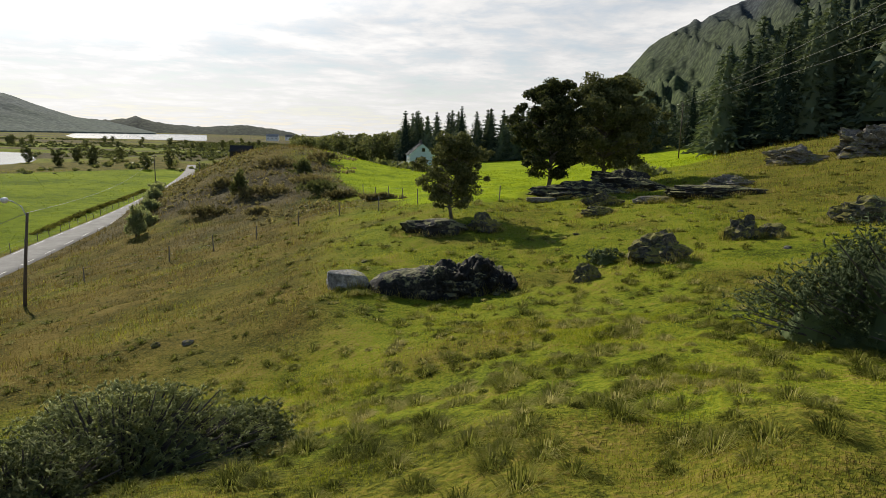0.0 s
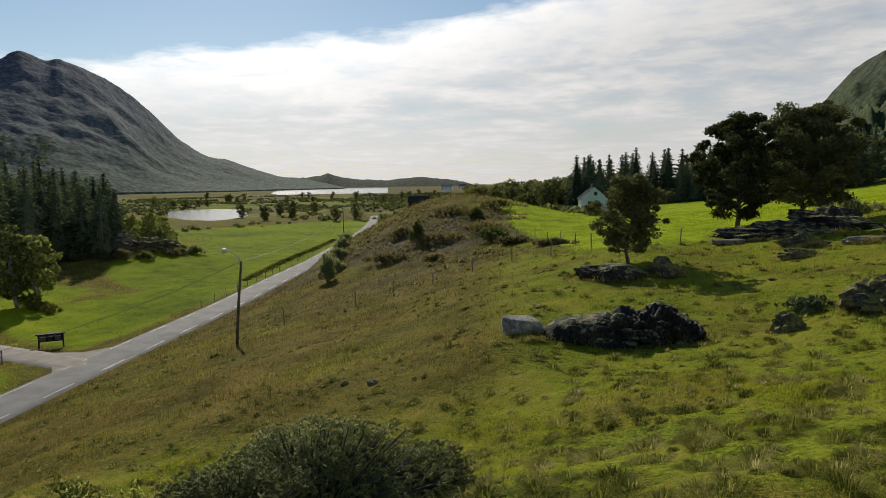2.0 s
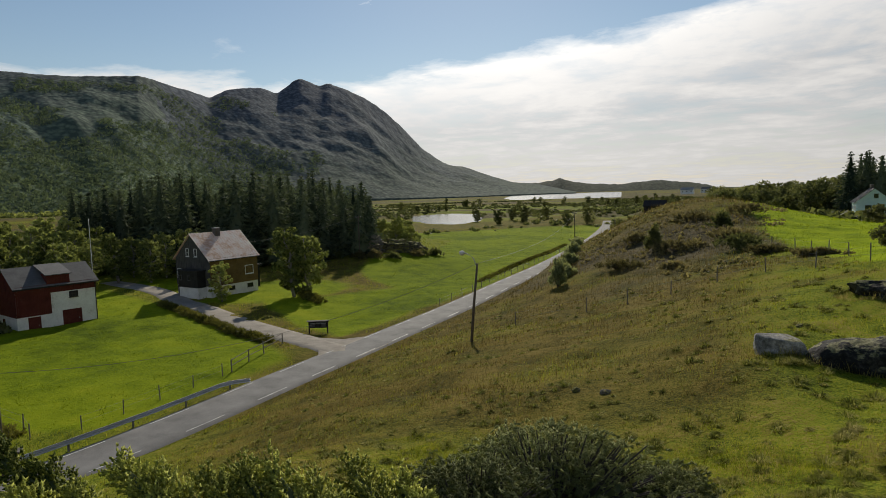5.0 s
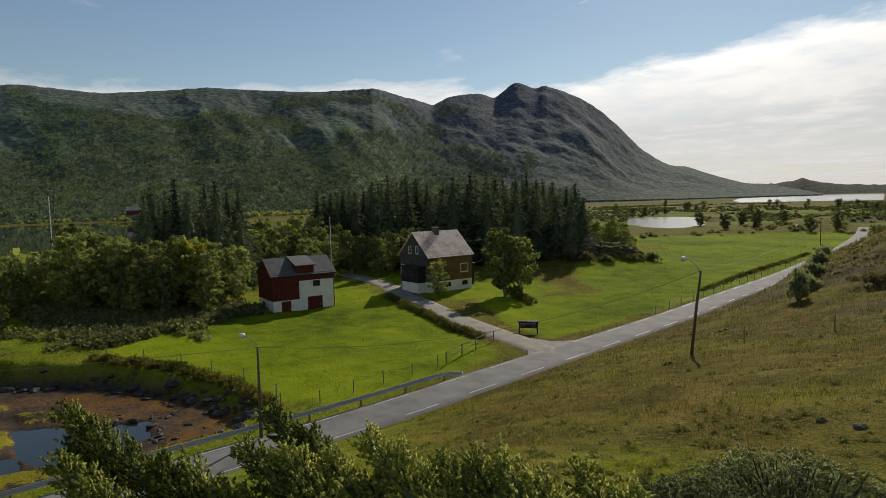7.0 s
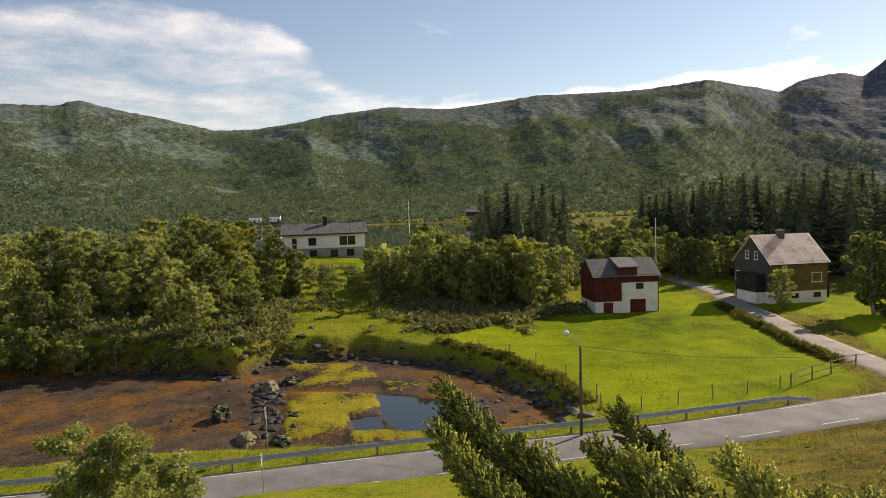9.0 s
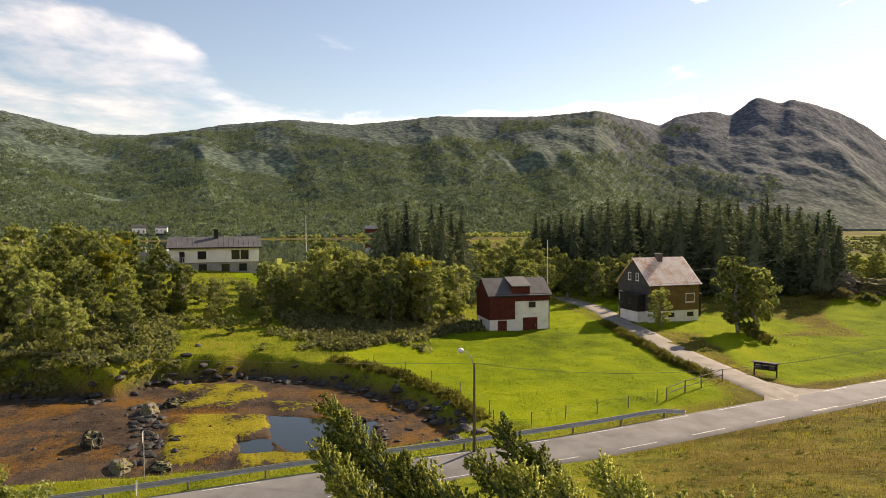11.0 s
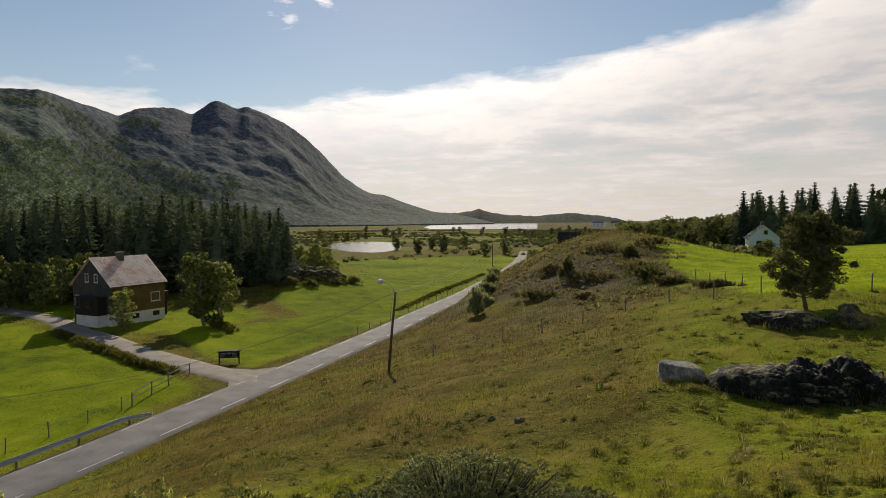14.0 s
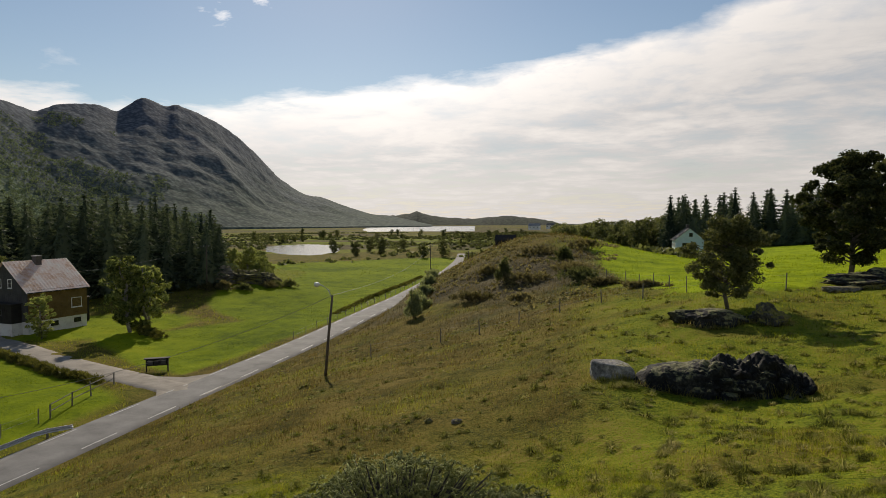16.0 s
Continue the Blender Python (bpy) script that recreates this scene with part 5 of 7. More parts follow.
def spruce(seed, height, radius):
    """Conifer: straight stem, drooping whorls of needle sprays, and an added inner cone that blocks light."""
    rnd = np.random.default_rng(seed)
    wood = Geo().tube([(0, 0, -0.4), (0, 0, height * 0.5), (0, 0, height * 0.985)], [height * 0.014, height * 0.008, 0.015], 7)
    cents, dirs, sizes = [], [], []
    levels = int(height * 2.6)
    for i in range(levels):
        f = (i + rnd.uniform(0, 0.9)) / levels
        z = height * (0.04 + 0.96 * f)
        r = radius * (1 - f) ** 0.8 * rnd.uniform(0.72, 1.2) + 0.08
        n = 6 + int(7 * (1 - f))
        for k in range(n):
            a = k * math.tau / n + rnd.uniform(0, 0.9)
            ln = r * rnd.uniform(0.6, 1.12)
            for q in np.linspace(0.42, 1.0, 3 + int(4 * (1 - f))):
                droop = -0.36 * ln * q + 0.20 * ln * q * q
                cents.append((ln * q * math.cos(a), ln * q * math.sin(a), z + droop))
                dirs.append((math.cos(a), math.sin(a), -0.25))
                sizes.append(0.19 + 0.20 * (1 - f))
    cents, dirs = np.array(cents), np.array(dirs)
    v1, f1 = leaf_cards(cents + rnd.normal(size=cents.shape) * 0.10, np.array(sizes), rnd, 0.0, 2.5, dirs, True)
    # uneven cone added inside the crown so that no light passes through
    hv, hf = [], []
    for i in range(13):
        f = i / 12
        for k in range(9):
            rr = (radius * (1 - f) * 0.5) * rnd.uniform(0.75, 1.15) + 0.02
            hv.append((rr * math.cos(k * math.tau / 9 + i * 0.35), rr * math.sin(k * math.tau / 9 + i * 0.35), height * (0.05 + 0.92 * f)))
    for i in range(12):
        for k in range(9):
            a, b, c, d = i * 9 + k, i * 9 + (k + 1) % 9, (i + 1) * 9 + (k + 1) % 9, (i + 1) * 9 + k
            hf += [(a, b, c), (a, c, d)]
    tree = thing("spruce", Matrix.Identity(4), "", "tree")
    part("trunk", wood, M_BARK, tree)
    part("crown", np_mesh("crown", np.concatenate([v1, np.array(hv)]), np.concatenate([f1, np.array(hf) + len(v1)]), M_SPRUCE), M_SPRUCE, tree)
    return tree


def put(proto, x, y, turn, scale, label="", group="", z=None):
    """A copy of a tree standing on the ground."""
    z = gz(x, y) - 0.1 if z is None else z
    ob = copy_thing(proto, Matrix.Identity(4))
    ob.matrix_world = pose(x, y, z, 0, 0, turn) @ Matrix.Diagonal((scale, scale, scale, 1))
    tagged(ob, label, "tree", group)
    return ob


def drop(proto):
    for o in list(proto.children_recursive) + [proto]:
        bpy.data.objects.remove(o)


SPRUCES = [spruce(100 + i, h, r) for i, (h, r) in enumerate(((13, 4.0), (12, 4.1), (14, 3.8), (11, 3.9), (12.5, 3.4)))]
BIRCHES = [broadleaf("birch", 200 + i, h, s, c, 0.185, M_LEAF, M_BARK_PALE, st, 62, 42, loose=0.58, long=2.0, single=True) for i, (h, s, c, st) in enumerate(((7.5, 2.1, 0.08, 1), (6.5, 2.3, 0.05, 3), (8.0, 2.3, 0.1, 2), (5.5, 2.2, 0.03, 4)))]
DARKS = [broadleaf("tree", 270 + i, 6.5, 2.8, 0.05, 0.22, M_BUSH, M_BARK, 2, 46, 46, loose=0.8, long=1.7, single=True) for i in range(2)]
YELLOW = broadleaf("rowan", 231, 8.0, 2.4, 0.25, 0.15, M_LEAF_YELLOW, M_BARK_PALE, 3, 34, 100, long=2.0)
GREYS = [broadleaf("willow", 240 + i, 3.2, 1.7, 0.05, 0.15, M_LEAF_GREY, M_BARK, 4, 20, 90) for i in range(2)]


def spread_trees(protos, spots, label, group, seed, smin=0.8, smax=1.2, grow=None):
    rnd = random.Random(seed)
    for i, (x, y) in enumerate(spots):
        k = grow(math.degrees(math.atan2(x, y))) if grow else 1.0
        put(protos[i % len(protos)], x, y, rnd.uniform(0, 360), k * rnd.uniform(smin, smax), label, group)


def joined_trees(name, protos, spots, label, seed, smin, smax, grow):
    """The deeper rows of a wood, which nobody could count, in one mesh."""
    rnd, vs, fs, n = random.Random(seed), [], [], 0
    data = []
    for p in protos:
        me = next(o.data for o in p.children if o.name.startswith("crown"))
        co, ix = np.empty(len(me.vertices) * 3, np.float32), np.empty(len(me.loops), np.int32)
        me.vertices.foreach_get("co", co)
        me.loops.foreach_get("vertex_index", ix)
        data.append((co.reshape(-1, 3), ix.reshape(-1, 3)))
    for i, (x, y) in enumerate(spots):
        co, ix = data[i % len(data)]
        k, a = grow(math.degrees(math.atan2(x, y))) * rnd.uniform(smin, smax), rnd.uniform(0, math.tau)
        c, q = math.cos(a), math.sin(a)
        vs.append(np.stack([(co[:, 0] * c - co[:, 1] * q) * k + x, (co[:, 0] * q + co[:, 1] * c) * k + y, co[:, 2] * k + gz(x, y) - 0.1], 1))
        fs.append(ix + n)
        n += len(co)
    tagged(new(name, np_mesh(name, np.concatenate(vs), np.concatenate(fs), M_SPRUCE)), label, "woods", kind="stuff")


def patch(seed, count, az0, az1, d0, d1, keep=None, gap=3.0):
    """Spread-out spots in a stretch of the plan."""
    rnd, out = random.Random(seed), []
    for _ in range(count * 40):
        if len(out) >= count:
            break
        a, d = rnd.uniform(az0, az1), math.sqrt(rnd.uniform(d0 * d0, d1 * d1))
        p = polar(a, d)
        if all(math.dist(p, q) > gap for q in out) and (keep is None or keep(a, d)):
            out.append(p)
    return out


# dark spruce plantation behind the houses
PLANTED = patch(1, 250, -68, -43.2, 126, 180, lambda a, d: not (a < -61 and d < 140), 2.25)
PLANT_GROW = lambda a: float(np.interp(a, [-68, -62, -50, -46, -42.5], [1.05, 1.33, 1.36, 1.25, 0.95]))
PLANTED.sort(key=lambda p: math.hypot(*p))
spread_trees(SPRUCES, PLANTED[:110], "dark dense spruce in the plantation", "spruces of the plantation", 1, 0.8, 1.08, PLANT_GROW)
joined_trees("spruce_wood", SPRUCES, PLANTED[110:], "dark spruces in the depth of the plantation", 1, 0.8, 1.1, PLANT_GROW)
spread_trees(SPRUCES, patch(2, 34, -81.5, -73.5, 104, 122, None, 2.3), "dark tall spruce above the inlet", "spruces above the inlet", 2, 0.95, 1.28)
# spruces on the right-hand slope and behind the blue house
SLOPE = patch(3, 170, 22.8, 44, 100, 160, lambda a, d: d > 104 or a > 26, 2.4)
SLOPE_GROW = lambda a: float(np.interp(a, [22.8, 28, 36, 44], [0.85, 1.05, 1.25, 1.4]))
SLOPE.sort(key=lambda p: math.hypot(*p))
spread_trees(SPRUCES, SLOPE[:80], "dark spruce at the foot of the mountain", "spruces below the mountain", 3, 1.1, 1.6, SLOPE_GROW)
joined_trees("spruce_slope", SPRUCES, SLOPE[80:], "dark spruces higher up the mountain foot", 3, 1.1, 1.6, SLOPE_GROW)
spread_trees(SPRUCES, patch(4, 30, 12, 23, 170, 240, None, 4), "dark spruce behind the meadow", "spruces below the mountain", 4, 1.0, 1.4)
spread_trees(SPRUCES, patch(5, 46, -3.8, 10.5, 195, 220, None, 3.0), "pointed spruce behind the blue house", "spruces behind the blue house", 5, 1.0, 1.38)
# birches and rowans
spread_trees(BIRCHES, patch(6, 46, -122, -102.5, 80, 122, None, 3.6), "leafy green birch above the tidal flat", "birches above the flat", 6, 0.9, 1.5)
spread_trees(BIRCHES, patch(16, 20, -124, -100, 70, 84, None, 3.2), "dense birch on the bank above the mud", "birches above the flat", 16, 0.6, 1.0)
spread_trees(BIRCHES, patch(17, 12, -101, -91, 74, 92, None, 3.0), "low birch below the white house", "birches below the white house", 17, 0.4, 0.62)
spread_trees(BIRCHES, patch(7, 34, -92, -74, 84, 108, lambda a, d: not (-76 < a and d < 96) , 3.4), "leafy birch beside the barn", "birches beside the barn", 7, 0.85, 1.1, lambda a: float(np.interp(a, [-93, -84, -80, -74], [0.8, 0.85, 1.2, 1.2])))
spread_trees(BIRCHES, patch(8, 40, -76, -56, 106, 140, lambda a, d: d > 112, 4), "leafy birch before the spruces", "birches before the spruces", 8, 0.85, 1.25)
spread_trees(BIRCHES, patch(18, 14, -87, -78, 86, 98, None, 2.8), "tall leafy birch beside the barn", "birches beside the barn", 18, 1.15, 1.5)
put(YELLOW, *polar(-77.8, 88), 20, 1.3, "tall rowan with yellowing top beside the barn", "")
put(YELLOW, *polar(-104, 98), 120, 0.85, "yellowing rowan above the tidal flat", "")
spread_trees(BIRCHES, patch(21, 18, -73.5, -65.5, 122, 150, None, 3.2), "tall light birch between the spruces", "birches before the spruces", 21, 1.2, 1.6)
put(BIRCHES[2], *polar(-100.6, 84), 15, 1.25, "tall slender birch below the white house", "")
put(BIRCHES[0], *polar(-98.3, 86), 200, 0.95, "yellow-green birch below the white house", "")
put(YELLOW, *polar(-102.8, 112), 60, 1.0, "yellowing rowan above the tidal flat", "")
put(BIRCHES[2], *polar(-50.2, 89), 70, 1.38, "bushy birch on the lawn beside the house", "")
put(BIRCHES[1], *polar(-49.2, 90.5), 170, 1.45, "bushy birch on the lawn beside the house", "")
put(BIRCHES[0], *polar(-56.4, 89.0), 30, 0.78, "small young tree before the house", "")
spread_trees(BIRCHES, patch(9, 18, -43.6, -39.4, 138, 158, None, 2.8), "leafy birch at the meadow's edge", "birches at the meadow", 9, 0.85, 1.15)
spread_trees(BIRCHES, [(-86, 10), (-87, 14), (-85, 18), (-86.5, 21.5), (-89, 25), (-82.5, 14), (-81, 19)], "shady birch beside the barn", "birches beside the barn", 19, 1.05, 1.4)
for sd, a0, d0, hh in ((261, -114.5, 19.5, 3.9), (262, -110.6, 21.0, 2.6)):
    nb = broadleaf("birch", sd, hh, 1.5, 0.03, 0.06, M_LEAF, M_BARK_PALE, 3, 54, 300, loose=0.8, long=1.8)
    tagged(nb, "leafy birch on the slope above the road", "tree")
    bx0, by0 = polar(a0, d0)
    nb.matrix_world = pose(bx0, by0, gz(bx0, by0) - 0.1)
# rowans on the hill
r1 = broadleaf("rowan", 302, 5.1, 2.0, 0.14, 0.085, M_LEAF_DARK, M_BARK, 1, 90, 150, loose=0.62, long=1.9, low=0.6)
tagged(r1, "small dark rowan tree standing by the rocks", "tree")
r1.matrix_world = pose(0.5, 36.4, gz(0.5, 36.4) - 0.05, 0, 0, 30)
r2 = broadleaf("rowan", 305, 9.8, 2.9, 0.16, 0.13, M_LEAF_DARK, M_BARK, 1, 110, 210, loose=0.62, long=1.9, low=0.6)
tagged(r2, "broad dark rowan tree at the edge of the meadow", "tree", "rowans by the meadow")
r2.matrix_world = pose(8.4, 51.7, gz(8.4, 51.7) - 0.05, 0, 0, 0)
r3 = broadleaf("rowan", 309, 11.6, 4.5, 0.14, 0.14, M_LEAF_DARK, M_BARK, 1, 140, 240, loose=0.6, long=1.9, low=0.6)
tagged(r3, "large dark rowan tree at the edge of the meadow", "tree", "rowans by the meadow")
r3.matrix_world = pose(15.2, 60.6, gz(15.2, 60.6) - 0.05, 0, 0, 0)
# shrubs along the road, hedges of bushes, trees by the pond
spread_trees(GREYS, [(-44.6, 97), (-46.0, 101), (-47.6, 105)], "grey-green willow bush beside the road", "willows by the road", 11, 0.5, 0.75)
spread_trees(DARKS, patch(12, 26, -22, -6, 130, 215, None, 6), "bushy tree behind the knoll", "bushes behind the knoll", 12, 0.4, 0.75)
spread_trees(DARKS, patch(13, 56, -13, -2, 205, 300, None, 5), "bushy tree beyond the meadow", "trees beyond the meadow", 13, 1.15, 1.9)
spread_trees(DARKS, [polar(-31.6, 262), polar(-29.2, 270), polar(-25.4, 240), polar(-23.6, 246), polar(-19.6, 150), polar(-18.2, 158), polar(-15.5, 150), polar(-12.8, 140), polar(-33.5, 300), polar(-27.3, 290), polar(-30.3, 300), polar(-38, 480), polar(-37, 490), polar(-36.3, 500), polar(-39, 470)], "lone bushy tree near the pond", "trees near the pond", 14, 0.8, 1.1)
spread_trees(DARKS, patch(15, 26, -41, -14, 490, 800, lambda a, d: a > -33 or d > 520, 14), "distant bushy tree on the lowland", "distant trees", 15, 0.8, 1.3)
for p in SPRUCES + BIRCHES + DARKS + GREYS + [YELLOW]:
    drop(p)


def scrub(name, spots, height, seed, mat, label):
    """Far bushes and tree clumps that nobody could count."""
    rnd = np.random.default_rng(seed)
    cs, sz = [], []
    for x, y, z in spots:
        h = height * rnd.uniform(0.4, 1.3)
        k, leaf = (34, 0.42) if height > 1.5 else (64, 0.2) if height > 1 else (12, 0.42)
        p = blob_points(rnd, k, h * 0.75, 0.75, 0.2)
        p[:, 2] = np.abs(p[:, 2]) * 1.2
        cs.append(p + np.array([x, y, z]))
        sz.append(np.full(k, h * leaf))
    c = np.concatenate(cs)
    v, f = leaf_cards(c, np.concatenate(sz), rnd, 0.3, 1.3)
    tagged(new(name, np_mesh(name, v, f, mat)), label, "bushes", kind="stuff")


def scrub_spots(seed, n, az0, az1, d0, d1, lo=-0.9, thr=0.0, scale=60):
    r = np.random.default_rng(seed)
    d, a = np.sqrt(r.uniform(d0**2, d1**2, n)), np.radians(r.uniform(az0, az1, n))
    x, y = d * np.sin(a), d * np.cos(a)
    z = ground(x, y)
    k = (z > lo) & (vnoise(x, y, scale, seed) > thr)
    return np.stack([x, y, z], 1)[k]


scrub("far_scrub", scrub_spots(71, 7000, -44, -9, 300, 900, thr=0.1), 2.2, 71, M_BUSH, "dark bushes scattered over the far lowland")
scrub("far_woods", scrub_spots(72, 2600, -125, -44, 815, 1100, thr=-0.2), 7.0, 72, M_LEAF, "light green woods across the inlet")
scrub("lowland_scrub", scrub_spots(76, 900, -44, -9, 190, 480, thr=0.12, scale=40), 1.9, 76, M_BUSH, "dark bushes on the lowland by the pond")
scrub("shore_scrub", np.concatenate([scrub_spots(73, 700, -80, -44, 130, 260, thr=-0.25, scale=40), scrub_spots(77, 700, -125, -97, 125, 260, thr=-0.2, scale=40), scrub_spots(78, 160, -97, -80, 128, 180, thr=-0.1, scale=25)]), 3.4, 73, M_LEAF, "leafy bushes before the inlet")
_h = scrub_spots(79, 2600, -28, -8, 56, 112, thr=0.16, scale=7)
scrub("knoll_heather", _h[_h[:, 0] > road_x(_h[:, 1]) + 8], 0.45, 79, M_HEATH, "heather and dwarf shrubs covering the knoll")
scrub("knoll_scrub", scrub_spots(74, 420, -13, 3, 112, 190, thr=0.15, scale=14), 1.8, 74, M_BUSH, "dark hedge bushes beyond the meadow")
scrub("bank_scrub", np.concatenate([scrub_spots(75, 1100, -123, -99, 65, 90, thr=-0.45, scale=12), scrub_spots(80, 420, -99, -77, 68, 110, thr=0.12, scale=9)]), 1.4, 75, M_BUSH, "low bushes on the bank above the mud")
# dark bushes spread over the outline of the tree shade, to darken it
_r = np.random.default_rng(81)
_x, _y = _r.uniform(-95, -66, 2300), _r.uniform(-2, 26, 2300)
_in = poly_dist(_x, _y, [(-67.5, 5.5), (-71.5, 11.5), (-76.0, 19.0), (-78.5, 25.3), (-87, 25.3), (-92, 12), (-88, 0), (-78, 1)]) < 0
scrub("barn_undergrowth", np.stack([_x, _y, ground(_x, _y)], 1)[_in], 1.3, 81, M_LEAF_DARK, "dark undergrowth, partly standing in for tree shade beside the barn meadow")

# ---- rocks ----


def rock_mesh(seed, sx, sy, sz, mat, rough=0.28, layers=0.0, cuts=3, flat_top=0.0, fine=4, boxy=0.0):
    """A weathered rock: a faceted, cracked lump, cut by planes and split into layers."""
    bm = bmesh.new()
    bmesh.ops.create_icosphere(bm, subdivisions=fine, radius=1.0)
    rnd = random.Random(seed)
    planes = [(Vector((rnd.uniform(-1, 1), rnd.uniform(-1, 1), rnd.uniform(-0.3, 1))).normalized(), rnd.uniform(0.55, 0.85)) for _ in range(cuts * 3)]
    off = Vector((seed * 3.7, seed * 1.3, seed * 2.1))
    for v in bm.verts:
        p = v.co.copy()
        if boxy:
            p = p * 0.86 / max(abs(p.x), abs(p.y), abs(p.z)) ** boxy
        for n, d in planes:
            e = p.dot(n) - d
            if e > 0:
                p -= n * e * 0.85
        p += p.normalized() * (noise.fractal(p * 1.7 + off, 1.0, 2.0, 5) * rough + 0.35 * rough * noise.fractal(p * 6.0 + off, 1.0, 2.0, 3))
        if layers:
            q = p * 2.3 + off
            ds = noise.voronoi(Vector((q.x, q.y, q.z * 1.9)))[0]
            p += p.normalized() * layers * (min(ds[1] - ds[0], 0.32) * 3.4 - 0.6)
        if flat_top and p.z > flat_top:
            p.z = flat_top + (p.z - flat_top) * 0.2
        v.co = Vector((p.x * sx, p.y * sy, max(p.z, -0.75) * sz))
    me = bpy.data.meshes.new("rock")
    bm.to_mesh(me)
    bm.free()
    me.materials.append(mat)
    return me


def rock(x, y, sx, sy, sz, seed, mat, label, turn=0.0, rough=0.28, layers=0.0, sink=0.35, name="boulder", flat_top=0.0, tilt=0.0, boxy=0.0):
    ob = new(name, rock_mesh(seed, sx, sy, sz, mat, rough, layers, flat_top=flat_top, fine=5 if sx > 2.4 else 4, boxy=boxy))
    ob.matrix_world = pose(x, y, gz(x, y) + sz * (1 - sink) * 0.55, tilt, 0, turn)
    return tagged(ob, label, "rock")


rock(-3.2, 21.3, 0.86, 0.6, 0.55, 2, M_ROCK_PALE, "pale grey angular boulder in the grass", 15, 0.06, 0.0, flat_top=0.5, tilt=7, boxy=0.75)


def long_rock(x, y, half, width, height, turn, seed, mat, label):
    """One long mass: a smooth rounded slab at one end, rugged mossy lumps at the other."""
    off, vs, n, m = Vector((seed * 1.7, seed * 0.9, 0)), [], 150, 56
    for i in range(n + 1):
        u = -1 + 2 * i / n
        rugged = min(1, max(0, (u + 0.35) / 0.35))
        end = (1 - abs(u) ** 5) ** 0.5
        h = height * end * (0.80 + 0.12 * rugged + 0.22 * rugged * noise.noise(Vector((u * 3.1 + 4, 0.3, seed))) + 0.10 * math.exp(-((u - 0.55) / 0.2) ** 2))
        for k in range(m + 1):
            th = -0.35 + (math.pi + 0.7) * k / m
            c, q = math.cos(th), math.sin(th)
            p = Vector((u * half, width * end * math.copysign(abs(c) ** 0.6, c), h * math.copysign(abs(q) ** 0.62, q)))
            nr = Vector((0.6 * u**5, c, max(q, 0.1))).normalized()
            g1 = p * 1.5 + off
            d1 = noise.voronoi(Vector((g1.x, g1.y, g1.z * 1.5)))[0]
            d2 = noise.voronoi(p * 4.3 + off)[0]
            amp = 0.05 + 0.95 * rugged
            p += nr * (amp * ((min(d1[1] - d1[0], 0.4) - 0.22) * 0.62 + (min(d2[1] - d2[0], 0.4) - 0.2) * 0.24) + 0.05 * noise.fractal(p * 3 + off, 1.0, 2.0, 4))
            vs.append(p)
    fs = [(a * (m + 1) + b, (a + 1) * (m + 1) + b, (a + 1) * (m + 1) + b + 1, a * (m + 1) + b + 1) for a in range(n) for b in range(m)]
    ob = new("boulder", Geo().add(vs, fs).mesh("boulder", mat))
    ob.matrix_world = pose(x, y, gz(x, y) - 0.12, 0, 0, turn)
    return tagged(ob, label, "rock")


long_rock(0.02, 21.5, 2.72, 0.85, 1.36, 9, 3, M_ROCK_BLACK, "long dark rock, smooth at one end and mossy at the other")
rock(-0.45, 33.2, 1.85, 0.95, 0.85, 14, M_ROCK_DARK, "low dark flat-topped slab of rock", 5, 0.22, 0.0, flat_top=0.55)
rock(7.9, 22.4, 1.15, 0.9, 0.65, 15, M_ROCK_MOSS, "mossy layered rock mound on the slope", 0, 0.36, 0.12)
rock(4.8, 20.9, 0.48, 0.36, 0.42, 16, M_ROCK_MOSS, "small mossy rock in the grass", 15, 0.3, 0.08)
rock(12.4, 26.0, 0.75, 0.6, 0.75, 17, M_ROCK_MOSS, "mossy rock with grass around it", 30, 0.35, 0.1)
rock(13.4, 25.8, 0.65, 0.6, 0.5, 18, M_ROCK_MOSS, "moss-covered rock mound in dry grass", 60, 0.3, 0.05)
rock(19.2, 28.2, 1.9, 1.1, 0.9, 19, M_ROCK_MOSS, "grey rock with yellow lichen on the slope", -20, 0.25, 0.06)
rock(16.6, 40.2, 3.6, 1.4, 0.75, 20, M_ROCK_DARK, "long low rock ledge topped with grass", 8, 0.34, 0.0, flat_top=0.6)
rock(13.2, 40.0, 1.3, 0.8, 0.55, 21, M_ROCK, "pale flat rock slab at the ledge", 10, 0.15, 0.05, flat_top=0.3)
rock(10.4, 47.0, 3.6, 1.6, 0.85, 22, M_ROCK_DARK, "dark rock slab beneath the rowan trees", 4, 0.34, 0.0)
rock(14.6, 50.5, 3.0, 1.6, 1.2, 23, M_ROCK_DARK, "dark rock slab beneath the rowan trees", -12, 0.36, 0.0)
rock(7.3, 45.6, 1.5, 0.7, 0.35, 24, M_ROCK, "flat pale rock slab in the grass", 12, 0.12, 0.04, flat_top=0.3)
rock(10.2, 40.5, 1.2, 0.7, 0.7, 25, M_ROCK_MOSS, "mossy hummock of rock", 0, 0.3, 0.1)
rock(8.8, 36.5, 1.1, 0.6, 0.4, 26, M_ROCK_MOSS, "low mossy rock in the grass", 0, 0.3, 0.1)
rock(2.2, 33.2, 0.9, 0.7, 0.7, 27, M_ROCK_MOSS, "mossy hummock of rock beside the rowan", 0, 0.3, 0.1)
rock(36.5, 55.0, 4.4, 2.6, 1.7, 28, M_ROCK, "broken grey rock outcrop on the hillside", 20, 0.42, 0.12)
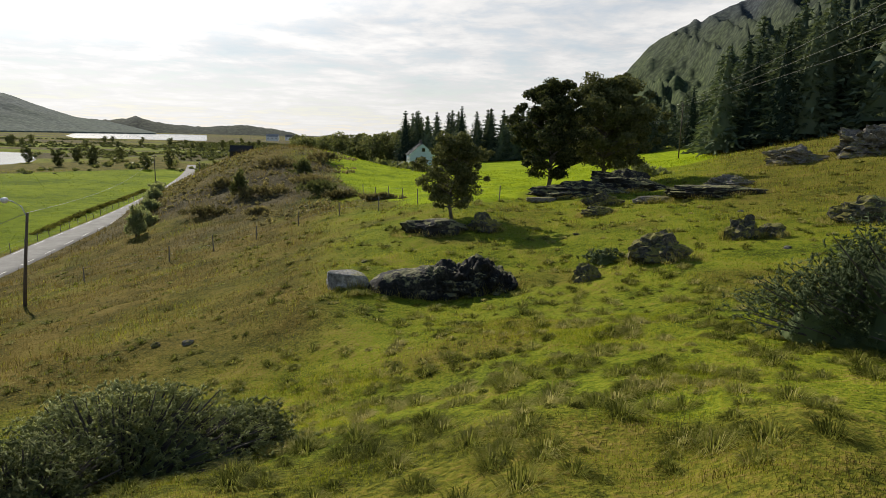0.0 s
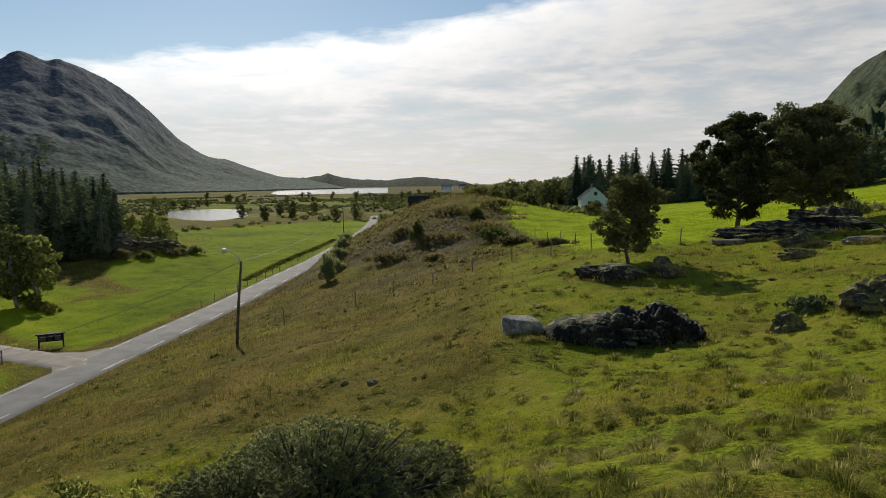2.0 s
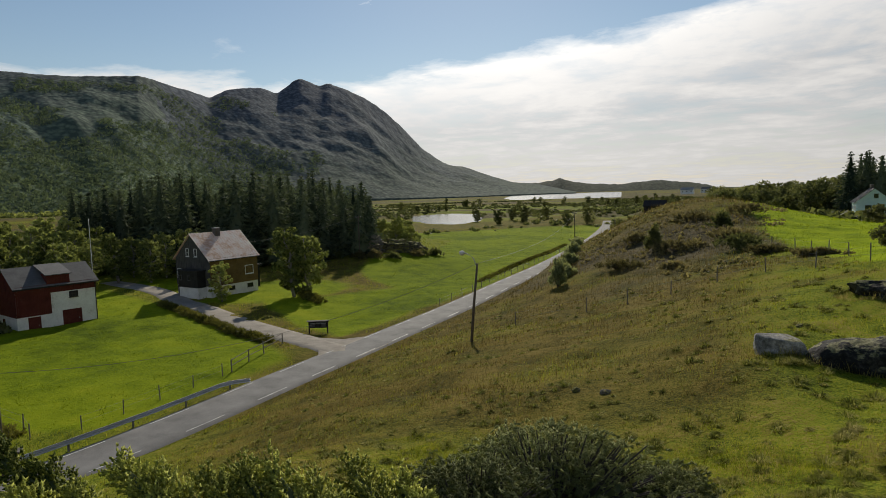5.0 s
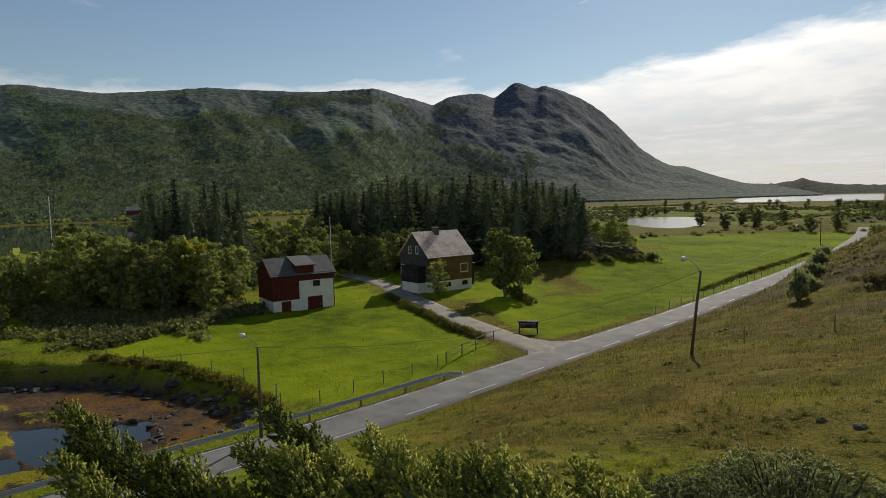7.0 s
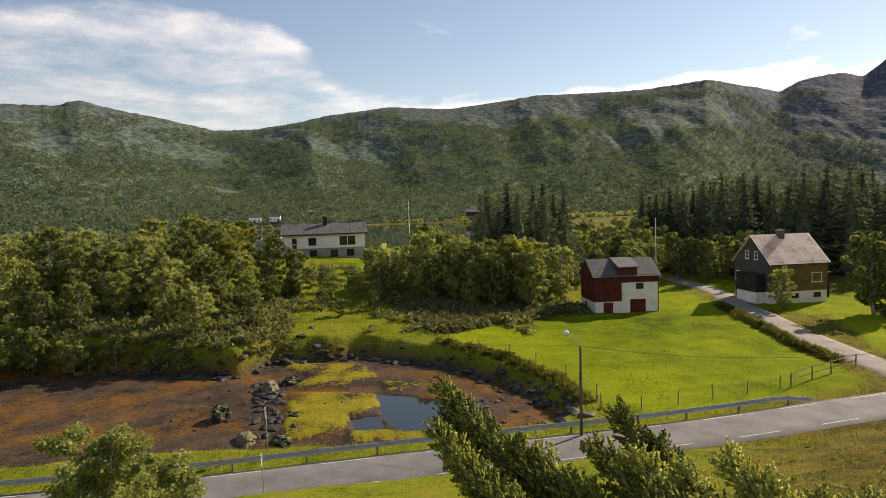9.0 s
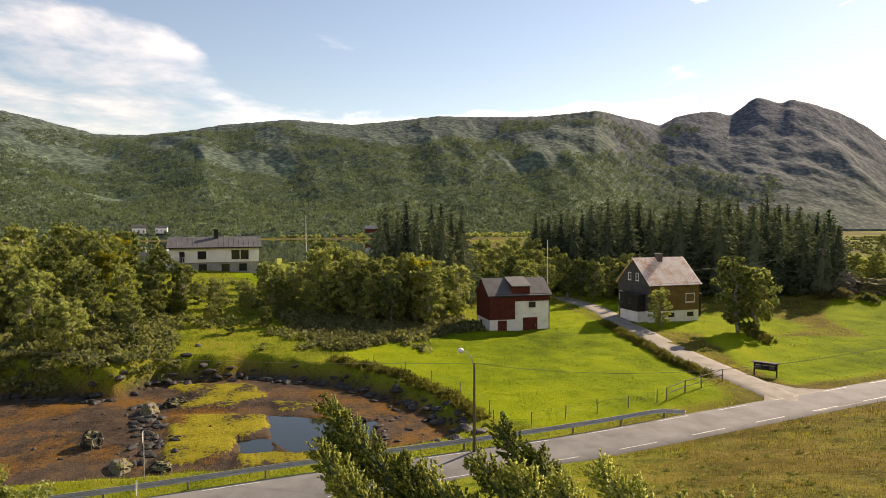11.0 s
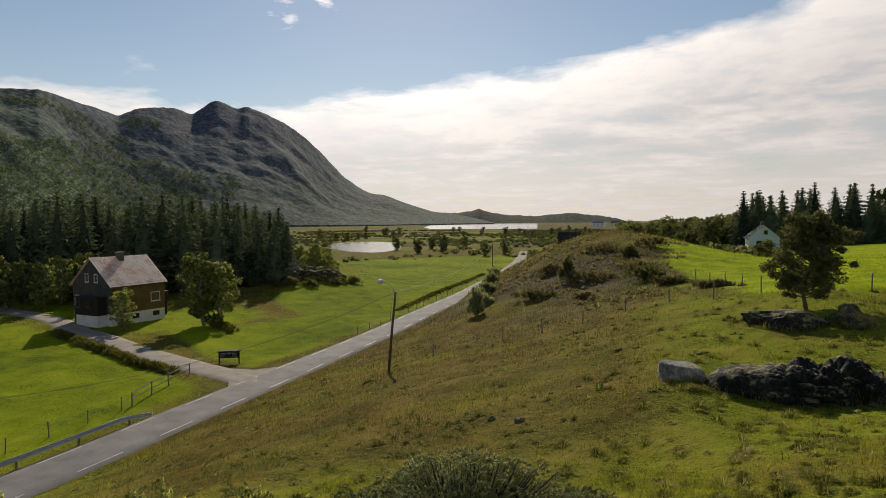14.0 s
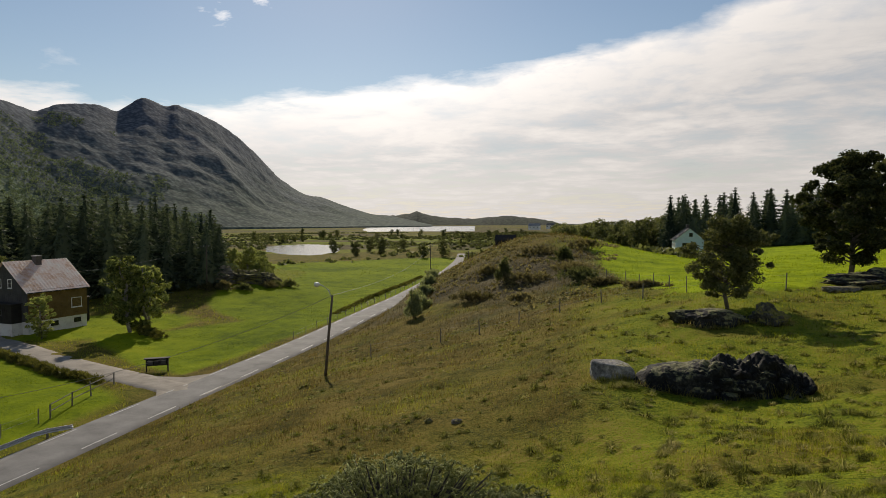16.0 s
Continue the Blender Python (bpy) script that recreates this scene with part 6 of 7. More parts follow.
rock(30.5, 55.5, 2.6, 1.6, 1.1, 29, M_ROCK, "broken grey rock outcrop on the hillside", -10, 0.42, 0.12)
rock(40.5, 56.0, 3.5, 2.6, 2.4, 30, M_ROCK, "broken grey rock outcrop on the hillside", 35, 0.42, 0.12)
rock(20.5, 46.0, 1.6, 0.8, 0.6, 31, M_ROCK, "low rock shelf in dry grass", 0, 0.3, 0.12)
for i, (x, y) in enumerate(((-8.3, 17.8), (-7.3, 17.7), (-3.4, 27), (12.5, 22.8), (6.5, 30.5), (15.8, 33.5))):
    rock(x, y, 0.15 + 0.04 * (i % 3), 0.14, 0.09, 40 + i, (M_ROCK_MOSS, M_ROCK)[i % 2], "small stone half sunk in the grass", 40 * i, 0.25, name="stone")
# knoll of bare rock in the meadow
for i, (x, y, a, b, c) in enumerate(((-88.5, 93, 5.6, 3.0, 2.4), (-84.0, 96, 4.4, 2.4, 2.0), (-94.0, 91, 4.4, 2.6, 1.8), (-80.0, 98, 3.2, 2.0, 1.6), (-98.5, 90, 3.4, 2.0, 1.3))):
    rock(x, y, a, b, c, 50 + i, (M_ROCK, M_ROCK_MOSS)[i % 2], "bare grey rock of the meadow knoll", 25 * i, 0.35, 0.1)
# tidal flat
rock(-48.2, -13.0, 0.95, 0.7, 0.95, 60, M_ROCK_DARK, "pointed dark boulder on the tidal mud", 30, 0.2)
rock(-55.3, -10.6, 1.15, 0.8, 0.75, 61, M_ROCK, "grey boulder on the tidal mud", 10, 0.25)
rock(-57.0, -9.0, 1.0, 0.7, 0.6, 62, M_ROCK_DARK, "dark boulder on the tidal mud", 70, 0.25)
rock(-43.2, -10.0, 1.4, 0.7, 0.4, 63, M_ROCK, "flat grey rock by the guardrail", 15, 0.25, 0.05)
rock(-42.4, -7.6, 0.9, 0.6, 0.4, 64, M_ROCK_DARK, "dark rock by the guardrail", 45, 0.25, 0.05)
M_SHORE = mottled("wet_shore_stone", [(0.3, (0.012, 0.011, 0.010)), (0.5, (0.035, 0.032, 0.029)), (0.68, (0.10, 0.096, 0.088))], 2.5, 0.7, 0.03)
STONES = [rock_mesh(70 + i, 0.5, 0.36, 0.34, M_SHORE, 0.16, fine=2, cuts=5) for i in range(6)]


def stone(x, y, s, i, label, group):
    ob = new("stone", STONES[i % 6])
    ob.matrix_world = pose(x, y, gz(x, y) + 0.05 * s, 0, 0, i * 67) @ Matrix.Diagonal((s * 1.2, s * 0.9, s * 0.6, 1))
    tagged(ob, label, "rock", group)


rnd = random.Random(5)
n_st = 0
for a, b in zip(MUD[:9], MUD[1:10]):
    ln = math.dist(a, b)
    for k in range(int(ln * 2.6)):
        f = (k + rnd.random()) / (ln * 2.6)
        x, y = a[0] + (b[0] - a[0]) * f + rnd.gauss(1.5, 0.6), a[1] + (b[1] - a[1]) * f + rnd.gauss(-0.5 if a[1] > -4 else 0.0, 0.5)
        stone(x, y, rnd.uniform(0.5, 1.6), n_st, "dark stone along the muddy shore", "stones along the shore")
        n_st += 1
REEF = [(-57.5, -11.6), (-55, -10.5), (-51.9, -10.3), (-48.9, -9.4), (-46.3, -8.6), (-43.3, -9.6)]
for k in range(110):
    if k < 80:
        f = rnd.uniform(0, 4.99)
        a, b = REEF[int(f)], REEF[int(f) + 1]
        x, y = a[0] + (b[0] - a[0]) * (f % 1) + rnd.gauss(0, 0.5), a[1] + (b[1] - a[1]) * (f % 1) + rnd.gauss(0, 0.75)
    else:
        x, y = rnd.gauss(-49, 5.0), rnd.gauss(-12.5, 3.5)
    stone(x, y, rnd.uniform(0.25, 1.15) if k < 80 else rnd.uniform(0.2, 0.6), k, "dark stone scattered on the tidal mud", "stones on the mud")
for k in range(40):
    x, y = rnd.gauss(-47, 3.0), rnd.gauss(8.0, 2.2)
    stone(x, y, rnd.uniform(0.3, 0.9), k, "dark stone scattered on the tidal mud", "stones on the mud")
for k in range(36):
    x, y = rnd.gauss(-70, 2.0), rnd.uniform(-36, -8)
    stone(x, y, rnd.uniform(0.4, 1.3), k, "grey stone on the wooded bank", "stones on the bank")

# ---- junipers and bushes ----


def sprig_cards(paths, rnd, per, size, fuzz, long=2.2):
    """Needle tufts all along the twigs."""
    cs, ds = [], []
    for p in paths:
        p = np.asarray(p)
        seg = rnd.integers(0, len(p) - 1, per)
        f = rnd.uniform(0, 1, per)[:, None]
        a, b = p[seg], p[seg + 1]
        d = b - a
        d /= np.linalg.norm(d, axis=1)[:, None] + 1e-9
        o = rnd.normal(size=(per, 3))
        cs.append(a + (b - a) * f + o * fuzz)
        ds.append(d * 0.9 + o * 0.55 + np.array([0, 0, 0.15]))
    c, d = np.concatenate(cs), np.concatenate(ds)
    return leaf_cards(c, size, rnd, 0.0, long, d, True)


def tufts(bases, dirs, length, width, rnd):
    """Plump little needle tufts: slim three-sided cones."""
    d = dirs / (np.linalg.norm(dirs, axis=1)[:, None] + 1e-9)
    a = np.cross(d, rnd.normal(size=d.shape))
    a /= np.linalg.norm(a, axis=1)[:, None] + 1e-9
    b = np.cross(d, a)
    n = len(bases)
    ln, w = (length * rnd.uniform(0.6, 1.3, n))[:, None], (width * rnd.uniform(0.7, 1.3, n))[:, None]
    ring = [bases + d * ln * 0.15 + w * (math.cos(q) * a + math.sin(q) * b) for q in (0.0, 2.094, 4.189)]
    v = np.stack([*ring, bases + d * ln], 1).reshape(-1, 3)
    f = np.array([(0, 1, 3), (1, 2, 3), (2, 0, 3)])
    return v, ((np.arange(n) * 4)[:, None, None] + f[None]).reshape(-1, 3)


def tuft_sprigs(twigs, rnd, per, length, width):
    """Tufts crowded along twigs, pointing outward and forward."""
    bs, ds = [], []
    for p in twigs:
        p = np.asarray(p)
        u = np.sqrt(rnd.uniform(0.02, 1, per)) * (len(p) - 1)
        k = np.minimum(u.astype(int), len(p) - 2)
        a, e = p[k], p[k + 1] - p[k]
        bs.append(a + e * (u - k)[:, None])
        e = e / (np.linalg.norm(e, axis=1)[:, None] + 1e-9)
        ds.append(e + rnd.normal(size=(per, 3)) * 0.55)
    return tufts(np.concatenate(bs), np.concatenate(ds), length, width, rnd)


def plume_juniper(root, limbs, seed, mat, label):
    """Juniper whose long limbs sweep up from the ground, each a thick, lumpy plume of sprigs round an added dark filler
    tube.
    """
    rnd = np.random.default_rng(seed)
    ob = thing("juniper", Matrix.Translation(root), label, "shrub")
    for base, tip in limbs:
        base, tip = Vector(base) - Vector(root), Vector(tip) - Vector(root)
        wood, heart, twigs = Geo(), Geo(), []
        axis, ln0 = (tip - base).normalized(), (tip - base).length
        mid = base.lerp(tip, 0.5) + Vector((0, 0, -0.06 * ln0))
        path = [base.lerp(mid, f).lerp(mid.lerp(tip, f), f) for f in np.linspace(0, 1, 13)]
        wood.tube(path, [0.035 * (1 - 0.9 * i / 12) + 0.004 for i in range(13)], 6)
        # short side plumes hug the limb and sweep the same way
        plumes = [(path, 1.0)]
        for k in range(9):
            f = 0.15 + 0.72 * (k + rnd.random() * 0.7) / 9
            b = path[int(f * 12)]
            side = Vector(rnd.normal(size=3)) + Vector((0, 0, 0.15))
            side = (side - axis * side.dot(axis)).normalized()
            reach = ln0 * (0.10 + 0.14 * (1 - f))
            e = b + (axis * 0.95 + side * 0.36).normalized() * reach
            plumes.append(([b.lerp(e, q) for q in np.linspace(0, 1, 13)], 0.62))
        for line, thick in plumes:
            span = (line[12] - line[0]).length
            size = lambda f: thick * (0.024 + 0.112 * (1 - f) ** 0.6)
            # added filler tube; its darker tone stands in for shade inside the plume
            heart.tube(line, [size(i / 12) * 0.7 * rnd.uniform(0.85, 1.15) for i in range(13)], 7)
            n = int(250 * span * (0.5 + thick)) + 12
            for i in range(n):
                f = 0.02 + 0.98 * (i + rnd.random()) / n
                j = min(11, int(f * 12))
                b = line[j].lerp(line[j + 1], f * 12 - j)
                way = (line[j + 1] - line[j]).normalized()
                out = Vector(rnd.normal(size=3))
                out = (out - way * out.dot(way)).normalized()
                lump = 1.0 + 0.85 * noise.noise((b + out * 0.1) * 12.0)
                r0 = size(f) * lump
                p0 = b + out * r0 * 0.6
                d = (way * 0.75 + out * 0.75 + Vector((0, 0, 0.18))).normalized()
                ln = (0.040 + 0.04 * rnd.random()) * (0.75 + 0.5 * thick)
                p1 = b + out * r0 * 0.95 + way * ln * 0.4
                twigs.append([tuple(p0), tuple(p1), tuple(p1 + d * ln)])
        v, f = tuft_sprigs(twigs, rnd, 11, 0.024, 0.0085)
        limb = part("limb", wood, M_BARK, ob)
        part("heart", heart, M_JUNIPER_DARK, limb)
        part("foliage", np_mesh("foliage", v, f, mat), mat, limb)
    return ob


def azel(az, el, d):
    x, y = polar(az, d)
    return (x, y, 14 + d * math.tan(radians(el)))


ROOT = polar(-66, 2.9)
SWEEPS = [(-85.3, -14.9, 5.0), (-86.0, -18.3, 4.6), (-77.6, -19.8, 4.5), (-70.9, -16.8, 4.9), (-72.6, -19.2, 4.4), (-69.5, -19.8, 4.3), (-66.0, -20.8, 4.2), (-62.6, -19.4, 4.1), (-60.0, -20.8, 4.0), (-56.5, -21.4, 4.0), (-54.0, -21.0, 4.0), (-51.5, -21.2, 3.9), (-48.5, -22.6, 3.8), (-45.0, -22.0, 3.9), (-41.2, -23.2, 3.9)]


def limb_foot(az, el, d):
    x, y = polar(az + (25 if az < -62 else 18), d * 0.70)
    return (x, y, gz(x, y) + 0.05)


plume_juniper((ROOT[0], ROOT[1], gz(*ROOT) - 0.05), [(limb_foot(*q), azel(*q)) for q in SWEEPS], 401, M_JUNIPER, "large green juniper with long sweeping limbs on the slope")


def mound_shrub(name, x, y, rx, ry, h, seed, mat, label, sprigs=320, per=34, size=0.045, lean=(0, 0), turn=0.0, up=0.5, fuzz=0.03, length=0.5):
    """A low dense shrub: woody stems from the middle, sprigs outward over an uneven dome."""
    rnd = np.random.default_rng(seed)
    ob = thing(name, pose(x, y, gz(x, y) - 0.05, 0, 0, turn), label, "shrub")
    wood, twigs = Geo(), []
    for i in range(sprigs):
        a, r = rnd.uniform(0, math.tau), math.sqrt(rnd.random())
        f = 1 - r * r
        lump = 1 + 0.35 * math.sin(3 * a + seed) * r + rnd.normal() * 0.12 + (0.25 * noise.noise(Vector((3 * math.cos(a), 3 * math.sin(a), 4 * r + seed))) if name == "juniper" else 0)
        tipv = Vector((rx * r * math.cos(a) * lump + lean[0] * f, ry * r * math.sin(a) * lump + lean[1] * f, h * (0.15 + 0.85 * f**0.6) * rnd.uniform(0.6, 1.08)))
        out = Vector((math.cos(a) * r, math.sin(a) * r, up + 0.5 * f) ) + Vector((lean[0], lean[1], 0)) * 0.5
        d = (out.normalized() + Vector(rnd.normal(size=3)) * (0.55 if name == "juniper" else 0.25)).normalized()
        b = tipv - d * length * rnd.uniform(0.6, 1.1)
        b.z = max(b.z, -0.05)
        twigs.append([tuple(b), tuple(b.lerp(tipv, 0.55) + Vector((0, 0, 0.03))), tuple(tipv)])
        if i % 6 == 0:
            root = Vector((rx * 0.3 * math.cos(a) * r, ry * 0.3 * math.sin(a) * r, -0.1))
            wood.tube([root, root.lerp(b, 0.5) + Vector((0, 0, 0.1)), b.lerp(tipv, 0.5)], [0.03, 0.02, 0.006], 5, False)
    if name == "juniper":
        v, f = tuft_sprigs(twigs, rnd, per, size * 2.4, size * 0.36)
    else:
        v, f = sprig_cards(twigs, rnd, per, size, fuzz, 2.2)
    part("stem", wood, M_BARK, ob)
    part("foliage", np_mesh("foliage", v, f, mat), mat, ob)
    if name == "juniper":
        # filler dome added under the sprigs to close see-through gaps
        hv = []
        for i in range(9):
            for k in range(22):
                a, e = k * math.tau / 22, i / 8
                q = 0.66 * (1 + 0.35 * math.sin(3 * a + seed) * (1 - e)) * (1 + 0.28 * noise.noise(Vector((math.cos(a) * 2.2, math.sin(a) * 2.2, e * 3 + seed))))
                w = math.cos(e * math.pi / 2)
                hv.append((rx * q * w * math.cos(a) + lean[0] * e, ry * q * w * math.sin(a) + lean[1] * e, h * 0.84 * q * math.sin(e * math.pi / 2)))
        part("heart", Geo().add(hv, [(i * 22 + k, i * 22 + (k + 1) % 22, (i + 1) * 22 + (k + 1) % 22, (i + 1) * 22 + k) for i in range(8) for k in range(22)]), mat, ob)
    return ob


mound_shrub("juniper", *polar(-27.5, 8.3), 1.75, 1.05, 1.15, 411, M_JUNIPER_GREY, "sprawling grey-green juniper bush on the slope", 2000, 15, 0.022, (0.1, 0.1), 20, 0.25, fuzz=0.016, length=0.2)
mound_shrub("juniper", *polar(-19.0, 8.6), 0.95, 0.8, 0.75, 412, M_JUNIPER_GREY, "sprawling grey-green juniper bush on the slope", 900, 15, 0.022, (0.3, 0.1), 0, 0.3, fuzz=0.016, length=0.2)
mound_shrub("juniper", *polar(-34.5, 7.2), 0.85, 0.75, 0.8, 413, M_JUNIPER_GREY, "low grey-green juniper bush on the slope", 900, 15, 0.022, (0, 0), 0, 0.3, fuzz=0.016, length=0.2)
mound_shrub("juniper", *polar(35.0, 12.6), 1.75, 1.3, 1.6, 414, M_JUNIPER_DARK, "dark green juniper with upright sprigs", 1500, 18, 0.028, (-0.35, 0.0), 0, 0.9, 0.018, 0.36)
mound_shrub("juniper", *polar(39.5, 12.0), 1.6, 1.3, 2.5, 415, M_JUNIPER_DARK, "tall dark green juniper with upright sprigs", 1300, 18, 0.028, (-0.35, 0.0), 0, 0.9, 0.018, 0.36)
mound_shrub("juniper", 6.3, 24.2, 0.75, 0.5, 0.6, 416, M_JUNIPER_DARK, "small dark juniper bush in the grass", 110, 20, 0.045, fuzz=0.03, length=0.3)
mound_shrub("bush", 20.0, 66.0, 3.0, 2.0, 1.6, 417, M_LEAF_GREY, "pale green bush beside the meadow", 120, 30, 0.11, fuzz=0.08)
for i, (x, y, a, b, h, mt) in enumerate(((-23.2, 71.5, 1.0, 0.8, 2.9, M_BUSH), (-17.6, 78.0, 1.4, 1.0, 2.2, M_BUSH), (-13.0, 66.0, 2.2, 1.5, 1.5, M_BUSH), (-24.5, 66.0, 3.2, 1.3, 1.1, M_HEATH), (-20.0, 70.0, 3.4, 1.5, 1.2, M_HEATH), (-27.0, 77.0, 2.0, 1.2, 1.2, M_HEATH), (-15.5, 74.0, 2.8, 1.6, 1.1, M_HEATH), (-18.0, 61.0, 1.2, 0.8, 0.8, M_HEATH), (-22.0, 84.0, 3.0, 1.6, 1.2, M_HEATH), (-17.0, 88.0, 2.2, 1.5, 1.5, M_HEATH), (-10.0, 62.0, 2.0, 0.7, 0.7, M_HEATH), (-5.5, 56.0, 2.0, 0.6, 0.6, M_HEATH))):
    mound_shrub("bush", x, y, a, b, h, 430 + i, mt, "dark bush on the overgrown knoll", 130, 26, 0.10, fuzz=0.08, length=0.6)
for i, (x, y) in enumerate(((-80, 91), (-86, 88), (-91, 86.5), (-77.5, 95), (-76, 99), (-83, 89), (-78, 97), (-95, 86))):
    mound_shrub("bush", x, y, 1.8, 1.2, 1.2 + 0.3 * (i % 3), 480 + i, (M_BUSH, M_HEATH)[i % 2], "brown-green bush among the rocks of the meadow knoll", 110, 26, 0.11, fuzz=0.09, length=0.6)
for i, (x, y, a, h) in enumerate(((-31.7, 64.3, 0.9, 3.4), (-33.2, 69.5, 1.1, 1.8), (-36.4, 77.0, 1.2, 1.6), (-39.4, 85.0, 1.3, 1.7), (-42.2, 92.0, 1.3, 1.8), (-49.5, 107, 1.4, 1.8), (-52.0, 113, 1.3, 2.2), (-54.0, 120, 1.4, 2.6))):
    mound_shrub("willow_bush", x, y, a, a, h, 450 + i, M_LEAF_GREY, "grey-green willow bush beside the road", 90, 34, 0.12, fuzz=0.10, up=1.2, length=0.9)


def hedge(line, seed, h, w, mat, label, name="hedge", step=0.9):
    for i, (x, y) in enumerate(dense(line, step)):
        yield mound_shrub(name, x, y, w, w, h * (0.85 + 0.3 * ((i * 37) % 10) / 10), seed + i, mat, label, 34, 22, 0.09, fuzz=0.09, up=0.9, length=0.4)


M_VERGE = leafy("tall_verge_growth", (0.055, 0.062, 0.016), (0.21, 0.20, 0.055), 0.4, 0.5)
for o in hedge([(-78.5, 43.3), (-66.3, 40.9), (-57, 38.9), (-50.5, 38.3)], 500, 0.8, 0.75, M_VERGE, "overgrown hedge of tall grass along the drive"):
    o["group"] = "hedge along the drive"
for o in hedge([(-66.5, 57.5), (-62, 55.5), (-70, 59.5)], 560, 0.9, 1.0, M_VERGE, "tall dry growth under the birch", "undergrowth", 1.3):
    o["group"] = "undergrowth by the birch"
for o in hedge([(-44.0, 13.9), (-49.8, 13.3), (-57.4, 10.0), (-63.2, 5.2)], 600, 0.75, 0.9, M_VERGE, "rank grass on the bank above the mud", "bank_growth", 1.1):
    o["group"] = "growth on the bank"
for o in hedge([(-54, 82), (-59, 104), (-65, 128), (-70, 146)], 650, 0.45, 0.8, M_VERGE, "rank growth along the field side of the road", "verge_growth", 2.4):
    o["group"] = "growth along the road"

# ---- grass ----


def grass_material(name, lo, mid, hi, trans=0.4):
    m, t, b = material(name, 0.7, 0.05)
    r = t.nodes.new("ShaderNodeNewGeometry").outputs["Random Per Island"]
    v = obj_vec(t)
    n = noise_tex(t, v, 0.45, 4)
    c = noise_tex(t, v, 2.1, 3, 0.6)
    clump = math_node(t, "ADD", math_node(t, "MULTIPLY", math_node(t, "SUBTRACT", c, 0.5), 1.5), math_node(t, "MULTIPLY", math_node(t, "SUBTRACT", n, 0.5), 0.9))
    f = math_node(t, "ADD", math_node(t, "ADD", 0.32, math_node(t, "MULTIPLY", r, 0.36)), clump)
    col = ramp(t, f, [(0.10, tuple(0.45 * q for q in lo)), (0.28, lo), (0.5, mid), (0.8, hi)])
    t.links.new(col, b.inputs["Base Color"])
    tr = t.nodes.new("ShaderNodeBsdfTranslucent")
    t.links.new(col, tr.inputs[0])
    mx = t.nodes.new("ShaderNodeMixShader")
    mx.inputs[0].default_value = trans
    t.links.new(b.outputs[0], mx.inputs[1])
    t.links.new(tr.outputs[0], mx.inputs[2])
    t.links.new(mx.outputs[0], t.nodes["Material Output"].inputs[0])
    return m


M_GRASS = grass_material("green_grass", (0.12, 0.145, 0.010), (0.26, 0.285, 0.016), (0.40, 0.37, 0.045), 0.6)
M_STRAW = grass_material("seeding_grass", (0.15, 0.130, 0.026), (0.30, 0.25, 0.06), (0.46, 0.37, 0.13), 0.55)
M_FRESH = grass_material("young_meadow_grass", (0.15, 0.21, 0.005), (0.28, 0.36, 0.009), (0.40, 0.45, 0.018), 0.6)
M_DRY = grass_material("dry_grass", (0.060, 0.048, 0.012), (0.150, 0.112, 0.027), (0.27, 0.20, 0.06), 0.45)
M_TUSSOCK = grass_material("tussock_grass", (0.11, 0.125, 0.020), (0.25, 0.26, 0.045), (0.45, 0.40, 0.15), 0.55)
M_MEADOW = grass_material("meadow_grass", (0.085, 0.125, 0.004), (0.185, 0.245, 0.007), (0.29, 0.32, 0.013), 0.55)


def blades(name, x, y, h, w, mat, label, seed, bend=0.5, flat=True):
    """Grass blades, each one a bent, tapering strip of its own."""
    r = np.random.default_rng(seed)
    n = len(x)
    z = ground(x, y)
    a, b = r.uniform(0, math.tau, n), r.uniform(0, math.tau, n)
    dx, dy = np.cos(a) * w * 0.5, np.sin(a) * w * 0.5
    lx, ly = np.cos(b) * h * bend * r.uniform(0.1, 1, n), np.sin(b) * h * bend * r.uniform(0.1, 1, n)
    base = np.stack([x, y, z - 0.03], 1)
    s = np.stack([dx, dy, np.zeros(n)], 1)
    mid = base + np.stack([lx * 0.35, ly * 0.35, h * 0.6], 1)
    tip = base + np.stack([lx, ly, h], 1)
    if flat:
        v, f = np.stack([base - s, base + s, tip], 1).reshape(-1, 3), np.arange(3 * n).reshape(-1, 3)
    else:
        v = np.stack([base - s, mid + s * 0.5, tip, mid - s * 0.9], 1).reshape(-1, 3)
        f = (np.arange(n) * 4)[:, None] + np.arange(4)[None, :]
    ob = new(name, np_mesh(name, v, f, mat))
    return tagged(ob, label, "grass", kind="stuff")


def open_ground(x, y):
    """Where grass may grow: off the road, drive, mud and water."""
    ok = np.abs(x - road_x(np.clip(y, -400, 300))) > 2.25
    ok &= line_dist(x, y, DRIVE) > 1.7
    ok &= poly_dist(x, y, MUD) > -0.6
    ok &= ~((poly_dist(x, y, [(-40, 33), (-45, 37), (-47, 43), (-41, 50)]) < 0))
    return ok


g_rng = np.random.default_rng(77)
N = 380000
d_ = np.exp(g_rng.uniform(math.log(3.0), math.log(120), N))
a_ = np.radians(g_rng.uniform(-88, 42, N))
x_, y_ = d_ * np.sin(a_), d_ * np.cos(a_)
keep = open_ground(x_, y_) & (x_ > road_x(np.clip(y_, -400, 300)))
x_, y_, d_ = x_[keep], y_[keep], d_[keep]
fl, br, mu, he = zone_masks(x_, y_)
u_ = g_rng.random(len(x_))
h_ = (0.030 + 0.0024 * d_) * g_rng.uniform(0.5, 1.5, len(x_)) * np.clip(1 + 1.1 * vnoise(x_, y_, 2.2, 81), 0.2, 2.4)
w_ = 0.005 + 0.0007 * d_
dry = u_ < np.clip(br, 0, 1) * 0.85 + he * 0.8
